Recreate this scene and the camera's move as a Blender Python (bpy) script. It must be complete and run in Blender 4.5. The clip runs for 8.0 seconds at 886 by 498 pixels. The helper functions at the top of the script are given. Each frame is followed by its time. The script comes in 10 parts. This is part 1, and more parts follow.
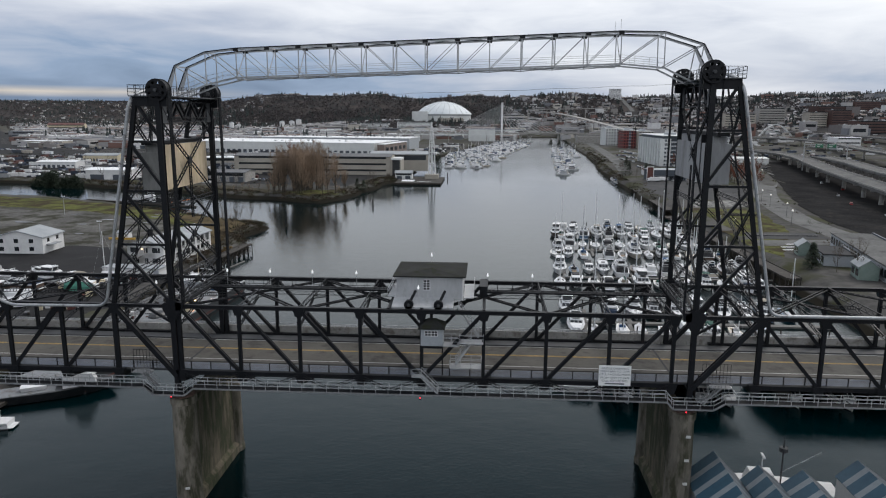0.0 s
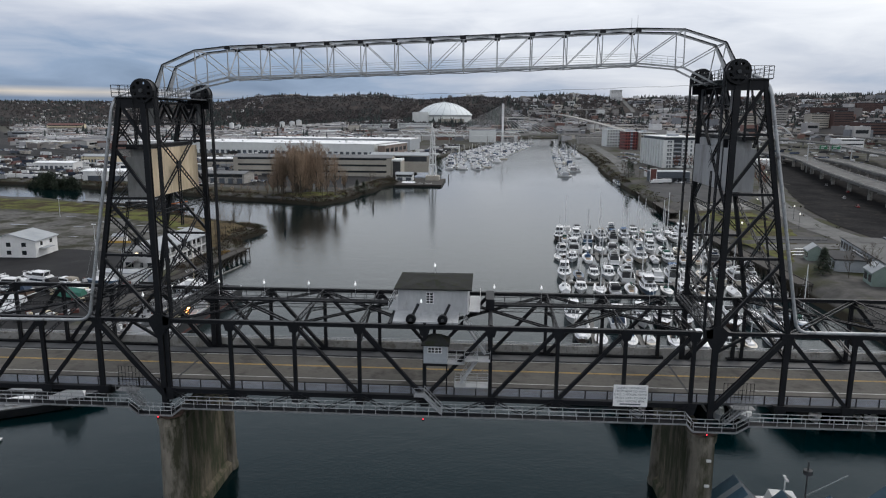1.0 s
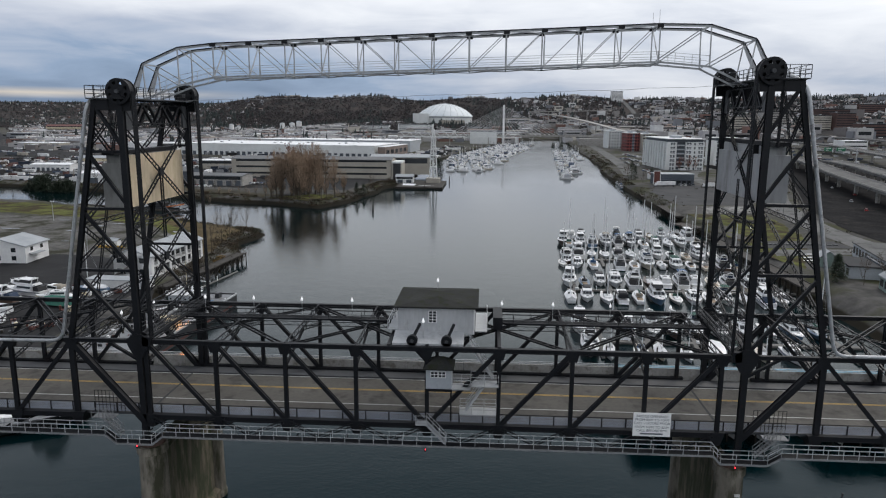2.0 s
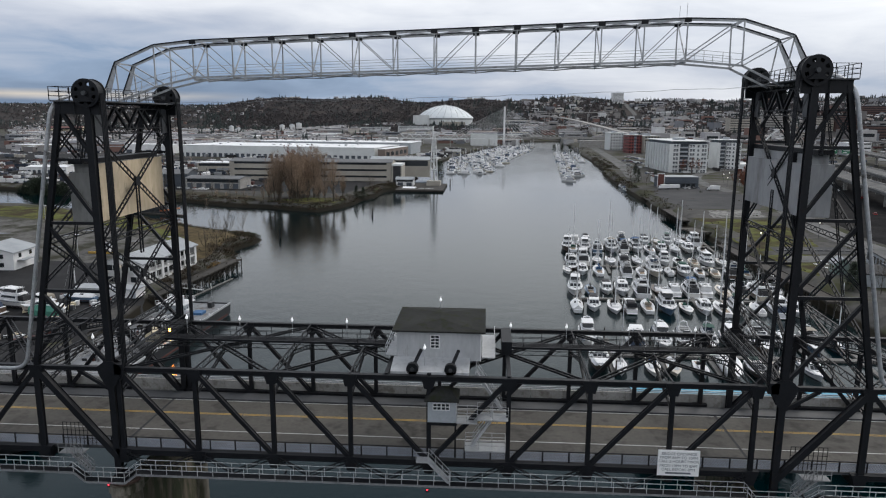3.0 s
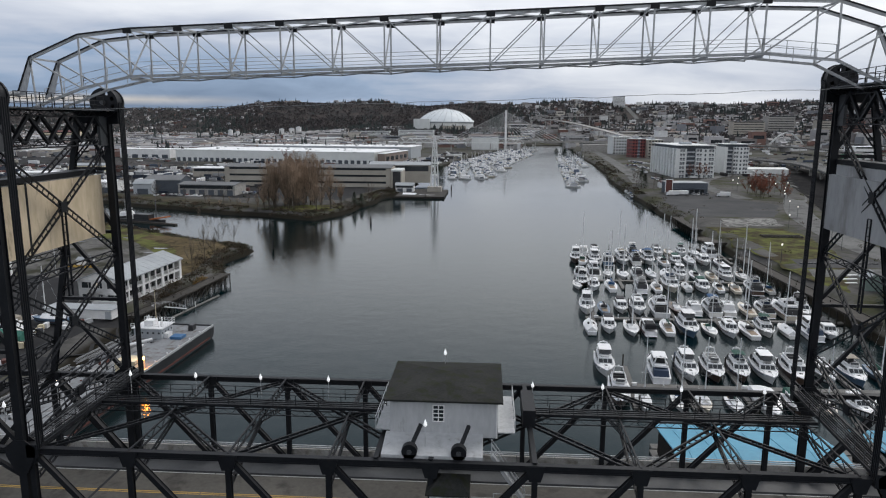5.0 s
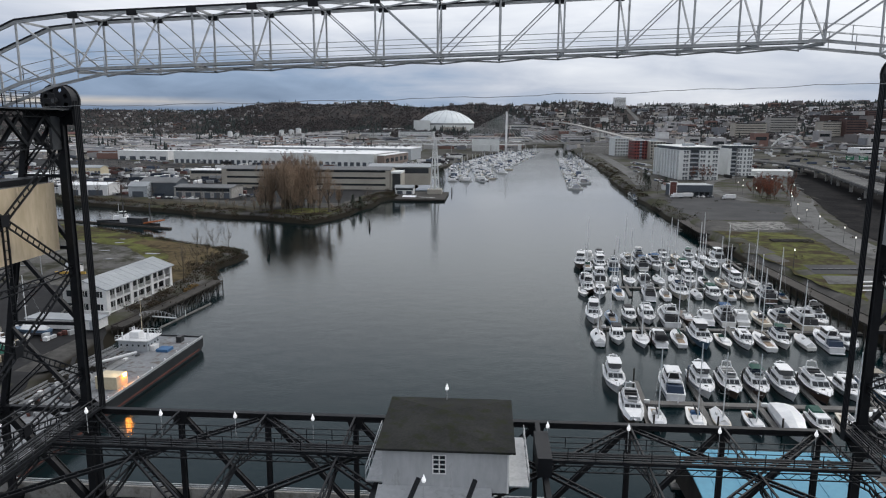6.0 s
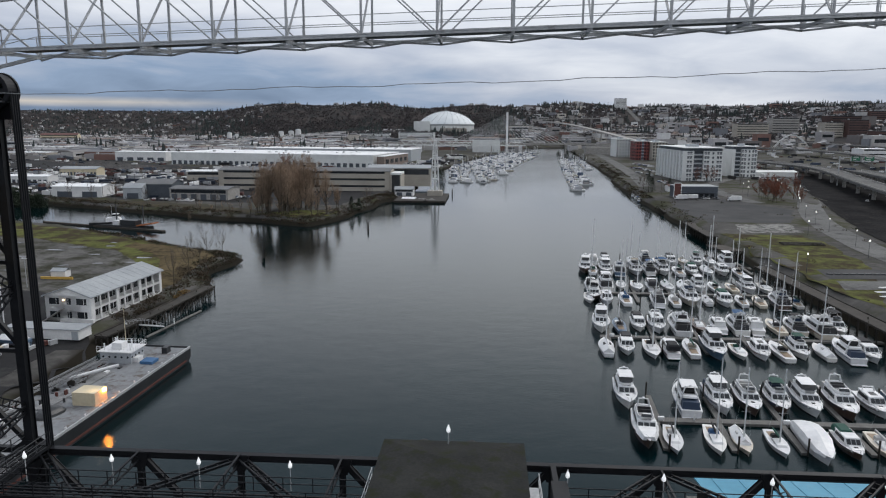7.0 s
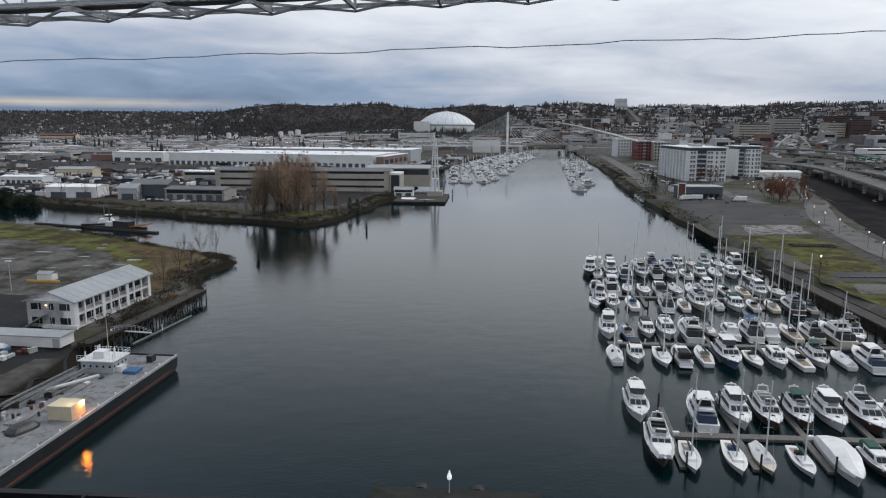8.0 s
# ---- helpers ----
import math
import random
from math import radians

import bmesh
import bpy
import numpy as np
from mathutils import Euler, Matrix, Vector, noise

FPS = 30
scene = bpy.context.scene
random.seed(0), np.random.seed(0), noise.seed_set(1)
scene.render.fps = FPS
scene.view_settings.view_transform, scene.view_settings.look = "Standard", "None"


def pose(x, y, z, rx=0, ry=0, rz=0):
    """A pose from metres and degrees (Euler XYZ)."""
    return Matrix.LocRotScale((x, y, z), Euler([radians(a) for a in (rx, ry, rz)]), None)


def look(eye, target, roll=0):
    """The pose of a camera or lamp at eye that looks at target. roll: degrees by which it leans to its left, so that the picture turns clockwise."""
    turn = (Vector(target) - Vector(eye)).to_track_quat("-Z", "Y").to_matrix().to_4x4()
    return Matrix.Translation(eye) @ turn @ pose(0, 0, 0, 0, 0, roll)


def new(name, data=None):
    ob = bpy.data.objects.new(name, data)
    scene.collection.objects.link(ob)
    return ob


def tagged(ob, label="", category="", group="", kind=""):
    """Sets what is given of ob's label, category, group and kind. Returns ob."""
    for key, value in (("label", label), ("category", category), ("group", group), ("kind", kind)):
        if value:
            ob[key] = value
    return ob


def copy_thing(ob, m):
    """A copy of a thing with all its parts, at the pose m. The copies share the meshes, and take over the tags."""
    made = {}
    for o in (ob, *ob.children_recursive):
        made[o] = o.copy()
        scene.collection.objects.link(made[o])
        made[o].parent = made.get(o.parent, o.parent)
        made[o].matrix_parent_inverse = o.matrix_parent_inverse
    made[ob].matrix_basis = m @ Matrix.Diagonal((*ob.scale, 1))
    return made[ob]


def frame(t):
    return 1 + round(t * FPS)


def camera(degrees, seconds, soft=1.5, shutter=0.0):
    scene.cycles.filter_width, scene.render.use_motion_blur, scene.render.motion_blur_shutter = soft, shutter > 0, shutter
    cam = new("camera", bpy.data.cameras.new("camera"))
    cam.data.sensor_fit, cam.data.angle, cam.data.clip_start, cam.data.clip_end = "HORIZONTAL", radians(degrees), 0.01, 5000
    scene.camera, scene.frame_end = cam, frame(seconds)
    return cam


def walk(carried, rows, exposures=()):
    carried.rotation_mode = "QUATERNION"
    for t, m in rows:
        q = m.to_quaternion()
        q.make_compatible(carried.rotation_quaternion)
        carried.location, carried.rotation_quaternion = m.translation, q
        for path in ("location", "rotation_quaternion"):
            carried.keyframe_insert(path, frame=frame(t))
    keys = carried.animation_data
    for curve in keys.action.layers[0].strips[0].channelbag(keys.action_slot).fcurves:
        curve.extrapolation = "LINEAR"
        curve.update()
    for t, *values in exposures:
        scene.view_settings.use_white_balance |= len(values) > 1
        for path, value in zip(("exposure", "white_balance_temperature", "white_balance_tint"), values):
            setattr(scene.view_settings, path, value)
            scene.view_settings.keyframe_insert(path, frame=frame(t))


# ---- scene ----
cam = camera(65.30, 8.0, soft=1.15)
PATH = [
    (0, (8.086, -86.264, 53.884), (2.19, 11.72, 34.78), 0.29),
    (0.5, (7.666, -83.75, 54.003), (1.76, 14.24, 34.94), 0.33),
    (1, (7.23, -80.699, 54.096), (1.3, 17.3, 35.09), 0.35),
    (1.5, (6.791, -77.295, 54.191), (0.85, 20.72, 35.26), 0.37),
    (2, (6.359, -73.668, 54.303), (0.39, 24.36, 35.47), 0.38),
    (2.5, (5.941, -69.902, 54.436), (-0.04, 28.15, 35.71), 0.38),
    (3, (5.54, -66.048, 54.587), (-0.47, 32.02, 35.97), 0.38),
    (3.5, (5.158, -62.127, 54.744), (-0.87, 35.96, 36.25), 0.37),
    (4, (4.794, -58.142, 54.893), (-1.26, 39.97, 36.52), 0.36),
    (4.5, (4.448, -54.085, 55.012), (-1.63, 44.05, 36.76), 0.35),
    (5, (4.116, -49.947, 55.082), (-1.98, 48.21, 36.95), 0.33),
    (5.5, (3.798, -45.725, 55.084), (-2.32, 52.45, 37.06), 0.32),
    (6, (3.492, -41.431, 54.997), (-2.65, 56.76, 37.07), 0.30),
    (6.5, (3.198, -37.1, 54.81), (-2.96, 61.1, 36.97), 0.29),
    (7, (2.921, -32.801, 54.514), (-3.26, 65.41, 36.74), 0.28),
    (7.5, (2.663, -28.64, 54.108), (-3.53, 69.58, 36.39), 0.27),
    (8, (2.434, -24.776, 53.602), (-3.77, 73.45, 35.91), 0.26),
]
walk(cam, [(t, look(eye, target, roll)) for t, eye, target, roll in PATH], [(0.0, 0.10, 6390, 10), (4.5, 0.09, 6390, 10), (6.5, 0.04, 6330, 10), (8.0, -0.06, 6270, 10)])

# World: a cloudy winter sky over a clear-sky base, and a weak veiled sun.
SUN_EL, SUN_AZ = 48.0, 40.0  # degrees above the horizon; degrees to the right of straight ahead (+y)
world = bpy.data.worlds.new("world")
scene.world = world
world.use_nodes = True


def node(tree, kind, **values):
    n = tree.nodes.new(kind)
    for key, value in values.items():
        if key in n.inputs:
            n.inputs[key].default_value = value
    return n


def ramp(tree, source, stops):
    n = tree.nodes.new("ShaderNodeValToRGB")
    while len(n.color_ramp.elements) < len(stops):
        n.color_ramp.elements.new(0.5)
    for e, (p, c) in zip(n.color_ramp.elements, stops):
        e.position = p
        e.color = (*c, 1) if len(c) == 3 else c
    tree.links.new(source, n.inputs[0])
    return n.outputs[0]


def mixed(tree, factor, a, b, blend="MIX"):
    n = tree.nodes.new("ShaderNodeMix")
    n.data_type, n.blend_type = "RGBA", blend
    for socket, value in ((n.inputs[0], factor), (n.inputs[6], a), (n.inputs[7], b)):
        if isinstance(value, (int, float)):
            socket.default_value = value
        elif isinstance(value, tuple):
            socket.default_value = (*value, 1)
        else:
            tree.links.new(value, socket)
    return n.outputs[2]


def sums(tree, op, a, b):
    n = tree.nodes.new("ShaderNodeMath")
    n.operation = op
    for socket, value in ((n.inputs[0], a), (n.inputs[1], b)):
        if isinstance(value, (int, float)):
            socket.default_value = value
        else:
            tree.links.new(value, socket)
    return n.outputs[0]


def build_sky():
    t = world.node_tree
    back = t.nodes["Background"]
    sky = t.nodes.new("ShaderNodeTexSky")
    sky.sky_type, sky.sun_disc = "NISHITA", False
    sky.sun_elevation, sky.sun_rotation = radians(SUN_EL), radians(SUN_AZ)
    where = t.nodes.new("ShaderNodeTexCoord").outputs["Generated"]
    split = t.nodes.new("ShaderNodeSeparateXYZ")
    t.links.new(where, split.inputs[0])
    # Billowing cloud, drawn out along the horizon; brighter overhead and towards the veiled sun, blue and dark low in the east.
    up = sums(t, "MAXIMUM", split.outputs[2], 0.0)
    high = sums(t, "MINIMUM", up, 0.24)
    squash = node(t, "ShaderNodeMapping", Scale=(1.0, 1.0, 4.6), Location=(0.35, 0.2, 0.1))
    t.links.new(where, squash.inputs[0])
    big = node(t, "ShaderNodeTexNoise", Scale=2.1, Detail=4.0, Roughness=0.5, Distortion=0.3)
    fine = node(t, "ShaderNodeTexNoise", Scale=7.5, Detail=7.0, Roughness=0.56, Distortion=0.5)
    for n in (big, fine):
        t.links.new(squash.outputs[0], n.inputs["Vector"])
    cloud = sums(t, "ADD", sums(t, "MULTIPLY", big.outputs[0], 0.95), sums(t, "MULTIPLY", fine.outputs[0], 0.45))
    side = sums(t, "MINIMUM", sums(t, "MULTIPLY", split.outputs[0], 0.46), 0.08)
    level = sums(t, "ADD", sums(t, "ADD", sums(t, "SUBTRACT", cloud, 0.745), side), sums(t, "MULTIPLY", high, 3.2))
    level = sums(t, "ADD", sums(t, "MULTIPLY", level, 0.7), 0.312)
    tone = ramp(t, level, [(0.12, (0.115, 0.165, 0.25)), (0.27, (0.20, 0.265, 0.375)), (0.40, (0.37, 0.40, 0.47)), (0.56, (0.57, 0.585, 0.62)), (0.72, (0.72, 0.725, 0.735)), (0.95, (0.86, 0.86, 0.85))])
    # An added duller tone high overhead, unseen, dims what near water reflects.
    thick = sums(t, "MINIMUM", sums(t, "MAXIMUM", sums(t, "MULTIPLY", sums(t, "SUBTRACT", up, 0.26), 4.0), 0.0), 1.0)
    tone = mixed(t, sums(t, "MULTIPLY", thick, 0.8), tone, (0.405, 0.43, 0.48))
    # A pale gap under the cloud far to the east.
    gap = sums(t, "SUBTRACT", 1.0, sums(t, "MULTIPLY", sums(t, "ABSOLUTE", sums(t, "SUBTRACT", split.outputs[2], 0.026), 0.0), 130.0))
    gap = sums(t, "MULTIPLY", sums(t, "MAXIMUM", gap, 0.0), sums(t, "MAXIMUM", sums(t, "MINIMUM", sums(t, "MULTIPLY", sums(t, "SUBTRACT", -0.30, split.outputs[0]), 6.0), 1.0), 0.0))
    gap = sums(t, "MULTIPLY", sums(t, "MULTIPLY", gap, fine.outputs[0]), 0.75)
    tone = mixed(t, gap, tone, (0.80, 0.66, 0.47))
    clear = t.nodes.new("ShaderNodeVectorMath")
    clear.operation = "SCALE"
    t.links.new(sky.outputs[0], clear.inputs[0])
    clear.inputs[3].default_value = 0.10
    t.links.new(mixed(t, 0.94, clear.outputs[0], tone), back.inputs[0])
    back.inputs[1].default_value = 1.33


build_sky()
sun = new("sun", bpy.data.lights.new("sun", "SUN"))
sun.data.energy, sun.data.angle, sun.data.color = 1.5, radians(30), (1.0, 0.95, 0.88)
sun.matrix_world = look((0, 0, 0), (-math.sin(radians(SUN_AZ)) * math.cos(radians(SUN_EL)), -math.cos(radians(SUN_AZ)) * math.cos(radians(SUN_EL)), -math.sin(radians(SUN_EL))))

# ---- materials ----
def material(name, low, high, rough=0.7, metal=0.0, grain=2.0, coarse=0.15, bump=0.02, stain=None, stain_at=0.62, vary=0.0, island=False, spec=0.5, streak=False):
    """A surface of two colours mixed by noise at two sizes (cycles a metre), with stains, relief and a difference from piece to piece."""
    m = bpy.data.materials.new(name)
    m.use_nodes = True
    t = m.node_tree
    b = t.nodes["Principled BSDF"]
    geo = t.nodes.new("ShaderNodeNewGeometry")
    place = geo.outputs["Position"]
    if streak:
        sq = node(t, "ShaderNodeMapping", Scale=(1.0, 1.0, 0.30))
        t.links.new(place, sq.inputs[0])
        place = sq.outputs[0]
    n1 = node(t, "ShaderNodeTexNoise", Scale=grain, Detail=5.0, Roughness=0.6)
    n2 = node(t, "ShaderNodeTexNoise", Scale=coarse, Detail=4.0, Roughness=0.55)
    for n in (n1, n2):
        t.links.new(place, n.inputs["Vector"])
    blend = sums(t, "ADD", sums(t, "MULTIPLY", n1.outputs[0], 0.5), sums(t, "MULTIPLY", n2.outputs[0], 0.5))
    colour = ramp(t, blend, [(0.36, low), (0.64, high)])
    if stain:
        n3 = node(t, "ShaderNodeTexNoise", Scale=coarse * 2.7, Detail=8.0, Roughness=0.65)
        t.links.new(place, n3.inputs["Vector"])
        mask = ramp(t, n3.outputs[0], [(stain_at - 0.06, (0, 0, 0)), (stain_at + 0.08, (1, 1, 1))])
        colour = mixed(t, mask, colour, stain)
    if vary:
        pick = geo.outputs["Random Per Island"] if island else t.nodes.new("ShaderNodeObjectInfo").outputs["Random"]
        shade = ramp(t, pick, [(0.0, (1 - vary,) * 3), (1.0, (1 + vary * 0.4,) * 3)])
        colour = mixed(t, 1.0, colour, shade, "MULTIPLY")
    t.links.new(colour, b.inputs["Base Color"])
    r = sums(t, "ADD", sums(t, "MULTIPLY", n1.outputs[0], 0.25), rough - 0.12)
    t.links.new(r, b.inputs["Roughness"])
    b.inputs["Metallic"].default_value = metal
    b.inputs["Specular IOR Level"].default_value = spec
    if bump:
        bp = node(t, "ShaderNodeBump", Strength=0.5, Distance=bump)
        t.links.new(n1.outputs[0], bp.inputs["Height"])
        t.links.new(bp.outputs[0], b.inputs["Normal"])
    return m


def palette(name, colours, rough=0.7, grain=1.5, island=True, spec=0.4):
    """One of several colours for each island (or object), with grain over it."""
    m = material(name, (0.8, 0.8, 0.8), (1.0, 1.0, 1.0), rough=rough, grain=grain, bump=0.01, spec=spec)
    t = m.node_tree
    b = t.nodes["Principled BSDF"]
    pick = t.nodes.new("ShaderNodeNewGeometry").outputs["Random Per Island"] if island else t.nodes.new("ShaderNodeObjectInfo").outputs["Random"]
    n = t.nodes.new("ShaderNodeValToRGB")
    n.color_ramp.interpolation = "CONSTANT"
    while len(n.color_ramp.elements) < len(colours):
        n.color_ramp.elements.new(0.5)
    for k, (e, c) in enumerate(zip(n.color_ramp.elements, colours)):
        e.position, e.color = k / len(colours), (*c, 1)
    t.links.new(pick, n.inputs[0])
    old = b.inputs["Base Color"].links[0].from_socket
    t.links.new(mixed(t, 1.0, old, n.outputs[0], "MULTIPLY"), b.inputs["Base Color"])
    return m


def glowing(name, colour, strength):
    m = bpy.data.materials.new(name)
    m.use_nodes = True
    b = m.node_tree.nodes["Principled BSDF"]
    b.inputs["Base Color"].default_value = (*colour, 1)
    b.inputs["Emission Color"].default_value = (*colour, 1)
    b.inputs["Emission Strength"].default_value = strength
    return m


def water_material():
    m = bpy.data.materials.new("water")
    m.use_nodes = True
    t = m.node_tree
    b = t.nodes["Principled BSDF"]
    b.inputs["Base Color"].default_value = (0.0, 0.0062, 0.0076, 1)
    b.inputs["IOR"].default_value = 1.33
    b.inputs["Specular IOR Level"].default_value = 0.42
    b.inputs["Specular Tint"].default_value = (0.0, 0.42, 0.58, 1)
    place = t.nodes.new("ShaderNodeNewGeometry").outputs["Position"]
    patch = node(t, "ShaderNodeTexNoise", Scale=0.012, Detail=3.0, Roughness=0.5)
    t.links.new(place, patch.inputs["Vector"])
    r1 = node(t, "ShaderNodeTexNoise", Scale=1.5, Detail=4.0, Roughness=0.6)
    r2 = node(t, "ShaderNodeTexNoise", Scale=0.16, Detail=2.0, Roughness=0.5)
    for n in (r1, r2):
        t.links.new(place, n.inputs["Vector"])
    height = sums(t, "ADD", sums(t, "MULTIPLY", r1.outputs[0], 0.62), r2.outputs[0])
    bp = node(t, "ShaderNodeBump", Distance=0.15)
    along = t.nodes.new("ShaderNodeSeparateXYZ")
    t.links.new(place, along.inputs[0])
    ruffled = t.nodes.new("ShaderNodeMapRange")
    ruffled.inputs["From Min"].default_value, ruffled.inputs["From Max"].default_value = 380.0, 850.0
    ruffled.inputs["To Min"].default_value, ruffled.inputs["To Max"].default_value = 0.0, 0.17
    t.links.new(along.outputs[1], ruffled.inputs[0])
    t.links.new(sums(t, "ADD", ramp(t, patch.outputs[0], [(0.35, (0.02,) * 3), (0.65, (0.07,) * 3)]), ruffled.outputs[0]), b.inputs["Roughness"])
    calm = t.nodes.new("ShaderNodeMapRange")
    calm.inputs["From Min"].default_value, calm.inputs["From Max"].default_value = 110.0, 480.0
    calm.inputs["To Min"].default_value, calm.inputs["To Max"].default_value = 0.44, 0.10
    t.links.new(along.outputs[1], calm.inputs[0])
    t.links.new(calm.outputs[0], bp.inputs["Strength"])
    t.links.new(height, bp.inputs["Height"])
    t.links.new(bp.outputs[0], b.inputs["Normal"])
    return m


def ground_material():
    """Lots, mud and grass low down; brown wooded soil on the high land."""
    m = material("mixed_town_ground", (0.045, 0.044, 0.043), (0.125, 0.121, 0.114), rough=0.95, grain=0.25, coarse=0.014, bump=0.05, stain=(0.050, 0.052, 0.028), stain_at=0.54, spec=0.05)
    t = m.node_tree
    b = t.nodes["Principled BSDF"]
    split = t.nodes.new("ShaderNodeSeparateXYZ")
    t.links.new(t.nodes.new("ShaderNodeNewGeometry").outputs["Position"], split.inputs[0])
    rise = sums(t, "MULTIPLY", sums(t, "SUBTRACT", split.outputs[2], 9.0), 0.08)
    n = node(t, "ShaderNodeTexNoise", Scale=0.02, Detail=6.0, Roughness=0.6)
    t.links.new(t.nodes.new("ShaderNodeNewGeometry").outputs["Position"], n.inputs["Vector"])
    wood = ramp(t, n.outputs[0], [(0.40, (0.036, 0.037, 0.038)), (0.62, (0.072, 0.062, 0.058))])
    clamp = t.nodes.new("ShaderNodeClamp")
    t.links.new(rise, clamp.inputs[0])
    old = b.inputs["Base Color"].links[0].from_socket
    t.links.new(mixed(t, clamp.outputs[0], old, wood), b.inputs["Base Color"])
    wet = t.nodes.new("ShaderNodeClamp")
    t.links.new(sums(t, "MULTIPLY", sums(t, "SUBTRACT", 2.3, split.outputs[2]), 1.4), wet.inputs[0])
    now = b.inputs["Base Color"].links[0].from_socket
    t.links.new(mixed(t, wet.outputs[0], now, (0.018, 0.016, 0.012)), b.inputs["Base Color"])
    return m


M = {}
M["steel"] = material("black_bridge_steel", (0.0062, 0.0070, 0.0092), (0.0145, 0.0156, 0.0185), rough=0.5, grain=3.0, coarse=0.4, bump=0.01, stain=(0.026, 0.018, 0.014), stain_at=0.68, spec=0.22)
M["galv"] = material("galvanised_steel", (0.34, 0.35, 0.36), (0.50, 0.51, 0.52), rough=0.5, metal=0.15, grain=4.0, coarse=0.5, bump=0.004)
M["dull_galv"] = material("weathered_galvanised_steel", (0.17, 0.175, 0.18), (0.29, 0.295, 0.30), rough=0.55, metal=0.15, grain=4.0, coarse=0.5, bump=0.004, stain=(0.11, 0.09, 0.075), stain_at=0.66)
M["sign_white"] = material("white_sign_board", (0.84, 0.84, 0.83), (0.90, 0.90, 0.89), rough=0.5, grain=2.0, coarse=0.4, bump=0)
M["aluminium"] = material("weathered_aluminium_paint", (0.30, 0.31, 0.32), (0.50, 0.51, 0.52), rough=0.45, metal=0.35, grain=3.0, coarse=0.3, bump=0.006, stain=(0.10, 0.09, 0.08), stain_at=0.64)
M["dull_steel"] = material("grey_painted_steel", (0.035, 0.038, 0.042), (0.075, 0.078, 0.083), rough=0.55, grain=3.0, coarse=0.4, bump=0.006)
M["concrete"] = material("concrete", (0.26, 0.25, 0.235), (0.40, 0.39, 0.37), rough=0.85, grain=3.0, coarse=0.3, bump=0.02, stain=(0.17, 0.155, 0.135), stain_at=0.58)
M["old_concrete"] = material("weathered_grey_concrete", (0.19, 0.19, 0.185), (0.30, 0.30, 0.29), rough=0.88, grain=2.0, coarse=0.25, bump=0.02, stain=(0.13, 0.125, 0.115), stain_at=0.56, streak=True)
M["grey_concrete"] = material("smooth_grey_concrete", (0.29, 0.295, 0.30), (0.40, 0.405, 0.41), rough=0.88, grain=2.0, coarse=0.2, bump=0.02, stain=(0.23, 0.23, 0.225), stain_at=0.6, streak=True)
M["tan_concrete"] = material("stained_tan_concrete", (0.52, 0.42, 0.28), (0.70, 0.58, 0.42), rough=0.88, grain=2.0, coarse=0.25, bump=0.02, stain=(0.20, 0.16, 0.11), stain_at=0.63, streak=True)
M["pier"] = material("weathered_pier_concrete", (0.095, 0.086, 0.070), (0.25, 0.225, 0.185), rough=0.9, grain=0.9, coarse=0.22, bump=0.12, stain=(0.040, 0.040, 0.022), stain_at=0.50, streak=True)
M["asphalt"] = material("worn_asphalt", (0.042, 0.043, 0.045), (0.082, 0.082, 0.083), rough=0.85, grain=2.5, coarse=0.06, bump=0.01, stain=(0.07, 0.07, 0.07), stain_at=0.66, spec=0.08)
M["wet_asphalt"] = material("dark_wet_asphalt", (0.014, 0.014, 0.015), (0.034, 0.034, 0.035), rough=0.8, grain=1.2, coarse=0.07, bump=0.01, stain=(0.05, 0.05, 0.048), stain_at=0.66, spec=0.1)
M["deck"] = material("worn_bridge_roadway", (0.078, 0.073, 0.065), (0.130, 0.122, 0.108), rough=0.8, grain=2.0, coarse=0.16, bump=0.008, stain=(0.055, 0.051, 0.046), stain_at=0.58, spec=0.3)
M["white_line"] = material("white_road_paint", (0.45, 0.45, 0.44), (0.70, 0.70, 0.68), rough=0.7, grain=4.0, coarse=0.8, bump=0)
M["yellow_line"] = material("yellow_road_paint", (0.42, 0.26, 0.05), (0.60, 0.38, 0.08), rough=0.7, grain=4.0, coarse=0.8, bump=0)
M["ground"] = ground_material()
M["grass"] = material("winter_grass", (0.062, 0.072, 0.022), (0.138, 0.145, 0.050), rough=0.95, grain=0.5, coarse=0.045, bump=0.05, stain=(0.050, 0.040, 0.026), stain_at=0.49, spec=0.04)
M["gravel"] = material("wet_gravel_lot", (0.048, 0.047, 0.045), (0.150, 0.145, 0.137), rough=0.88, grain=0.5, coarse=0.03, bump=0.03, stain=(0.030, 0.030, 0.018), stain_at=0.52, spec=0.1)
M["mud"] = material("dark_muddy_bank", (0.020, 0.017, 0.012), (0.050, 0.042, 0.028), rough=0.9, grain=0.8, coarse=0.07, bump=0.1, stain=(0.065, 0.055, 0.022), stain_at=0.56, spec=0.15)
M["ballast"] = material("dark_wet_roadbed", (0.020, 0.020, 0.021), (0.042, 0.041, 0.041), rough=0.92, grain=0.9, coarse=0.05, bump=0.02, stain=(0.055, 0.051, 0.045), stain_at=0.63, spec=0.0)
M["puddle"] = material("standing_rain_water", (0.020, 0.021, 0.022), (0.030, 0.030, 0.030), rough=0.14, grain=0.6, coarse=0.1, bump=0, spec=0.5)
M["wood"] = material("weathered_timber", (0.021, 0.018, 0.015), (0.062, 0.054, 0.045), rough=0.9, grain=3.0, coarse=0.4, bump=0.02, vary=0.4)
M["dock"] = material("grey_float_planks", (0.085, 0.083, 0.078), (0.17, 0.165, 0.155), rough=0.85, grain=4.0, coarse=0.5, bump=0.01)
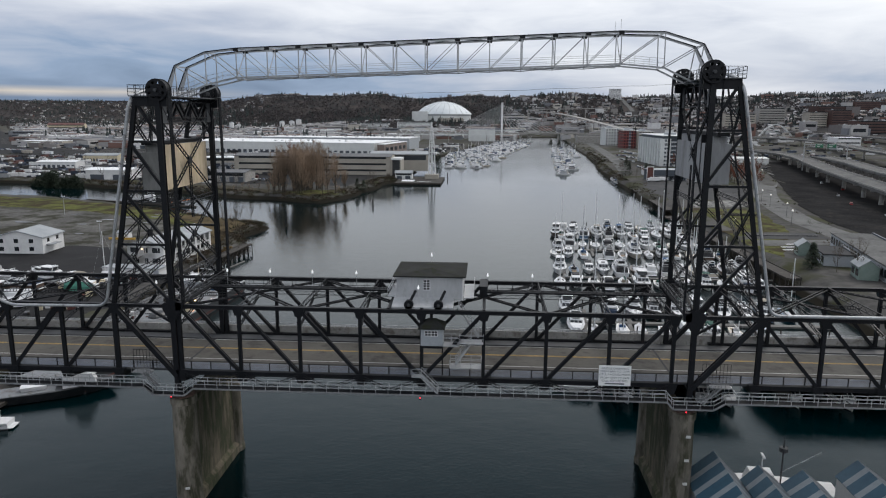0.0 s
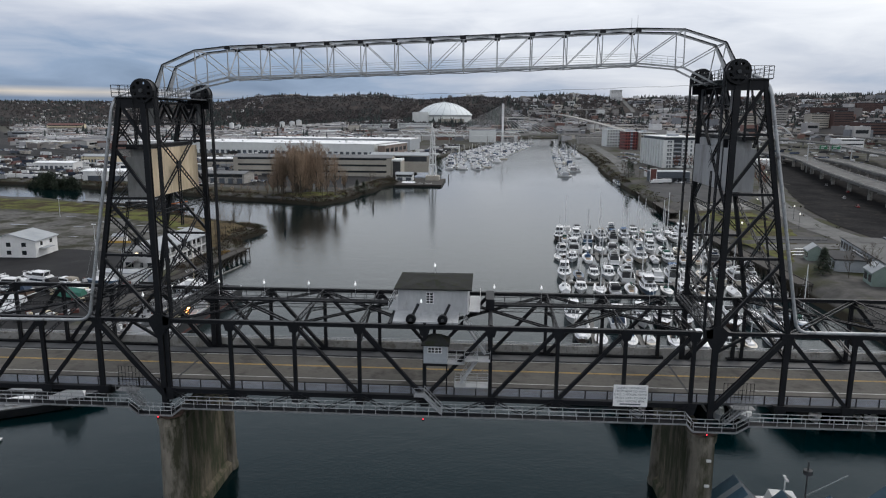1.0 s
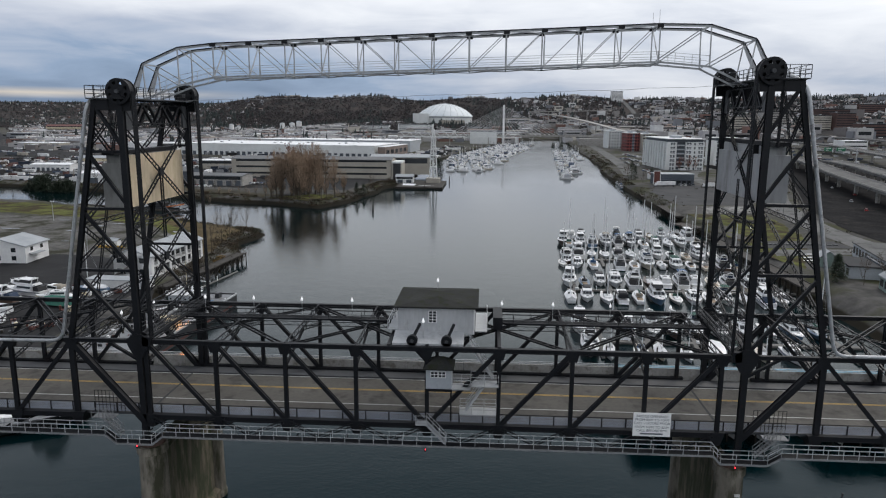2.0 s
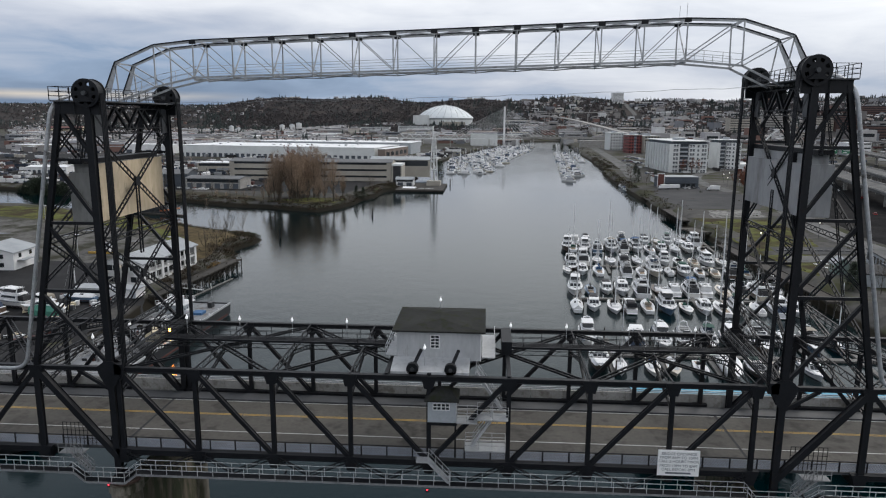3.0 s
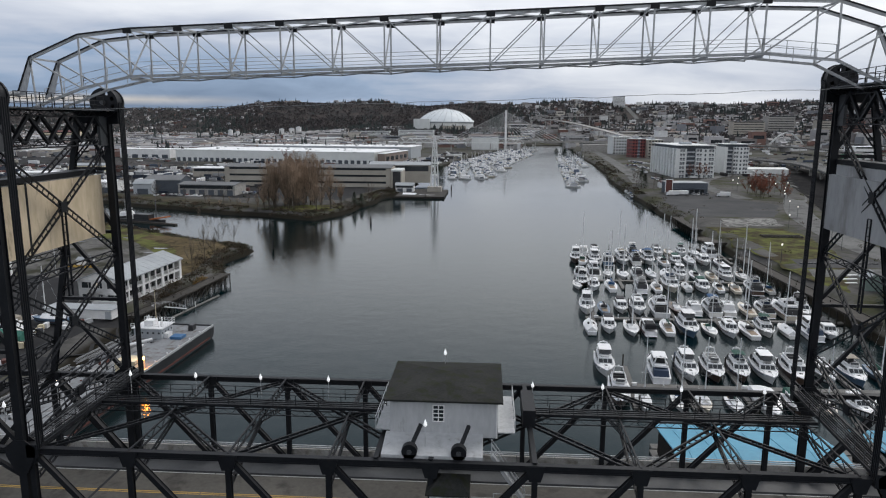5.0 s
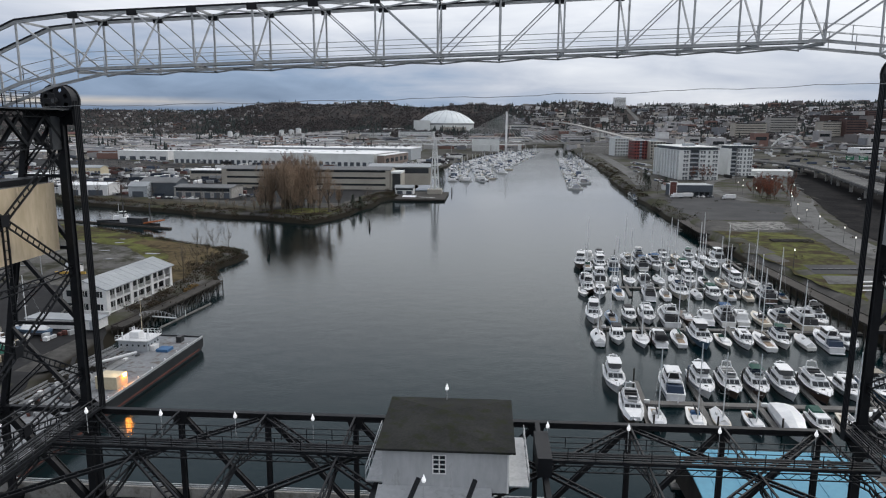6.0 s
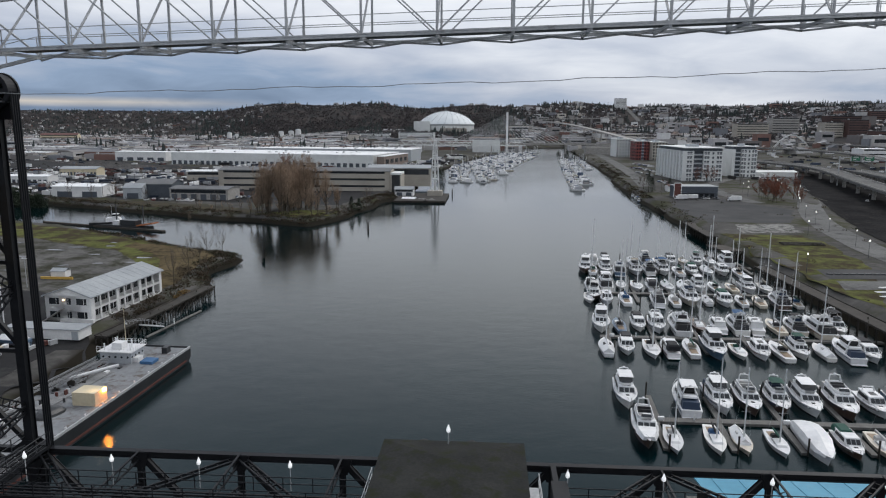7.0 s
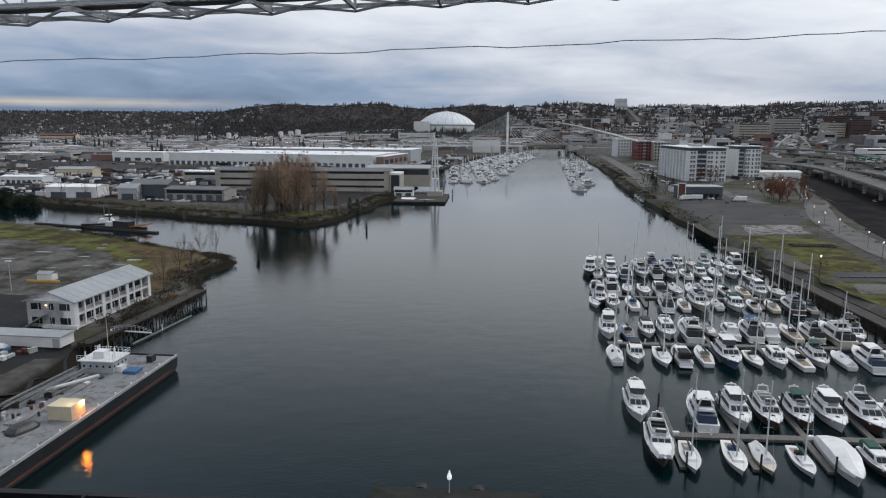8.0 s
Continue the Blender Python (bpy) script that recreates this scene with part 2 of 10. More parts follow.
M["white_wall"] = material("white_painted_siding", (0.62, 0.62, 0.62), (0.78, 0.78, 0.77), rough=0.6, grain=2.5, coarse=0.3, bump=0.006)
M["grey_wall"] = material("pale_grey_siding", (0.32, 0.345, 0.37), (0.42, 0.445, 0.47), rough=0.6, grain=2.5, coarse=0.3, bump=0.006)
M["dark_roof"] = material("dark_shingle_roof", (0.016, 0.017, 0.017), (0.036, 0.037, 0.035), rough=0.92, grain=5.0, coarse=0.35, bump=0.02, stain=(0.022, 0.025, 0.014), stain_at=0.56, spec=0.15)
M["grey_roof"] = material("grey_metal_roof", (0.24, 0.26, 0.275), (0.36, 0.38, 0.395), rough=0.55, grain=1.5, coarse=0.15, bump=0.01)
M["flat_glass"] = material("curtained_window_glass", (0.075, 0.085, 0.095), (0.15, 0.16, 0.175), rough=0.2, grain=0.6, coarse=0.3, bump=0)
M["glass"] = material("dark_window_glass", (0.012, 0.015, 0.018), (0.03, 0.035, 0.04), rough=0.15, grain=1.0, coarse=0.2, bump=0)
M["white"] = material("white_gelcoat", (0.66, 0.67, 0.68), (0.82, 0.82, 0.82), rough=0.35, grain=1.5, coarse=0.4, bump=0, vary=0.12)
M["black_hull"] = material("black_hull_paint", (0.010, 0.011, 0.013), (0.03, 0.032, 0.035), rough=0.45, grain=1.0, coarse=0.2, bump=0.01)
M["water"] = water_material()
M["red_glow"] = glowing("red_marker_light", (1.0, 0.03, 0.05), 3.5)
M["warm_glow"] = glowing("warm_lamp", (1.0, 0.27, 0.03), 150.0)
M["porch_glow"] = glowing("porch_lamp", (1.0, 0.66, 0.36), 8.0)

# ---- building blocks ----
class Shape:
    """Vertices and faces for one mesh."""

    def __init__(self):
        self.v, self.f = [], []

    def add(self, verts, faces):
        k = len(self.v)
        self.v += [tuple(p) for p in verts]
        self.f += [tuple(i + k for i in face) for face in faces]
        return self

    def box(self, x0, x1, y0, y1, z0, z1):
        return self.add([(x0, y0, z0), (x1, y0, z0), (x1, y1, z0), (x0, y1, z0), (x0, y0, z1), (x1, y0, z1), (x1, y1, z1), (x0, y1, z1)],
                        [(3, 2, 1, 0), (4, 5, 6, 7), (0, 1, 5, 4), (1, 2, 6, 5), (2, 3, 7, 6), (3, 0, 4, 7)])

    def beam(self, a, b, w, h, up=(0, 0, 1)):
        """A bar from a to b, w wide and h deep towards up."""
        a, b = Vector(a), Vector(b)
        d = (b - a).normalized()
        u = Vector(up)
        if abs(d.dot(u)) > 0.98:
            u = Vector((0, 1, 0)) if abs(d.y) < 0.9 else Vector((1, 0, 0))
        s = d.cross(u).normalized()
        u = s.cross(d).normalized()
        s, u = s * w / 2, u * h / 2
        ring = (-s - u, s - u, s + u, -s + u)
        return self.add([a + r for r in ring] + [b + r for r in ring],
                        [(3, 2, 1, 0), (4, 5, 6, 7), (0, 1, 5, 4), (1, 2, 6, 5), (2, 3, 7, 6), (3, 0, 4, 7)])

    def girder(self, a, b, w, h, up=(0, 0, 1), t=0.06):
        """A built-up member: a core between two wider cover plates."""
        a, b = Vector(a), Vector(b)
        d = (b - a).normalized()
        u = Vector(up)
        if abs(d.dot(u)) > 0.98:
            u = Vector((0, 1, 0)) if abs(d.y) < 0.9 else Vector((1, 0, 0))
        u = d.cross(u).normalized().cross(d).normalized()
        s = d.cross(u).normalized()
        p, q, f = w / 2, w * 0.34, h / 2 - t
        outline = [(-p, -h / 2), (p, -h / 2), (p, -f), (q, -f), (q, f), (p, f), (p, h / 2), (-p, h / 2), (-p, f), (-q, f), (-q, -f), (-p, -f)]
        return self.loft([[c + s * i + u * j for i, j in outline] for c in (a, b)])

    def laced(self, a, b, w, t=0.07, up=(0, 0, 1), step=0.8, rungs=True):
        """Two slim flanges with rungs between them, the plane of the lacing across up."""
        a, b = Vector(a), Vector(b)
        d = b - a
        n = max(2, int(d.length / step))
        u = Vector(up)
        s = d.normalized().cross(u).normalized() * (w / 2)
        for k in (-1, 1):
            self.beam(a + s * k, b + s * k, t * 1.4, t * 2.2, up)
        for i in range(n + 1):
            p = a + d * (i / n)
            if rungs:
                self.beam(p - s, p + s, t, t, up)
            elif i < n:
                k = 1 if i % 2 else -1
                self.beam(p - s * k, a + d * ((i + 1) / n) + s * k, t * 0.8, t * 0.8, up)
        return self

    def tube(self, a, b, r, n=10, r2=None):
        a, b = Vector(a), Vector(b)
        d = (b - a).normalized()
        u = Vector((0, 0, 1)) if abs(d.z) < 0.9 else Vector((1, 0, 0))
        s = d.cross(u).normalized()
        u = s.cross(d)
        r2 = r if r2 is None else r2
        ways = [s * math.cos(2 * math.pi * i / n) + u * math.sin(2 * math.pi * i / n) for i in range(n)]
        return self.add([a + w * r for w in ways] + [b + w * r2 for w in ways],
                        [tuple(range(n)), tuple(range(2 * n - 1, n - 1, -1))] + [((i + 1) % n, i, i + n, (i + 1) % n + n) for i in range(n)])

    def prism(self, pts, z0, z1):
        n = len(pts)
        return self.add([(x, y, z0) for x, y in pts] + [(x, y, z1) for x, y in pts],
                        [tuple(range(n - 1, -1, -1)), tuple(range(n, 2 * n))] + [(i, (i + 1) % n, (i + 1) % n + n, i + n) for i in range(n)])

    def loft(self, rings, cap=True):
        n = len(rings[0])
        faces = [(j * n + i, j * n + (i + 1) % n, (j + 1) * n + (i + 1) % n, (j + 1) * n + i) for j in range(len(rings) - 1) for i in range(n)]
        if cap:
            faces += [tuple(range(n - 1, -1, -1)), tuple(range((len(rings) - 1) * n, len(rings) * n))]
        return self.add([p for r in rings for p in r], faces)

    def gable(self, x0, x1, y0, y1, z0, z1, along="x", over=0.4, t=0.25):
        """A pitched roof slab with thickness over a plan."""
        x0, x1, y0, y1 = x0 - over, x1 + over, y0 - over, y1 + over
        if along == "x":
            m = (y0 + y1) / 2
            pts = [[(x, y0, z0), (x, m, z1), (x, y1, z0), (x, y1, z0 - t), (x, m, z1 - t), (x, y0, z0 - t)] for x in (x0, x1)]
        else:
            m = (x0 + x1) / 2
            pts = [[(x0, y, z0), (m, y, z1), (x1, y, z0), (x1, y, z0 - t), (m, y, z1 - t), (x0, y, z0 - t)] for y in (y0, y1)]
        return self.loft(pts)

    def mesh(self, name, weld=False):
        me = bpy.data.meshes.new(name)
        me.from_pydata(self.v, [], self.f)
        bm = bmesh.new()
        bm.from_mesh(me)
        if weld:
            bmesh.ops.remove_doubles(bm, verts=bm.verts, dist=1e-4)
        bmesh.ops.recalc_face_normals(bm, faces=bm.faces)
        bm.to_mesh(me)
        bm.free()
        return me


def S():
    return Shape()


def part(name, shape, mat, parent, label="", weld=False):
    """One mesh under a thing or a part."""
    me = shape.mesh(name, weld)
    me.materials.append(mat)
    ob = new(name, me)
    ob.parent = parent
    if label:
        ob["label"] = label
    return ob


def thing(name, label, category, group="", kind="", at=None):
    ob = new(name)
    ob.empty_display_size = 0.5
    if at is not None:
        ob.matrix_basis = at
    return tagged(ob, label, category, group, kind)


def single(name, shape, mat, label, category, group="", kind=""):
    me = shape.mesh(name)
    me.materials.append(mat)
    return tagged(new(name, me), label, category, group, kind)


def lerp(a, b, k):
    return Vector(a) * (1 - k) + Vector(b) * k


def railing(parent, a, b, mat, h=1.07, step=2.0, rails=(1.0, 0.55), r=0.03):
    """A handrail from a to b: each post and rail a part."""
    a, b = Vector(a), Vector(b)
    n = max(1, round((b - a).length / step))
    post = S().beam((0, 0, 0), (0, 0, h), r * 2, r * 2).mesh("post")
    post.materials.append(mat)
    for i in range(n + 1):
        o = new("post", post)
        o.parent, o.location = parent, lerp(a, b, i / n)
    for k in rails:
        up = Vector((0, 0, h * k))
        part("rail", S().beam(a + up, b + up, r * 1.8, r * 1.8), mat, parent)


# ---- ground and water ----
WEST_LAND = [(-95, -900), (-95, 42), (-85, 50), (-85, 110), (-92, 128), (-92, 140), (-87, 186), (-97, 210), (-96, 235), (-105, 243), (-118, 252), (-139, 263), (-165, 280), (-192, 298), (-232, 318), (-263, 333), (-330, 352), (-900, 430), (-4950, 500), (-4950, -900)]
FAR_LAND = [(-4950, 700), (-900, 520), (-420, 440), (-300, 414), (-248, 390), (-181, 361), (-117, 337), (-93, 331), (-81, 348), (-72, 400), (-66, 455), (-62, 470), (-58, 560), (-56, 640), (-48, 820), (-10, 1100), (58, 1400), (100, 1620), (205, 1680), (4950, 1681), (4950, 4950), (-4950, 4950)]
CUT = [(172, 60), (172, 221), (174, 256), (186, 312), (206, 379), (238, 475), (262, 560), (310, 700), (440, 700), (380, 520), (335, 400), (300, 300), (270, 200), (240, 60)]
EAST_LAND = [(205, 1681), (172, 1400), (146, 960), (142, 850), (134, 750), (132, 685), (122, 634), (117, 545), (113, 477), (112, 450), (111, 400), (109, 330), (107, 240), (105, 170), (104, -900), (4950, -900), (4950, 1681)]


def distance_inside(px, py, poly):
    """Metres inside a polygon (negative outside), for arrays of places."""
    inside = np.zeros(px.shape, bool)
    best = np.full(px.shape, 1e9)
    for (ax, ay), (bx, by) in zip(poly, poly[1:] + poly[:1]):
        dx, dy = bx - ax, by - ay
        k = np.clip(((px - ax) * dx + (py - ay) * dy) / (dx * dx + dy * dy), 0, 1)
        best = np.minimum(best, np.hypot(px - ax - k * dx, py - ay - k * dy))
        if dy:
            cross = (ay > py) != (by > py)
            inside ^= cross & (px < ax + (py - ay) * dx / dy)
    return np.where(inside, best, -best)


def smooth(a, b, x):
    k = np.clip((x - a) / (b - a), 0, 1)
    return k * k * (3 - 2 * k)


def hill(x, y):
    """The rise of the land far from the water."""
    ridge = 120 * smooth(2350, 2950, y + 0.10 * x) * smooth(-1650, -1050, x)
    ridge = ridge * (1 - 0.10 * np.sin(x / 230.0) * np.sin(x / 97.0 + 1))
    town = 128 * smooth(0, 1, ((x - 420) * 0.62 + (y - 900) * 0.26) / 1200)
    east = 120 * smooth(3900, 4800, y - 0.12 * x)
    terrace = 24 * smooth(1500, 1900, y) * smooth(-700, -300, x)
    return np.maximum(np.maximum(ridge, town), np.maximum(east, terrace))


def ground_height(x, y):
    x, y = np.asarray(x, float), np.asarray(y, float)
    wob = 1.6 * np.sin(x * 0.11 + 0.7 * np.sin(y * 0.07)) + 1.3 * np.sin(y * 0.13 + x * 0.03)
    w = distance_inside(x, y, WEST_LAND) + wob
    f = distance_inside(x, y, FAR_LAND) + wob
    e = distance_inside(x, y, EAST_LAND) + 0.4 * wob
    h = np.maximum(np.maximum(-3.5 + 6.3 * smooth(-7, 7, w), -3.5 + 7.0 * smooth(-9, 9, f)), -3.5 + 8.5 * smooth(-4, 4, e))
    h = h - 2.6 * smooth(-5, 5, distance_inside(x, y, CUT))
    return h + hill(x, y)


def spaced(near0, near1, step, far0, far1, grow=1.13):
    out, s, p = list(np.arange(near0, near1 + 0.1, step)), step, near1
    while p < far1:
        s *= grow
        p += s
        out.append(min(p, far1))
    s, p = step, near0
    while p > far0:
        s *= grow
        p -= s
        out.insert(0, max(p, far0))
    return np.array(out)


def build_ground():
    gx, gy = spaced(-330, 240, 4.5, -4900, 4900), spaced(60, 560, 4.5, -880, 4900, 1.06)
    X, Y = np.meshgrid(gx, gy)
    Z = ground_height(X, Y)
    n, m = X.shape
    verts = np.stack([X.ravel(), Y.ravel(), Z.ravel()], 1).tolist()
    faces = [(j * m + i, j * m + i + 1, (j + 1) * m + i + 1, (j + 1) * m + i) for j in range(n - 1) for i in range(m - 1)]
    me = bpy.data.meshes.new("ground")
    me.from_pydata(verts, [], faces)
    me.materials.append(M["ground"])
    me.polygons.foreach_set("use_smooth", [True] * len(faces))
    tagged(new("ground", me), "winter ground of lots, mud and grass beside the waterway", "ground", kind="structure")
    single("water", S().add([(-4900, -880, 0), (4900, -880, 0), (4900, 1750, 0), (-4900, 1750, 0)], [(0, 1, 2, 3)]), M["water"], "calm dark grey-green waterway under an overcast sky", "water", kind="structure")


build_ground()


def sheet(name, pts, mat, lift, label, category, step=9.0, ragged=2.6):
    """A patch that lies on the ground: a polygon cut into cells, each corner a little above the land."""
    if ragged:
        out = []
        for (ax, ay), (bx, by) in zip(pts, pts[1:] + pts[:1]):
            n = max(1, int(math.hypot(bx - ax, by - ay) / 2.5))
            for i in range(n):
                x, y = ax + (bx - ax) * i / n, ay + (by - ay) * i / n
                d = noise.noise_vector(Vector((x * 0.11, y * 0.11, lift * 9))) * ragged
                out.append((x + d.x, y + d.y))
        pts = out
    xs, ys = [p[0] for p in pts], [p[1] for p in pts]
    nx, ny = max(2, int((max(xs) - min(xs)) / step)), max(2, int((max(ys) - min(ys)) / step))
    bm = bmesh.new()
    face = bm.faces.new([bm.verts.new((x, y, 0)) for x, y in pts])
    for k in range(1, nx):
        bmesh.ops.bisect_plane(bm, geom=bm.verts[:] + bm.edges[:] + bm.faces[:], plane_co=(min(xs) + (max(xs) - min(xs)) * k / nx, 0, 0), plane_no=(1, 0, 0))
    for k in range(1, ny):
        bmesh.ops.bisect_plane(bm, geom=bm.verts[:] + bm.edges[:] + bm.faces[:], plane_co=(0, min(ys) + (max(ys) - min(ys)) * k / ny, 0), plane_no=(0, 1, 0))
    co = np.array([v.co[:] for v in bm.verts])
    z = ground_height(co[:, 0], co[:, 1]) + lift
    for v, h in zip(bm.verts, z):
        v.co.z = h
    bmesh.ops.recalc_face_normals(bm, faces=bm.faces)
    if sum(f.normal.z for f in bm.faces) < 0:
        bmesh.ops.reverse_faces(bm, faces=bm.faces)
    me = bpy.data.meshes.new(name)
    bm.to_mesh(me)
    bm.free()
    me.materials.append(mat)
    return tagged(new(name, me), label, category, kind="structure")


# ---- the lift bridge ----
NEAR, FAR, TOP, BOT, DECK = 0.0, 16.6, 28.75, 19.6, 19.5
SPAN = [0.15 + 8.1 * k for k in range(-4, 5)]
steel = M["steel"]


def truss(owner, xs, y, slopes, end=True):
    """One through-truss: chords, posts, diagonals (each from the top of one node to the foot of the next or the one before) and gussets."""
    part("top_chord", S().girder((xs[0], y, TOP), (xs[-1], y, TOP), 0.55, 0.52), steel, owner)
    part("bottom_chord", S().girder((xs[0], y, BOT), (xs[-1], y, BOT), 0.6, 0.6), steel, owner)
    for i, x in enumerate(xs):
        part("vertical", S().girder((x, y, BOT), (x, y, TOP), 0.44, 0.44), steel, owner)
        part("gusset", S().prism([(x - 0.8, 0), (x + 0.8, 0), (x + 0.45, 1), (x - 0.45, 1)], 0, 1), steel, owner).data.transform(
            Matrix(((1, 0, 0, 0), (0, 0, 0.66, y - 0.33), (0, -1.25, 0, TOP + 0.2), (0, 0, 0, 1))))
        part("gusset", S().prism([(x - 0.85, 0), (x + 0.85, 0), (x + 0.4, 1), (x - 0.4, 1)], 0, 1), steel, owner).data.transform(
            Matrix(((1, 0, 0, 0), (0, 0, 0.66, y - 0.33), (0, -1.5, 0, BOT + 0.35), (0, 0, 0, 1))))
        if i < len(xs) - 1:
            a, b = ((x, y, TOP), (xs[i + 1], y, BOT)) if slopes[i] > 0 else ((xs[i + 1], y, TOP), (x, y, BOT))
            part("diagonal", S().girder(a, b, 0.42, 0.46, up=(0, 1, 0)), steel, owner)


def top_laterals(owner, xs):
    """Struts and laced bracing between the two top chords."""
    for i, x in enumerate(xs):
        part("strut", S().laced((x, NEAR, TOP - 0.1), (x, FAR, TOP - 0.1), 0.7, up=(1, 0, 0), rungs=False, step=0.9), steel, owner)
        part("sway_brace", S().laced((x, NEAR, TOP - 2.6), (x, FAR / 2, TOP - 0.6), 0.4, up=(1, 0, 0), step=0.7), steel, owner)
        part("sway_brace", S().laced((x, FAR, TOP - 2.6), (x, FAR / 2, TOP - 0.6), 0.4, up=(1, 0, 0), step=0.7), steel, owner)
        if i < len(xs) - 2 and i % 2 == 0:
            part("lateral_brace", S().laced((x, NEAR, TOP - 0.1), (xs[i + 2], FAR, TOP - 0.1), 0.55, t=0.09, step=0.9), steel, owner)
            part("lateral_brace", S().laced((x, FAR, TOP - 0.1), (xs[i + 2], NEAR, TOP - 0.1), 0.55, t=0.09, step=0.9), steel, owner)


def floor_frame(owner, xs):
    for x in xs:
        part("floor_beam", S().girder((x, NEAR, BOT - 0.75), (x, FAR, BOT - 0.75), 0.4, 1.2), steel, owner)
    for k in range(7):
        y = 1.6 + k * 2.23
        part("stringer", S().girder((xs[0], y, BOT - 0.65), (xs[-1], y, BOT - 0.65), 0.25, 0.5), steel, owner)
    for i in range(len(xs) - 1):
        part("bottom_lateral", S().laced((xs[i], NEAR, BOT - 1.2), (xs[i + 1], FAR, BOT - 1.2), 0.45, step=0.8), steel, owner)
        part("bottom_lateral", S().laced((xs[i], FAR, BOT - 1.2), (xs[i + 1], NEAR, BOT - 1.2), 0.45, step=0.8), steel, owner)


def build_spans():
    lift = thing("lift_span", "black riveted steel through-truss lift span, lowered, carrying the roadway", "bridge span")
    for y in (NEAR, FAR):
        truss(lift, SPAN, y, [1, 1, 1, 1, -1, -1, -1, -1])
    top_laterals(lift, SPAN)
    for x0, x1 in zip(SPAN, SPAN[1:]):
        m = (x0 + x1) / 2
        part("hanger_brace", S().laced((x0 + 0.4, -0.35, BOT - 0.1), (m, -1.3, BOT - 1.25), 0.34, t=0.07, up=(0, 1, 0), step=0.6), steel, lift)
        part("hanger_brace", S().laced((x1 - 0.4, -0.35, BOT - 0.1), (m, -1.3, BOT - 1.25), 0.34, t=0.07, up=(0, 1, 0), step=0.6), steel, lift)
    floor_frame(lift, SPAN)
    # Left side span rises towards its tower, right one likewise.
    left = [-41.0 - 7.45 * k for k in range(9)]
    right = [43.2 + 7.9 * k for k in range(9)]
    for xs, s in ((left, 1), (right, 1)):
        side = thing("side_span", "black riveted steel through-truss side span beyond the tower", "bridge span", "side spans")
        for y in (NEAR, FAR):
            truss(side, xs, y, [s] * 8)
        top_laterals(side, xs)
        floor_frame(side, xs)


build_spans()


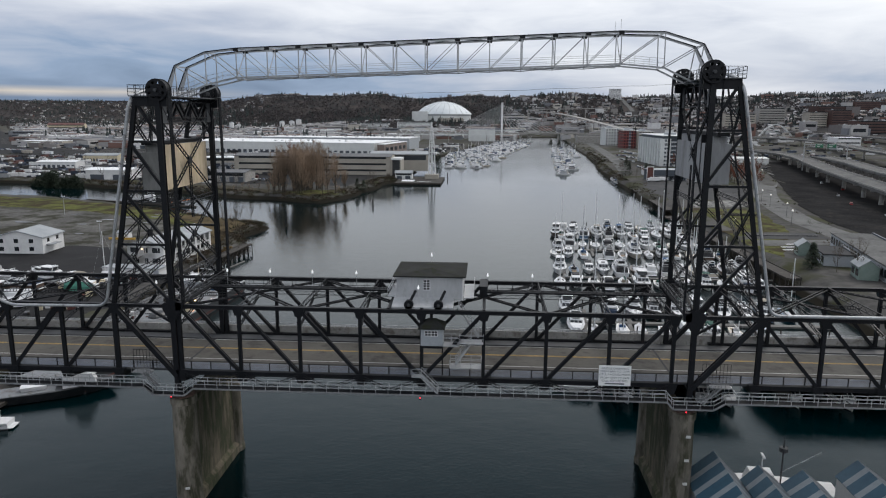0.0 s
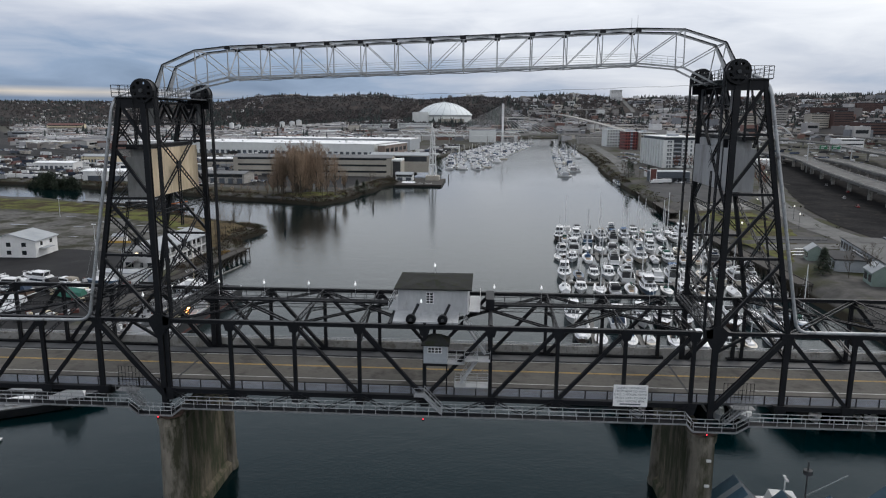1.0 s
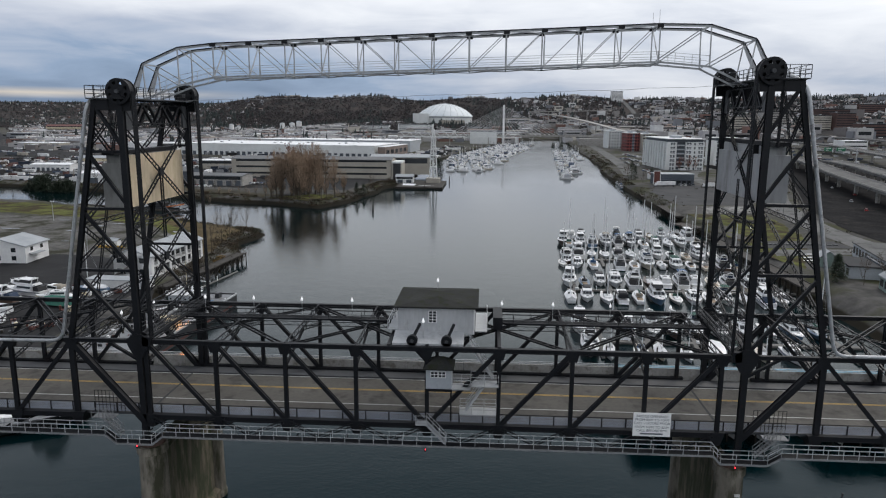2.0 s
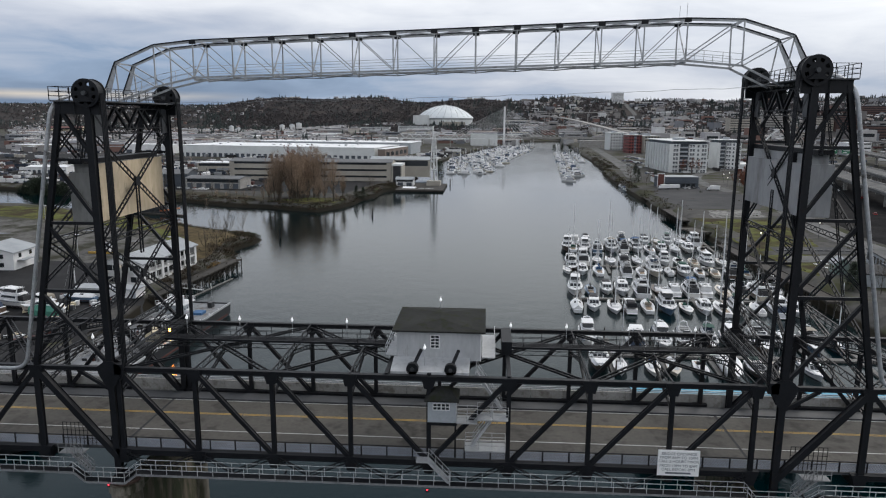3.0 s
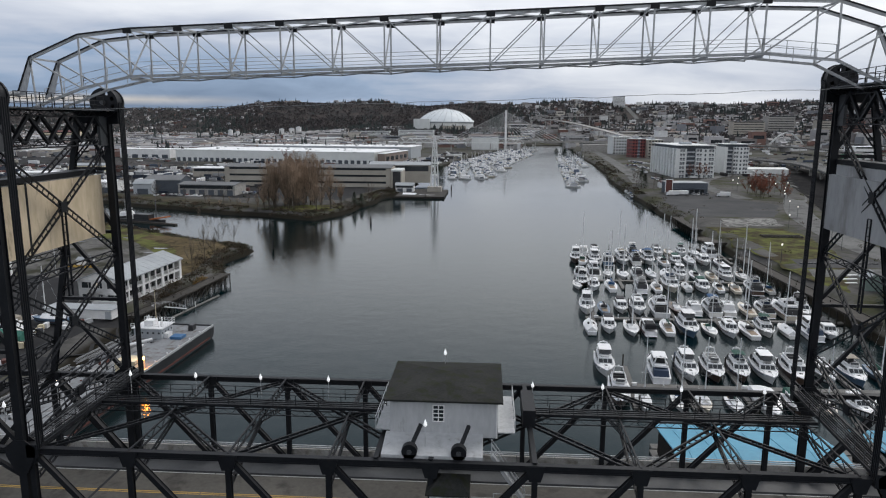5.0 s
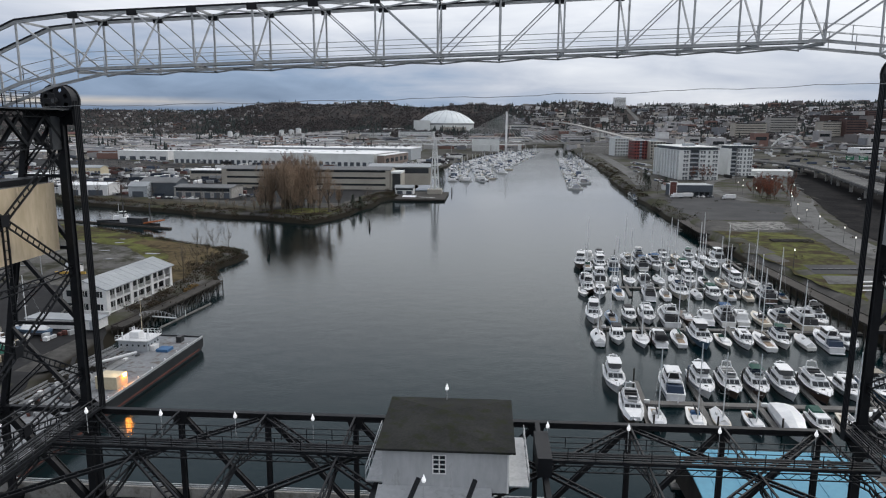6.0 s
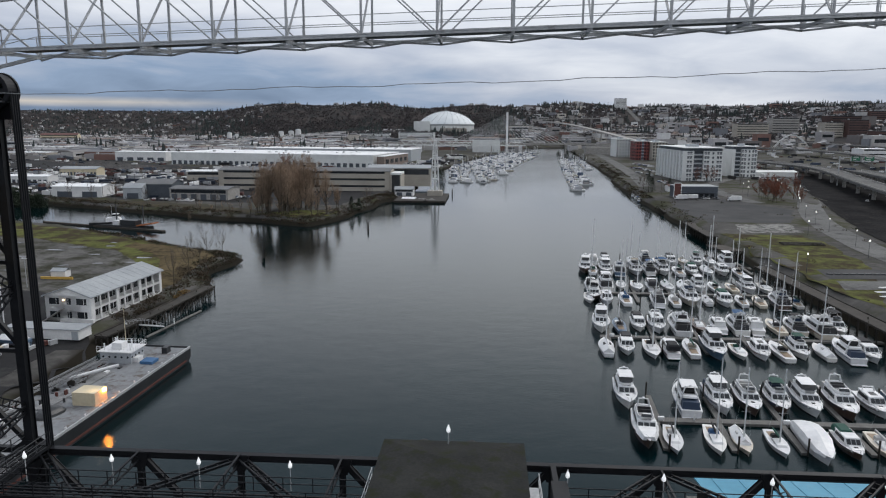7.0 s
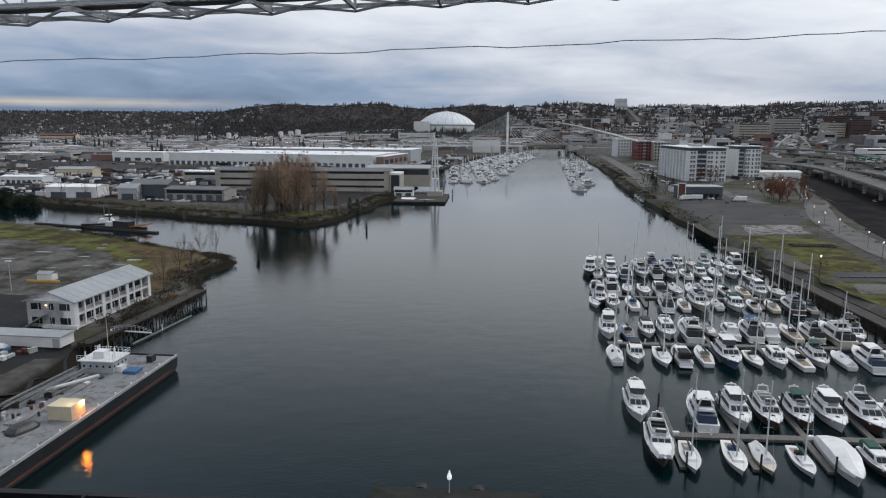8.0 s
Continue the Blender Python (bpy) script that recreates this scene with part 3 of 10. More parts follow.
def build_tower(sign, xi, top, bases):
    """A lift tower: upright inner legs, leaning outer legs, bracing on all faces, the sheaves on top."""
    xo_top, xo_bot = bases
    tower = thing("lift_tower", "black riveted steel lift tower with cable sheaves on top", "bridge tower", "lift towers")

    def outer(z):
        return xo_bot + (xo_top - xo_bot) * (z - TOP) / (top - TOP)

    levels = [TOP, 37.0 + (top - 55.6) * 0.4, 44.0 + (top - 55.6) * 0.6, 50.3 + (top - 55.6) * 0.8, top]
    for y in (NEAR, FAR):
        part("inner_leg", S().girder((xi, y, 17.0), (xi, y, top), 0.66, 0.66), steel, tower)
        part("outer_leg", S().girder((xo_bot, y, TOP - 1), (xo_top, y, top), 0.5, 0.5, up=(0, 1, 0)), steel, tower)
        part("end_post", S().girder((xo_bot, y, TOP), (xi, y, BOT - 0.6), 0.62, 0.7, up=(0, 1, 0)), steel, tower)
        part("end_vertical", S().girder((xo_bot, y, TOP), (xo_bot, y, BOT), 0.4, 0.4), steel, tower)
        part("cap_girder", S().girder((xi - sign * 1.2, y, top - 0.35), (xo_top + sign * 0.3, y, top - 0.3), 0.6, 1.15), steel, tower)
        part("chord_link", S().girder((xi, y, TOP), (xo_bot, y, TOP), 0.5, 0.45), steel, tower)
        for yo in (-0.4, 0.34):
            part("joint_plate", S().prism([(xi - 1.3, TOP + 0.3), (xi - 1.2, TOP - 0.45), (xi - 0.45, TOP - 1.9), (xi + 0.45, TOP - 1.9), (xi + 1.2, TOP - 0.45), (xi + 1.3, TOP + 0.3), (xi + 0.45, TOP + 0.95), (xi - 0.45, TOP + 0.95)], 0, 0.06), steel, tower).data.transform(
                Matrix(((1, 0, 0, 0), (0, 0, 1, y + yo), (0, 1, 0, 0), (0, 0, 0, 1))))
        part("guide_casting", S().box(min(xi - sign * 1.5, xi - sign * 0.5), max(xi - sign * 1.5, xi - sign * 0.5), y - 0.4, y + 0.4, TOP - 0.5, TOP + 0.6), steel, tower)
        part("knee_brace", S().beam((xi, y, TOP - 2.4), (xi + sign * 3.6, y, TOP - 0.2), 0.3, 0.34, up=(0, 1, 0)), steel, tower)
        for i in range(len(levels) - 1):
            z0, z1 = levels[i], levels[i + 1]
            if i:
                part("side_strut", S().beam((xi, y, z0), (outer(z0), y, z0), 0.28, 0.3), steel, tower)
            part("side_diagonal", S().beam((outer(z1), y, z1 - 0.4), (xi, y, z0 + 0.3), 0.34, 0.36, up=(0, 1, 0)), steel, tower)
            part("side_counter", S().laced((outer(z0), y, z0 + 0.4), (lerp((outer(z0), y, z0), (xi, y, z1), 0.55)), 0.3, up=(0, 1, 0), step=0.6), steel, tower)
    for xx, leaning in ((xi, False), (None, True)):
        def at(z):
            return outer(z) if leaning else xi
        zs = [TOP, 32.3, 42.0, top - 2.6, top]
        if sign > 0:
            zs = [TOP, 33.0, 43.0, top - 2.6, top]
        for i in range(len(zs) - 1):
            z0, z1 = zs[i], zs[i + 1]
            part("cross_strut", S().laced((at(z1), NEAR, z1), (at(z1), FAR, z1), 0.5, up=(1, 0, 0), step=0.8, rungs=False), steel, tower)
            if i < 3:
                part("cross_brace", S().laced((at(z0), NEAR, z0), (at(z1), FAR, z1), 0.5, up=(1, 0, 0), step=0.75), steel, tower)
                part("cross_brace", S().laced((at(z0), FAR, z0), (at(z1), NEAR, z1), 0.5, up=(1, 0, 0), step=0.75), steel, tower)
                m = lerp((at(z0), FAR / 2, z0), (at(z1), FAR / 2, z1), 0.5)
                part("centre_plate", S().box(m.x - 0.12, m.x + 0.12, m.y - 0.45, m.y + 0.45, m.z - 0.45, m.z + 0.45), steel, tower)
        if not leaning:
            for i in range(7):
                y0, y1 = FAR * i / 7, FAR * (i + 1) / 7
                part("portal_lacing", S().beam((at(top), y0, top - (2.5 if i % 2 else 0.2)), (at(top), y1, top - (0.2 if i % 2 else 2.5)), 0.26, 0.26), steel, tower)
                part("portal_lacing", S().beam((at(top) + sign * 0.5, y0, top - (0.2 if i % 2 else 2.5)), (at(top) + sign * 0.5, y1, top - (2.5 if i % 2 else 0.2)), 0.26, 0.26), steel, tower)
            part("centre_hanger", S().laced((xi, FAR / 2, 47.4), (xi, FAR / 2, 39.5), 0.55, up=(1, 0, 0), step=0.7), steel, tower)
    plat = part("platform", S().box(min(xi - sign * 1.2, xo_top + sign * 0.6), max(xi - sign * 1.2, xo_top + sign * 0.6), NEAR - 0.6, FAR + 0.6, top + 0.3, top + 0.42), M["dull_steel"], tower)
    for y in (NEAR - 0.6, FAR + 0.6):
        railing(plat, (xi + sign * 0.4, y, top + 0.42), (xo_top + sign * 0.6, y, top + 0.42), steel, step=1.2, rails=(1.0, 0.66, 0.33), h=1.3)
    railing(plat, (xo_top + sign * 0.6, NEAR - 0.6, top + 0.42), (xo_top + sign * 0.6, FAR + 0.6, top + 0.42), steel, step=1.6, rails=(1.0, 0.66, 0.33), h=1.3)
    railing(plat, (xi - sign * 0.9, NEAR + 2, top + 0.42), (xi - sign * 0.9, FAR - 2, top + 0.42), steel, step=1.6, rails=(1.0, 0.66, 0.33), h=1.2)
    # Sheaves: wide grooved wheels with round holes, in bearing stands.
    for y in (NEAR, FAR):
        c, r = Vector((xi - sign * 0.15, y, top + 1.1)), 1.38
        n = 32
        sheave = None
        for y0, y1, rings in ((-0.5, 0.5, ((0.0, 0.34), (1.16, 1.28))), (-0.68, -0.5, ((0.0, 0.76), (0.76, 1.1), (1.1, 1.38))), (0.5, 0.68, ((0.0, 0.76), (0.76, 1.1), (1.1, 1.38)))):
            wheel = S()
            for ring0, ring1 in rings:
                for i in range(n):
                    a0, a1 = 2 * math.pi * i / n, 2 * math.pi * (i + 1) / n
                    if ring0 == 0.76 and i % 4 in (1, 2):
                        continue
                    q = [(math.cos(a) * rr, math.sin(a) * rr) for a, rr in ((a0, ring0), (a0, ring1), (a1, ring1), (a1, ring0))]
                    if ring0 == 0.0:
                        q = [q[0], q[1], q[2]]
                    wheel.add([c + Vector((p[0], y0, p[1])) for p in q] + [c + Vector((p[0], y1, p[1])) for p in q],
                              [tuple(range(len(q))), tuple(range(2 * len(q) - 1, len(q) - 1, -1))] + [(k, (k + 1) % len(q), (k + 1) % len(q) + len(q), k + len(q)) for k in range(len(q))])
            if sheave is None:
                sheave = part("sheave", wheel, steel, tower, weld=True)
            else:
                part("side_disc", wheel, steel, sheave, weld=True)
        part("axle", S().tube(c - Vector((0, 1.0, 0)), c + Vector((0, 1.0, 0)), 0.22, 12), M["dull_steel"], sheave)
        for o in (-0.95, 0.95):
            part("bearing_stand", S().prism([(c.x - 0.9, 0), (c.x + 0.9, 0), (c.x + 0.3, 1), (c.x - 0.3, 1)], 0, 1), steel, tower).data.transform(
                Matrix(((1, 0, 0, 0), (0, 0, 0.2, y + o - 0.1), (0, 0.42, 0, top + 0.3), (0, 0, 0, 1))))
        for k in range(4):
            part("hoist_rope", S().tube((xi - sign * 1.5, y - 0.36 + 0.24 * k, TOP + 0.2), (xi - sign * 1.5, y - 0.36 + 0.24 * k, top + 1.1), 0.085, 6), steel, tower)
            part("counterweight_rope", S().tube((xi + sign * 1.2, y - 0.36 + 0.24 * k, 50.0 + (top - 55.6) * 0.6), (xi + sign * 1.2, y - 0.36 + 0.24 * k, top + 1.1), 0.045, 6), steel, tower)
    for y0 in (NEAR + 0.5, FAR - 1.6):
        part("rope_guard", S().box(xi - 0.12, xi + 0.12, y0, y0 + 1.5, top - 3.0, top - 0.2), M["dull_steel"], tower, "grey steel guard plate")
    # Ladder up the leaning side.
    lad = part("ladder", S().laced((outer(TOP + 1), 5.0, TOP + 1), (outer(top), 5.0, top), 0.45, t=0.05, up=(1, 0, 0), step=0.4), steel, tower)
    # Walkway rails across the tower at the level of the top chords.
    gang = part("gangway", S().beam((xi - sign * 1.5, NEAR, TOP + 0.4), (xi - sign * 1.5, FAR, TOP + 0.4), 0.16, 0.26).beam((xi + sign * 0.5, NEAR, TOP + 0.4), (xi + sign * 0.5, FAR, TOP + 0.4), 0.16, 0.26), steel, tower)
    for k in range(8):
        xk = xi - sign * (1.35 - 0.24 * k)
        part("grating_bar", S().box(xk - 0.035, xk + 0.035, NEAR, FAR, TOP + 0.5, TOP + 0.58), M["dull_steel"] if k % 3 == 1 else steel, gang)
    for k in range(7):
        yk = NEAR + (FAR - NEAR) * (k + 0.5) / 7
        part("cross_bar", S().box(min(xi - sign * 1.5, xi + sign * 0.5), max(xi - sign * 1.5, xi + sign * 0.5), yk - 0.06, yk + 0.06, TOP + 0.36, TOP + 0.48), steel, gang)
    for o in (-1.5, 0.5):
        railing(gang, (xi + sign * o, NEAR, TOP + 0.55), (xi + sign * o, FAR, TOP + 0.55), M["dull_steel"], step=1.7)
    # Concrete counterweight in its steel straps.
    zc = 43.9 + (top - 55.6) * 0.7
    cw = thing("counterweight", "tan stained concrete counterweight block hung inside the tower" if sign < 0 else "grey concrete counterweight block hung inside the tower", "counterweight", "counterweights")
    xa, xb = sorted((xi + sign * 0.75, xi + sign * 3.4))
    part("block", S().box(xa, xb, 1.3, FAR - 0.7, zc, zc + 5.0).box(xa + 0.5, xb - 0.5, 1.5, FAR - 0.9, zc + 5.0, zc + 5.9), M["old_concrete"] if sign < 0 else M["grey_concrete"], cw)
    if sign < 0:
        part("face_slab", S().box(xb, xb + 0.05, 1.3, FAR - 0.7, zc, zc + 5.9), M["tan_concrete"], cw, "tan stained concrete face")
    for y in (4.6,):
        part("strap", S().box(xa - 0.06, xb + 0.06, y - 0.14, y + 0.14, zc - 0.06, zc + 6.0), steel, cw)
    part("lifting_beam", S().box(xa + 0.6, xb - 0.6, 0.4, FAR - 0.4, zc + 5.95, zc + 6.4), steel, cw)
    return tower


build_tower(-1, -33.0, 55.6, (-35.9, -41.2))
right_tower = build_tower(1, 34.8, 57.9, (37.8, 43.2))
# The span is skewed: the far legs of this tower stand about a metre further along.
skew = Matrix(((1, 0.062, 0, 0.22), (0, 1, 0, 0), (0, 0, 1, 0), (0, 0, 0, 1)))
done = set()
for ob in right_tower.children_recursive:
    if ob.parent and ob.location.length > 0:
        ob.location = skew @ ob.location
    elif ob.data.name not in done:
        done.add(ob.data.name)
        ob.data.transform(skew)


M["pier_web"] = material("mossy_pier_concrete", (0.055, 0.046, 0.032), (0.16, 0.135, 0.095), rough=0.92, grain=1.3, coarse=0.2, bump=0.15, stain=(0.030, 0.036, 0.014), stain_at=0.48, streak=True)
M["rust_stain"] = material("rust_stained_cap", (0.05, 0.03, 0.024), (0.11, 0.07, 0.055), rough=0.9, grain=2.0, coarse=0.5)


def build_pier(x):
    pier = thing("bridge_pier", "stained concrete bridge pier of two round shafts and a web wall", "bridge pier", "bridge piers")
    for y in (NEAR, FAR):
        rings = []
        for z, r in ((-4, 1.95), (0.6, 1.9), (1.0, 1.75), (15.2, 1.55), (15.3, 1.75), (16.2, 1.75), (16.3, 1.3)):
            rings.append([(x + r * math.cos(2 * math.pi * i / 28), y + r * math.sin(2 * math.pi * i / 28), z) for i in range(28)])
        part("shaft", S().loft(rings), M["pier"], pier)
        part("bearing", S().box(x - 0.9, x + 0.9, y - 0.7, y + 0.7, 16.3, 17.1), steel, pier)
    part("web_wall", S().loft([[(x - q, NEAR + 0.9, z), (x + q, NEAR + 0.9, z), (x + q, FAR - 0.9, z), (x - q, FAR - 0.9, z)] for z, q in ((-4, 1.5), (1.3, 1.45), (1.9, 0.85), (14.4, 0.75), (14.8, 1.0), (15.3, 1.0))]), M["pier_web"], pier, "brown-green stained concrete web wall")
    part("cap_ring", S().tube((x, NEAR, 16.3), (x, NEAR, 16.55), 1.5, 24), M["rust_stain"], pier)
    for k in range(4 if x > 0 else 1):
        part("depth_mark", S().box(x + 0.2, x + 0.75, NEAR - 1.8, NEAR - 1.6, 3.2 + 3.3 * k, 3.5 + 3.3 * k), M["white_line"], pier)
    return pier


build_pier(-32.4)
build_pier(34.3)


def build_roadway():
    road = single("road_deck", S().box(-175, 190, 1.2, 15.6, DECK - 0.22, DECK), M["deck"], "worn grey-brown asphalt roadway over the bridge", "road", kind="structure")
    for y, mat, w in ((5.45, "white_line", 0.14), (13.8, "white_line", 0.14), (9.85, "yellow_line", 0.12), (10.12, "yellow_line", 0.12)):
        for k in range(12):
            x = -175 + k * 30.4
            part("lane_line", S().box(x, x + 30.3, y, y + w, DECK + 0.004, DECK + 0.009), M[mat], road)
    for y0, y1 in ((0.75, 2.2), (14.0, 16.1)):
        tagged(single("sidewalk", S().box(-175, 190, y0, y1, DECK - 0.1, DECK + 0.2), M["dull_steel"], "narrow raised sidewalk beside the bridge roadway", "sidewalk"), kind="structure")
    # Expansion joints of the lift span.
    for x in (-33.3, 33.6):
        part("joint", S().box(x - 0.15, x + 0.15, 1.2, 15.6, DECK + 0.004, DECK + 0.011), M["steel"], road)


M["lattice"] = material("blue_grey_lattice_paint", (0.20, 0.23, 0.29), (0.32, 0.35, 0.42), rough=0.55, grain=4.0, coarse=0.5, bump=0)


def build_parapet():
    wall = thing("parapet", "pale precast concrete parapet with pipe rail along the roadway", "parapet", kind="structure")
    me = S().box(0, 3.9, 17.0, 17.25, DECK - 0.6, DECK + 1.45).mesh("panel")
    me.materials.append(M["concrete"])
    for k in range(88):
        o = new("panel", me)
        o.parent, o.location = wall, (-170 + k * 3.95, 0, 0)
    for k in range(2):
        part("pipe_rail", S().beam((-170, 17.12, DECK + 1.62 + 0.2 * k), (178, 17.12, DECK + 1.62 + 0.22 * k), 0.1, 0.1), M["galv"], wall)
    rail = thing("lattice_railing", "pale lattice panel railing between dark posts beside the sidewalk", "railing", kind="structure")
    lat = S()
    n = 10
    for k in range(n):
        x0, x1 = 2.7 * k / n, 2.7 * (k + 1) / n
        for z0, z1 in ((0.18, 0.55), (0.55, 0.92)):
            lat.beam((x0, 0, z0), (x1, 0, z1), 0.04, 0.085, up=(0, 1, 0))
            lat.beam((x0, 0, z1), (x1, 0, z0), 0.04, 0.085, up=(0, 1, 0))
    lat.beam((0, 0, 0.96), (2.7, 0, 0.96), 0.05, 0.07).beam((0, 0, 0.14), (2.7, 0, 0.14), 0.05, 0.07)
    panel = lat.mesh("lattice_panel")
    panel.materials.append(M["lattice"])
    post = S().box(-0.07, 0.07, -0.07, 0.07, 0, 1.15).mesh("post")
    post.materials.append(steel)
    for k in range(84):
        x = -115 + 2.7 * k
        for name, me, dx in (("lattice_panel", panel, 0.0), ("post", post, 0.0)):
            o = new(name, me)
            o.parent, o.location = rail, (x + dx, 0.72, DECK + 0.2)
    part("top_rail", S().beam((-115, 0.72, DECK + 1.36), (112, 0.72, DECK + 1.36), 0.1, 0.08), steel, rail)


build_roadway()
build_parapet()


def walkway(owner, pts, w, mat):
    """A slim grated walkway through the points, with a rail on both sides."""
    for a, b in zip(pts, pts[1:]):
        a, b = Vector(a), Vector(b)
        part("tread" if abs(a.z - b.z) > 0.3 else "grating", S().beam(a, b, w - 0.1, 0.06), steel, owner)
        side = (b - a).cross(Vector((0, 0, 1))).normalized() * (w / 2)
        for k in (-1, 1):
            part("edge_beam", S().beam(a + side * k - Vector((0, 0, 0.12)), b + side * k - Vector((0, 0, 0.12)), 0.06, 0.22), M["dull_galv"], owner)
            railing(owner, a + side * k, b + side * k, mat, step=1.6, rails=(1.0, 0.5), r=0.03)


def build_walkways():
    z, y = 18.3, -1.9
    path = thing("inspection_walkway", "galvanised steel inspection walkway hung outside the truss", "walkway")
    walkway(path, [(-100, y, z), (-36.6, y, z), (-35.4, y, z - 1.0), (-31.2, y, z - 1.0), (-29.9, y, z), (31.6, y, z), (32.4, y, z - 0.9), (37.4, y, z - 0.9), (38.8, y, z), (105, y, z)], 1.0, M["galv"])
    for k in range(34):
        x = -96 + k * 5.8
        part("bracket", S().beam((x, y, z - 0.25), (x, 0, z - 0.25), 0.1, 0.16), steel, path)
    top = thing("top_walkway", "dark steel walkway with rails on top of the span", "walkway")
    for x0, x1 in ((-32.0, -4.6), (8.0, 33.6)):
        for yy in (9.15, 9.55, 9.95, 10.35):
            part("grating_bar", S().box(x0, x1, yy, yy + 0.16, 29.12, 29.2), steel, top)
        for k in range(13):
            xx = x0 + (x1 - x0) * (k + 0.5) / 13
            part("bearer", S().box(xx - 0.06, xx + 0.06, 9.0, 10.9, 29.0, 29.12), steel, top)
        part("edge_channel", S().box(x0, x1, 8.92, 8.99, 29.0, 29.25), steel, top)
        part("lattice_girder", S().laced((x0, 9.0, 28.55), (x1, 9.0, 28.55), 0.5, t=0.05, up=(0, 1, 0), rungs=False, step=0.6), steel, top)
        for yy in (9.0, 10.9):
            railing(top, (x0, yy, 29.2), (x1, yy, 29.2), steel, step=2.1)
    # White bulb lamps on thin posts along the far rail.
    bulb = S().loft([[(r * math.cos(2 * math.pi * i / 12), r * math.sin(2 * math.pi * i / 12), zz) for i in range(12)] for zz, r in ((0, 0.05), (0.06, 0.13), (0.2, 0.15), (0.34, 0.10), (0.5, 0.04), (0.58, 0.02))]).mesh("bulb")
    bulb.materials.append(M["lamp_white"])
    stem = S().tube((0, 0, -1.75), (0, 0, 0.02), 0.035, 8).mesh("stem")
    stem.materials.append(M["galv"])
    spots = [(x, 11.0, 30.95) for x in (-29.6, -23.2, -16.9, -10.4, 8.7, 15.1, 22.2, 29.6)] + [(0.55, 11.8, 33.6), (-0.35, 0.8, 31.5), (-35.0, 8.0, 30.95), (-36.5, 3.0, 30.95), (38.2, 9.0, 30.95)]
    for p in spots:
        lamp = thing("bulb_lamp", "white bulb lamp on a thin grey post", "lamp", "bulb lamps on the span", at=Matrix.Translation(p))
        for name, me in (("bulb", bulb), ("stem", stem)):
            o = new(name, me)
            o.parent = lamp


M["lamp_white"] = material("white_lamp_globe", (0.82, 0.82, 0.82), (0.9, 0.9, 0.9), rough=0.3, bump=0)
M["lamp_white"].node_tree.nodes["Principled BSDF"].inputs["Emission Color"].default_value = (1, 1, 1, 1)
M["lamp_white"].node_tree.nodes["Principled BSDF"].inputs["Emission Strength"].default_value = 0.5
build_walkways()


def window(parent, x0, x1, y, z0, z1, cols, rows, frame_mat, facing=-1, t=0.08):
    """A window in a wall that faces along y: frame bars and panes."""
    win = part("window", S().box(x0, x1, y + facing * 0.01, y + facing * 0.04, z0, z1), M["glass"], parent)
    for k in range(cols + 1):
        x = x0 + (x1 - x0) * k / cols
        part("mullion", S().box(x - t / 2, x + t / 2, y + facing * 0.03, y + facing * 0.09, z0 - t / 2, z1 + t / 2), frame_mat, win)
    for k in range(rows + 1):
        z = z0 + (z1 - z0) * k / rows
        part("muntin", S().box(x0 - t / 2, x1 + t / 2, y + facing * 0.03, y + facing * 0.08, z - t / 2, z + t / 2), frame_mat, win)
    return win


M["house_wall"] = material("pale_painted_sheet_cladding", (0.36, 0.37, 0.38), (0.48, 0.49, 0.50), rough=0.6, grain=2.5, coarse=0.4, bump=0.006, stain=(0.26, 0.26, 0.25), stain_at=0.64, streak=True)


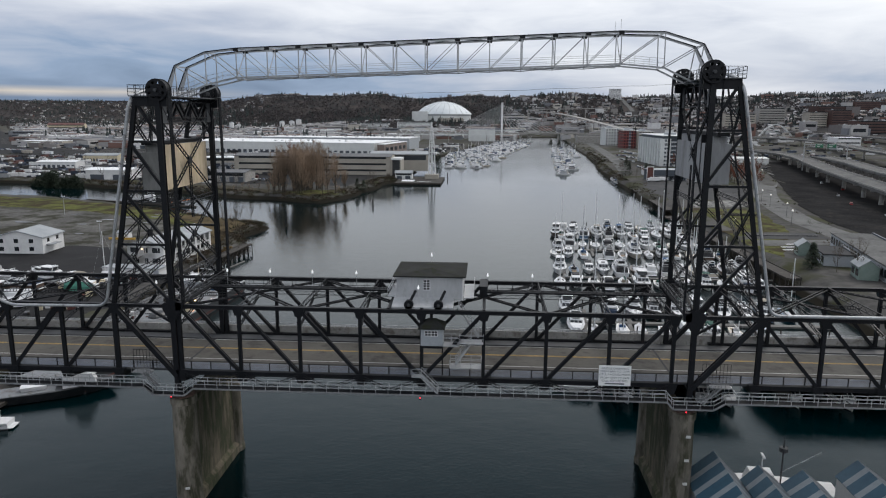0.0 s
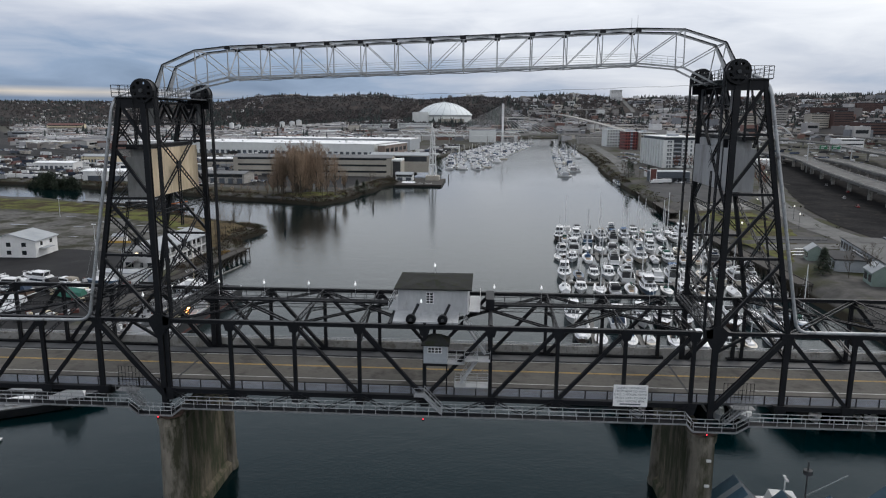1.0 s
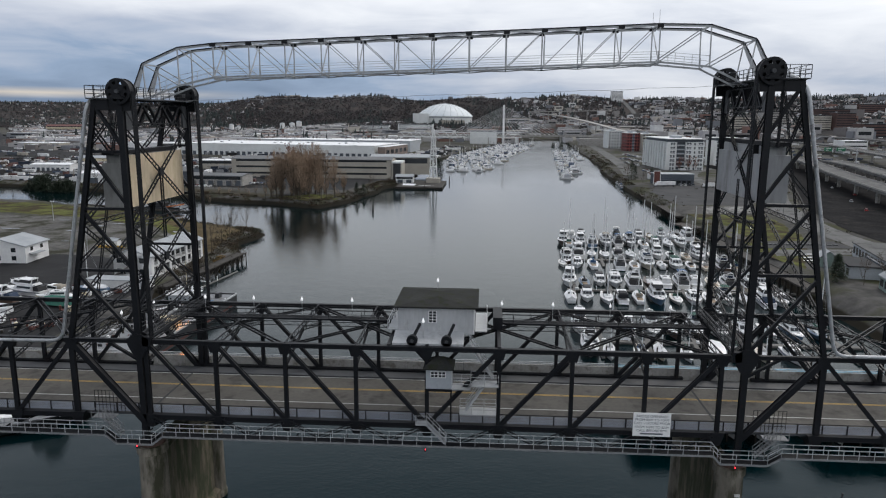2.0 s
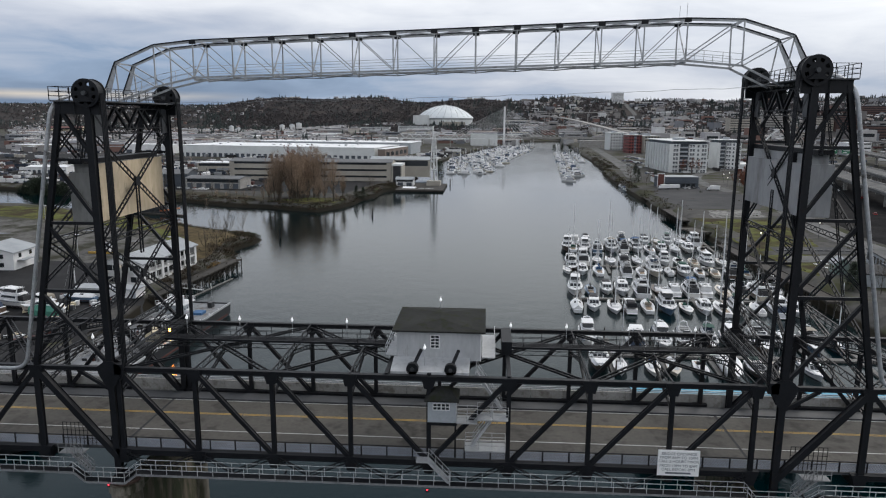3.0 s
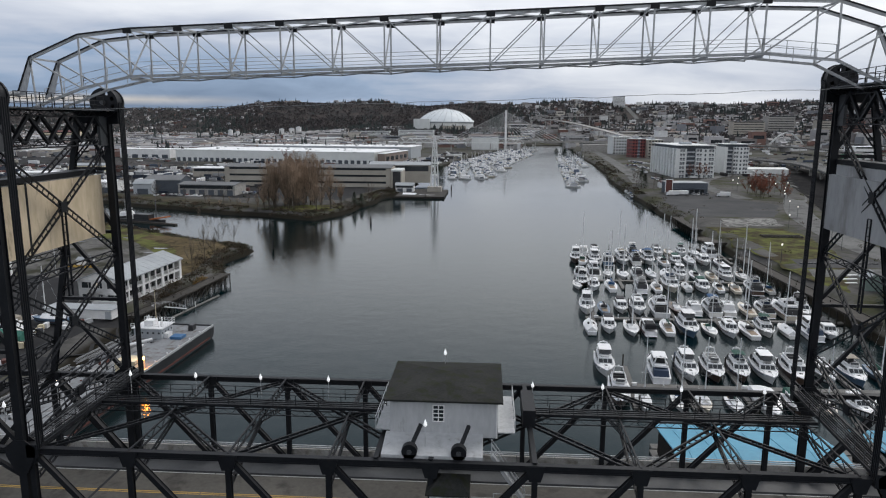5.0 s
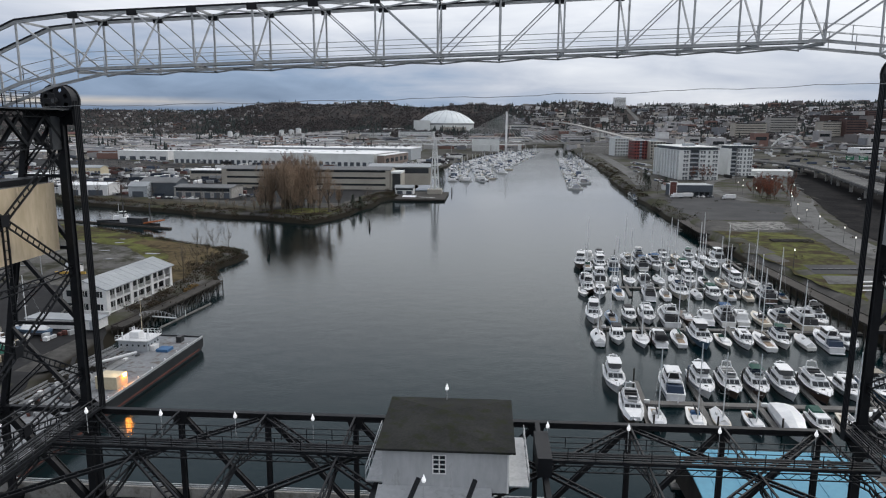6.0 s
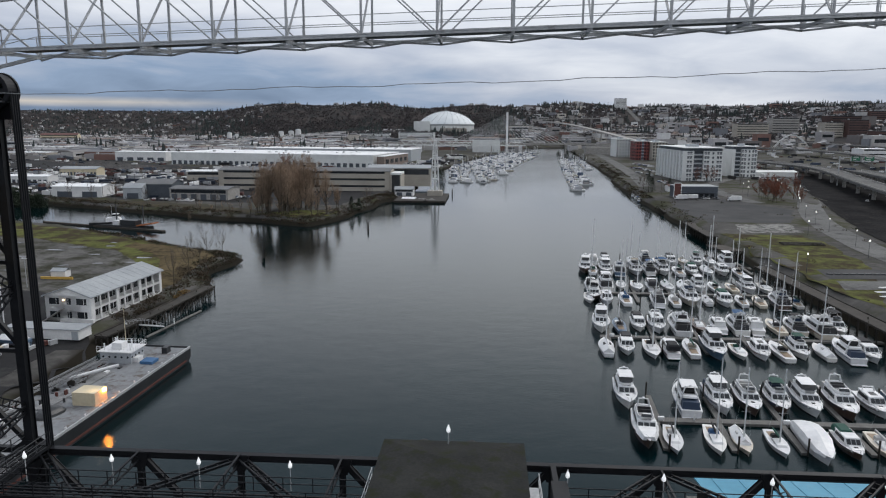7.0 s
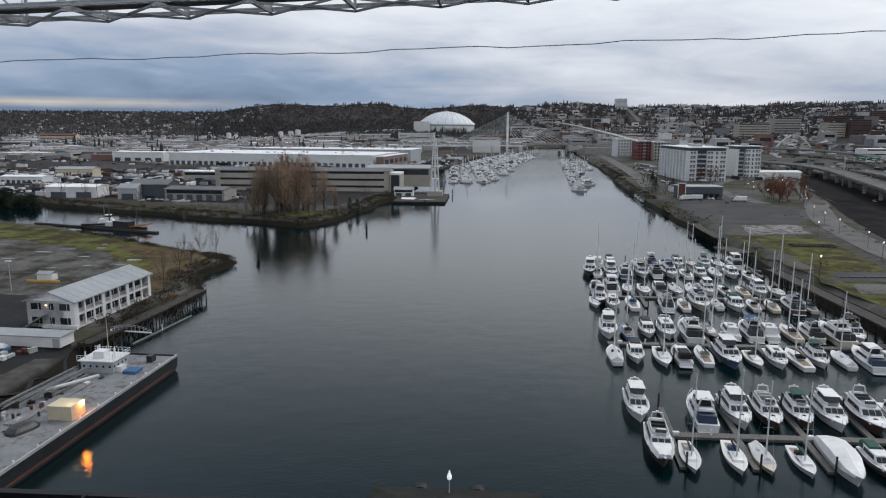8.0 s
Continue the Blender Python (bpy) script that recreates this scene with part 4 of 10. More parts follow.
def build_houses():
    house = thing("machinery_house", "pale grey sheet-clad machinery house with a dark mossy roof", "house")
    x0, x1, y0, y1, z0, zw = -3.55, 5.35, 3.5, 11.9, 29.4, 32.6
    part("wall", S().box(x0, x1, y0, y1, z0, zw), M["house_wall"], house)
    for k in range(18):
        x = x0 + 0.25 + k * 0.5
        part("siding_seam", S().box(x - 0.02, x + 0.02, y0 - 0.025, y0 - 0.002, z0, zw), M["house_wall"], house)
    roof = S()
    e = 0.45
    A, B, C, D = (x0 - e, y0 - e, zw + 0.1), (x1 + e, y0 - e, zw + 0.1), (x1 + e, y1 + e, zw + 0.1), (x0 - e, y1 + e, zw + 0.1)
    R0, R1 = ((x0 + x1) / 2, y0 + 2.6, zw + 0.62), ((x0 + x1) / 2, y1 - 3.4, zw + 0.66)
    low = [(p[0], p[1], p[2] - 0.16) for p in (A, B, C, D)]
    roof.add([A, B, C, D, R0, R1, *low], [(0, 1, 4), (1, 2, 5, 4), (2, 3, 5), (3, 0, 4, 5), (9, 8, 7, 6), (0, 6, 7, 1), (1, 7, 8, 2), (2, 8, 9, 3), (3, 9, 6, 0)])
    part("roof", roof, M["dark_roof"], house)
    window(house, 0.05, 0.95, y0, 30.75, 32.15, 2, 4, M["white_wall"])
    part("side_door", S().box(x1 + 0.005, x1 + 0.06, 5.0, 6.0, z0 + 0.1, z0 + 2.15), M["white_wall"], house)
    part("corner_trim", S().box(x1 - 0.1, x1 + 0.03, y0 - 0.04, y0 + 0.1, z0, zw), M["white_wall"], house, "white corner trim")
    apron = part("apron", S().add([(x0 - 0.3, 0.45, 29.2), (4.2, 0.45, 29.2), (4.2, y0, 29.75), (x0 - 0.3, y0, 29.75), (x0 - 0.3, 0.45, 28.9), (4.2, 0.45, 28.9), (4.2, y0, 28.9), (x0 - 0.3, y0, 28.9)],
                                  [(0, 1, 2, 3), (7, 6, 5, 4), (0, 4, 5, 1), (1, 5, 6, 2), (2, 6, 7, 3), (3, 7, 4, 0)]), M["house_wall"], house)
    for x in (-1.6, 2.3):
        for yy, s in ((0.75, 1), (15.6, -1)):
            wheel = part("operating_drum", S().tube((x, yy - 0.3, 29.45), (x, yy + 0.3, 29.45), 0.62, 20), steel, house)
            part("hub", S().tube((x, yy - 0.4, 29.45), (x, yy + 0.4, 29.45), 0.2, 10), M["dull_steel"], wheel)
            part("arm", S().beam((x, yy, 29.5), (x + 0.75, yy + s * 1.7, 30.9), 0.26, 0.26), steel, house)
    for x in (-1.48, 2.12):
        wheel = part("rope_wheel", S().tube((x, 15.3, 30.5), (x, 15.9, 30.5), 0.62, 20), steel, house)
        part("wheel_stand", S().beam((x, 15.6, 29.0), (x, 15.6, 30.3), 0.3, 0.3), steel, wheel)
    gal = part("side_gallery", S().box(x1 + 0.1, x1 + 1.5, 4.2, 12.0, 29.5, 29.6), M["galv"], house)
    railing(gal, (x1 + 1.5, 4.2, 29.6), (x1 + 1.5, 12.0, 29.6), M["galv"], step=1.5)
    gal = part("side_gallery", S().box(x0 - 1.3, x0 - 0.1, 4.2, 12.0, 29.5, 29.6), M["galv"], house)
    railing(gal, (x0 - 1.3, 4.2, 29.6), (x0 - 1.3, 12.0, 29.6), M["galv"], step=1.5)
    for xx in (-4.2, 0.15, 8.25):
        part("bearer", S().girder((xx, NEAR, 28.9), (xx, FAR, 28.9), 0.4, 0.5), steel, house)
    part("rope_trunk", S().box(7.6, 8.7, 6.5, 11.2, 29.1, 30.6), steel, house)
    # Operator's booth under the span's top chord, on the near side.
    booth = thing("operator_booth", "small white operator's booth with a dark roof hung on the truss", "booth")
    bx0, bx1, by0, by1, bz0, bz1 = 0.1, 2.95, -0.9, 1.9, 24.4, 26.8
    part("wall", S().box(bx0, bx1, by0, by1, bz0, bz1), M["grey_wall"], booth)
    m = ((bx0 + bx1) / 2, (by0 + by1) / 2, bz1 + 0.95)
    q = [(bx0 - 0.3, by0 - 0.3, bz1), (bx1 + 0.3, by0 - 0.3, bz1), (bx1 + 0.3, by1 + 0.3, bz1), (bx0 - 0.3, by1 + 0.3, bz1)]
    part("roof", S().add([*q, (m[0] - 0.5, m[1], m[2]), (m[0] + 0.5, m[1], m[2]), *[(x, y, z - 0.12) for x, y, z in q]],
                         [(0, 1, 5, 4), (1, 2, 5), (2, 3, 4, 5), (3, 0, 4), (9, 8, 7, 6), (0, 6, 7, 1), (1, 7, 8, 2), (2, 8, 9, 3), (3, 9, 6, 0)]), M["dark_roof"], booth)
    window(booth, 0.65, 1.45, by0, 25.75, 26.45, 2, 2, M["white_wall"])
    window(booth, 1.5, 2.3, by0, 25.75, 26.45, 2, 2, M["white_wall"])
    part("floor_frame", S().box(bx0 - 0.1, bx1 + 0.1, by0 - 0.1, by1 + 0.1, bz0 - 0.3, bz0 - 0.01), steel, booth)
    for x in (0.2, 2.85):
        part("hanger", S().beam((x, 0.6, 19.9), (x, 0.6, bz0), 0.16, 0.16), steel, booth)
    land = thing("stair_landing", "galvanised landing and stairs beside the operator's booth", "stairs")
    for zz, a, b in ((24.35, 3.0, 5.1), (24.75, 5.1, 8.2), (21.4, 3.9, 8.0)):
        pl = part("platform", S().box(a, b, -1.0, 0.9, zz, zz + 0.1), M["galv"], land)
        railing(pl, (a, -1.0, zz + 0.1), (b, -1.0, zz + 0.1), M["galv"], step=1.3)
        railing(pl, (b, -1.0, zz + 0.1), (b, 0.9, zz + 0.1), M["galv"], step=1.3)
        railing(pl, (a, 0.9, zz + 0.1), (b, 0.9, zz + 0.1), M["galv"], step=1.3)
    for a, b in (((4.9, 1.5, 29.0), (7.6, 1.5, 25.0)), ((6.6, 0.2, 24.6), (4.6, 0.2, 21.6)), ((0.2, -1.0, 20.3), (2.4, -1.6, 18.3))):
        a, b = Vector(a), Vector(b)
        n = int(abs(a.z - b.z) / 0.2)
        for k in (-0.4, 0.4):
            part("stringer", S().beam(a + Vector((0, k, 0)), b + Vector((0, k, 0)), 0.06, 0.26), M["galv"], land)
            railing(land, a + Vector((0, k, 0)), b + Vector((0, k, 0)), M["galv"], step=1.2, rails=(1.0, 0.55), r=0.025)
        for i in range(n):
            c = lerp(a, b, (i + 0.5) / n)
            part("step", S().box(c.x - 0.14, c.x + 0.14, c.y - 0.38, c.y + 0.38, c.z - 0.02, c.z + 0.02), M["galv"], land)
    part("lower_landing", S().box(-1.0, 0.2, -1.5, -0.4, 20.2, 20.3), M["galv"], land)
    railing(land, (-1.0, -1.5, 20.3), (0.2, -1.5, 20.3), M["galv"], step=1.2)


build_houses()


def build_cage(x0, s):
    """Stair cage and small landing at a tower foot."""
    cage = thing("tower_stair", "steel stair landing with mesh cage at the tower foot", "stairs", "tower stairs")
    part("platform", S().box(x0, x0 + 2.6, -1.5, -0.3, 19.8, 19.9), M["dull_galv"], cage)
    railing(cage, (x0, -1.5, 19.9), (x0 + 2.6, -1.5, 19.9), M["dull_galv"], step=0.9)
    for k in range(9):
        part("cage_bar", S().beam((x0 - 0.6 + 0.45 * k, 0.5, 19.8), (x0 - 0.6 + 0.45 * k, 0.5, 22.4), 0.05, 0.05), steel, cage)
    for z in (20.6, 21.5, 22.4):
        part("cage_band", S().beam((x0 - 0.6, 0.5, z), (x0 + 3.0, 0.5, z), 0.05, 0.05), steel, cage)
    a, b = (Vector((x0 + 1.3, -1.1, 19.8)), Vector((x0 + 1.3 + s * 2.4, -1.7, 18.0)))
    for k in (-0.3, 0.3):
        part("stringer", S().beam(a + Vector((0, k, 0)), b + Vector((0, k, 0)), 0.06, 0.22), M["dull_galv"], cage)
        railing(cage, a + Vector((0, k, 0)), b + Vector((0, k, 0)), M["dull_galv"], step=1.2, r=0.025)
    for i in range(9):
        c = lerp(a, b, (i + 0.5) / 9)
        part("step", S().box(c.x - 0.13, c.x + 0.13, c.y - 0.3, c.y + 0.3, c.z - 0.02, c.z + 0.02), M["dull_galv"], cage)


build_cage(-38.6, 1)
build_cage(37.2, -1)


def build_sign():
    sign = thing("bridge_sign", "white board with the bridge opening hours in grey letters", "sign")
    x0, x1, z0, z1, y = 23.0, 27.05, 19.9, 22.6, -1.55
    part("board", S().box(x0, x1, y - 0.04, y + 0.04, z0, z1), M["sign_white"], sign)
    for a in (x0 + 0.4, x1 - 0.4):
        part("bracket", S().beam((a, y, 20.2), (a, 0, 20.2), 0.1, 0.1), steel, sign)
        part("bracket", S().beam((a, y, 22.0), (a, 0, 22.0), 0.1, 0.1), steel, sign)
    for text, z in (("BRIDGE OPENINGS", 22.22), ("FROM 8AM TO 10PM", 21.82), ("CALL 2 HOURS PRIOR", 21.42), ("FROM 10PM TO 8AM", 20.96), ("CALL BEFORE 8PM", 20.56)):
        cu = bpy.data.curves.new("lettering", "FONT")
        cu.body, cu.align_x, cu.align_y, cu.size, cu.extrude = text, "CENTER", "CENTER", 0.40, 0.006
        cu.materials.append(M["letters"])
        ob = new("lettering", cu)
        ob.parent, ob.matrix_basis = sign, pose((x0 + x1) / 2, y - 0.05, z, 90, 0, 0)
    part("lettering_bar", S().box(x0 + 0.8, x1 - 0.8, y - 0.055, y - 0.042, 20.1, 20.28), M["letters"], sign)


M["letters"] = material("grey_sign_lettering", (0.10, 0.11, 0.13), (0.16, 0.17, 0.19), rough=0.6, bump=0)
build_sign()


def bent_pipe(name, pts, r, mat, owner, radius=1.2):
    """A round pipe through points with rounded bends."""
    cu = bpy.data.curves.new(name, "CURVE")
    cu.dimensions, cu.bevel_depth, cu.bevel_resolution = "3D", r, 3
    sp = cu.splines.new("POLY")
    out = [Vector(pts[0])]
    for a, b, c in zip(pts, pts[1:], pts[2:]):
        a, b, c = Vector(a), Vector(b), Vector(c)
        d0, d1 = (a - b).normalized(), (c - b).normalized()
        p, q = b + d0 * radius, b + d1 * radius
        out += [p * (1 - k) ** 2 + b * 2 * k * (1 - k) + q * k * k for k in (0, 0.2, 0.4, 0.6, 0.8, 1.0)]
    out.append(Vector(pts[-1]))
    sp.points.add(len(out) - 1)
    for s, p in zip(sp.points, out):
        s.co = (*p, 1)
    cu.materials.append(mat)
    ob = new(name, cu)
    ob.parent = owner
    return ob


OV_NEAR, OV_FAR = 6.4, 10.2
BOX = [(3, 2, 1, 0), (4, 5, 6, 7), (0, 1, 5, 4), (1, 2, 6, 5), (2, 3, 7, 6), (3, 0, 4, 7)]


def build_overhead():
    """The slim pale truss that carries a pipe over the water between the tower tops."""
    ov = thing("overhead_truss", "weathered silver-grey lattice truss spanning between the tower tops", "truss")
    al = M["aluminium"]

    def low(x):
        return 59.45 + 0.036 * x

    def high(x):
        return 63.32 + 0.0415 * x
    xs = [0.06 + 4.18 * k for k in range(-6, 7)]
    for y in (OV_NEAR, OV_FAR):
        bot = [(-33.4, 56.05), (-29.2, 57.6)] + [(x, low(x)) for x in xs] + [(30.7, 59.86), (34.8, 57.9)]
        top = [(-34.8, 57.0), (-33.45, 60.05), (-29.2, 61.82)] + [(x, high(x)) for x in xs] + [(30.6, 64.26), (35.5, 62.78), (37.9, 58.7)]
        for a, b in zip(bot, bot[1:]):
            part("bottom_chord", S().girder((a[0], y, a[1]), (b[0], y, b[1]), 0.18, 0.2), al, ov)
        for a, b in zip(top, top[1:]):
            part("top_chord", S().girder((a[0], y, a[1] - 0.12), (b[0], y, b[1] - 0.12), 0.17, 0.18), al, ov)
            part("cable_duct", S().beam((a[0], y - 0.04, a[1] + 0.04), (b[0], y - 0.04, b[1] + 0.04), 0.14, 0.13), steel, ov, "dark cable duct on the top chord")
        for i, x in enumerate(xs):
            part("vertical", S().beam((x, y, low(x)), (x, y, high(x)), 0.12, 0.12), al, ov)
            part("gusset", S().box(x - 0.34, x + 0.34, y - 0.13, y + 0.13, high(x) - 0.34, high(x) - 0.02), steel, ov, "dark gusset plate")
            if i < len(xs) - 1:
                nx = xs[i + 1]
                a, b = ((x, y, high(x)), (nx, y, low(nx))) if i < 6 else ((x, y, low(x)), (nx, y, high(nx)))
                part("diagonal", S().beam(a, b, 0.08, 0.08), al, ov)
        for a, b in (((-29.2, 61.82), (-29.2, 57.6)), ((-33.45, 60.0), (-33.2, 56.1)), ((-29.2, 61.82), (xs[0], low(xs[0]))), ((-33.45, 60.0), (-29.2, 57.6)),
                     ((30.6, 64.26), (30.7, 59.86)), ((35.5, 62.7), (34.8, 57.9)), ((xs[-1], low(xs[-1])), (30.6, 64.26)), ((30.7, 59.86), (35.5, 62.7))):
            part("end_brace", S().beam((a[0], y, a[1]), (b[0], y, b[1]), 0.12, 0.12), al, ov)
        part("portal_plate", S().add([(-34.9, y - 0.06, 57.0), (-34.1, y - 0.06, 57.0), (-33.2, y - 0.06, 60.0), (-33.6, y - 0.06, 60.0), (-34.9, y + 0.06, 57.0), (-34.1, y + 0.06, 57.0), (-33.2, y + 0.06, 60.0), (-33.6, y + 0.06, 60.0)], BOX), al, ov)
        part("portal_plate", S().add([(37.1, y - 0.06, 58.8), (37.9, y - 0.06, 58.8), (35.7, y - 0.06, 62.7), (35.3, y - 0.06, 62.7), (37.1, y + 0.06, 58.8), (37.9, y + 0.06, 58.8), (35.7, y + 0.06, 62.7), (35.3, y + 0.06, 62.7)], BOX), al, ov)
        q = y + (0.3 if y < 8 else -0.3)
        for a, b in (((-29.2, 57.65), (xs[0], low(xs[0]))), ((-32.6, 56.4), (-29.2, 57.65)), ((xs[-1], low(xs[-1])), (30.7, 59.9))):
            railing(ov, (a[0], q, a[1]), (b[0], q, b[1]), al, h=1.15, step=2.1, rails=(1.0, 0.5), r=0.022)
        railing(ov, (xs[0], y + (0.3 if y < 8 else -0.3), low(xs[0])), (xs[-1], y + (0.3 if y < 8 else -0.3), low(xs[-1])), al, h=1.15, step=4.13, rails=(1.0, 0.5), r=0.022)
    for i, x in enumerate(xs):
        part("floor_strut", S().beam((x, OV_NEAR, low(x) - 0.1), (x, OV_FAR, low(x) - 0.1), 0.14, 0.2), al, ov)
        part("top_strut", S().beam((x, OV_NEAR, high(x)), (x, OV_FAR, high(x)), 0.12, 0.14), al, ov)
        part("sway_brace", S().beam((x, OV_NEAR, low(x)), (x, OV_FAR, high(x)), 0.1, 0.1), al, ov)
        if i < len(xs) - 1:
            nx = xs[i + 1]
            for z, zz in ((low(x) - 0.25, low(nx) - 0.25), (high(x), high(nx))):
                k = i % 2
                part("lateral", S().beam((x, OV_NEAR if k else OV_FAR, z), (nx, OV_FAR if k else OV_NEAR, zz), 0.1, 0.1), al, ov)
                part("lateral", S().beam((x, OV_FAR if k else OV_NEAR, z - 0.02), (nx, OV_NEAR if k else OV_FAR, zz - 0.02), 0.1, 0.1), al, ov)
    for x, z in ((-29.2, 61.8), (-33.45, 60.0), (30.6, 64.2), (35.5, 62.7)):
        part("top_strut", S().beam((x, OV_NEAR, z), (x, OV_FAR, z), 0.13, 0.14), al, ov)
    part("catwalk", S().beam((xs[0], 8.3, low(xs[0]) + 0.1), (xs[-1], 8.3, low(xs[-1]) + 0.1), 1.1, 0.06), M["dull_steel"], ov)
    part("antenna", S().tube((25.0, OV_NEAR, high(25.0)), (25.0, OV_NEAR, high(25.0) + 1.5), 0.02, 6), M["galv"], ov)
    part("antenna", S().tube((24.3, OV_NEAR, high(25.0)), (24.3, OV_NEAR, high(25.0) + 1.2), 0.02, 6), M["galv"], ov)
    pipe = thing("water_pipe", "silver steel water pipe climbing the tower and running along the truss", "pipe", "water pipes")
    bent_pipe("pipe_run", [(-75, -0.75, 40.5), (-55.2, -0.55, 28.6), (-41.75, -0.55, 28.75), (-36.45, -0.55, 55.6), (-36.2, 2.0, 56.6), (-34.4, 6.0, 57.2)], 0.2, M["aluminium"], pipe, 1.4)
    pipe = thing("water_pipe", "silver steel water pipe climbing the tower and running along the truss", "pipe", "water pipes")
    bent_pipe("pipe_run", [(95, -0.75, 29.5), (44.0, -0.55, 29.3), (38.45, -0.55, 57.4), (38.2, 2.0, 58.6), (37.6, 6.0, 59.2)], 0.2, M["aluminium"], pipe, 1.4)
    wire = thing("power_cable", "thin slack cable strung between the tower tops", "cable")
    cu = bpy.data.curves.new("cable", "CURVE")
    cu.dimensions, cu.bevel_depth, cu.bevel_resolution = "3D", 0.02, 1
    sp = cu.splines.new("POLY")
    n = 60
    sp.points.add(n)
    for i, p in enumerate(sp.points):
        k = i / n
        p.co = (-33 + 67.8 * k, 3.4, 55.78 + 2.07 * k - 0.25 * 4 * k * (1 - k) + 0.045 * math.sin(i * 0.9) + 0.03 * math.sin(i * 2.3), 1)
    cu.materials.append(M["dull_galv"])
    ob = new("cable", cu)
    ob.parent = wire


build_overhead()


def build_markers():
    for p in ((-32.9, -2.5, 16.95), (34.0, -2.5, 16.95), (0.2, -2.5, 17.8)):
        lamp = thing("navigation_light", "small red navigation light under the walkway", "lamp", "navigation lights", at=Matrix.Translation(p))
        part("lens", S().tube((0, 0, 0), (0, 0, 0.14), 0.06, 10, 0.04), M["red_glow"], lamp)
        part("housing", S().tube((0, 0, -0.12), (0, 0, 0), 0.16, 10), steel, lamp)
        part("bracket", S().beam((0, 0, 0.3), (0, 0.6, 0.5), 0.05, 0.05), steel, lamp)


build_markers()


# ---- boats and the marina ----
M["navy"] = material("dark_blue_canvas", (0.02, 0.05, 0.11), (0.04, 0.085, 0.16), rough=0.8, bump=0.01)
M["canvas"] = palette("boat_canvas", [(0.03, 0.09, 0.20), (0.02, 0.02, 0.022), (0.04, 0.04, 0.045), (0.55, 0.55, 0.54), (0.02, 0.08, 0.06), (0.30, 0.27, 0.22), (0.50, 0.50, 0.50), (0.015, 0.016, 0.02)], rough=0.8, island=False)
M["hull"] = palette("boat_hulls", [(0.78, 0.79, 0.80), (0.74, 0.75, 0.76), (0.80, 0.79, 0.76), (0.72, 0.73, 0.75), (0.78, 0.78, 0.78), (0.10, 0.16, 0.24), (0.76, 0.75, 0.72), (0.66, 0.60, 0.50), (0.80, 0.80, 0.80), (0.09, 0.06, 0.045), (0.76, 0.77, 0.78), (0.70, 0.71, 0.72)], rough=0.35, island=False, spec=0.5)
M["enclosure"] = palette("cockpit_canvas", [(0.018, 0.019, 0.022), (0.03, 0.032, 0.036), (0.02, 0.04, 0.08), (0.40, 0.40, 0.39), (0.012, 0.012, 0.014)], rough=0.5, island=False)
M["teak"] = material("teak_deck", (0.20, 0.14, 0.09), (0.34, 0.26, 0.18), rough=0.7, grain=6.0, coarse=1.0, bump=0)
M["bottom"] = material("dark_antifouling", (0.02, 0.02, 0.025), (0.05, 0.04, 0.05), rough=0.6, bump=0)


def hull_rings(length, beam, free, stern=0.8, sheer=0.5, n=9):
    rings = []
    for i in range(n):
        s = i / (n - 1)
        b = beam / 2 * (stern + (1 - stern) * min(1, s * 2.4)) * (1 - max(0, (s - 0.5) / 0.5) ** 2.2 * 0.985)
        y = -length / 2 + length * s
        h = free * (1 + sheer * max(0, s - 0.25) ** 1.5)
        out = 0.9 - 0.25 * s
        y_low = y - length * 0.09 * max(0, s - 0.5) * 2
        rings.append([(-b, y, h), (-b * out, y_low, 0.12), (-b * 0.55 * out, y_low, -0.45), (b * 0.55 * out, y_low, -0.45), (b * out, y_low, 0.12), (b, y, h)])
    return rings


def slab_loft(profile, mat_name, shape=None):
    """Stacked plan outlines (x0, x1, y0, y1, z), each a level of a cabin."""
    s = shape or S()
    return s.loft([[(x0, y0, z), (x1, y0, z), (x1, y1, z), (x0, y1, z)] for x0, x1, y0, y1, z in profile])


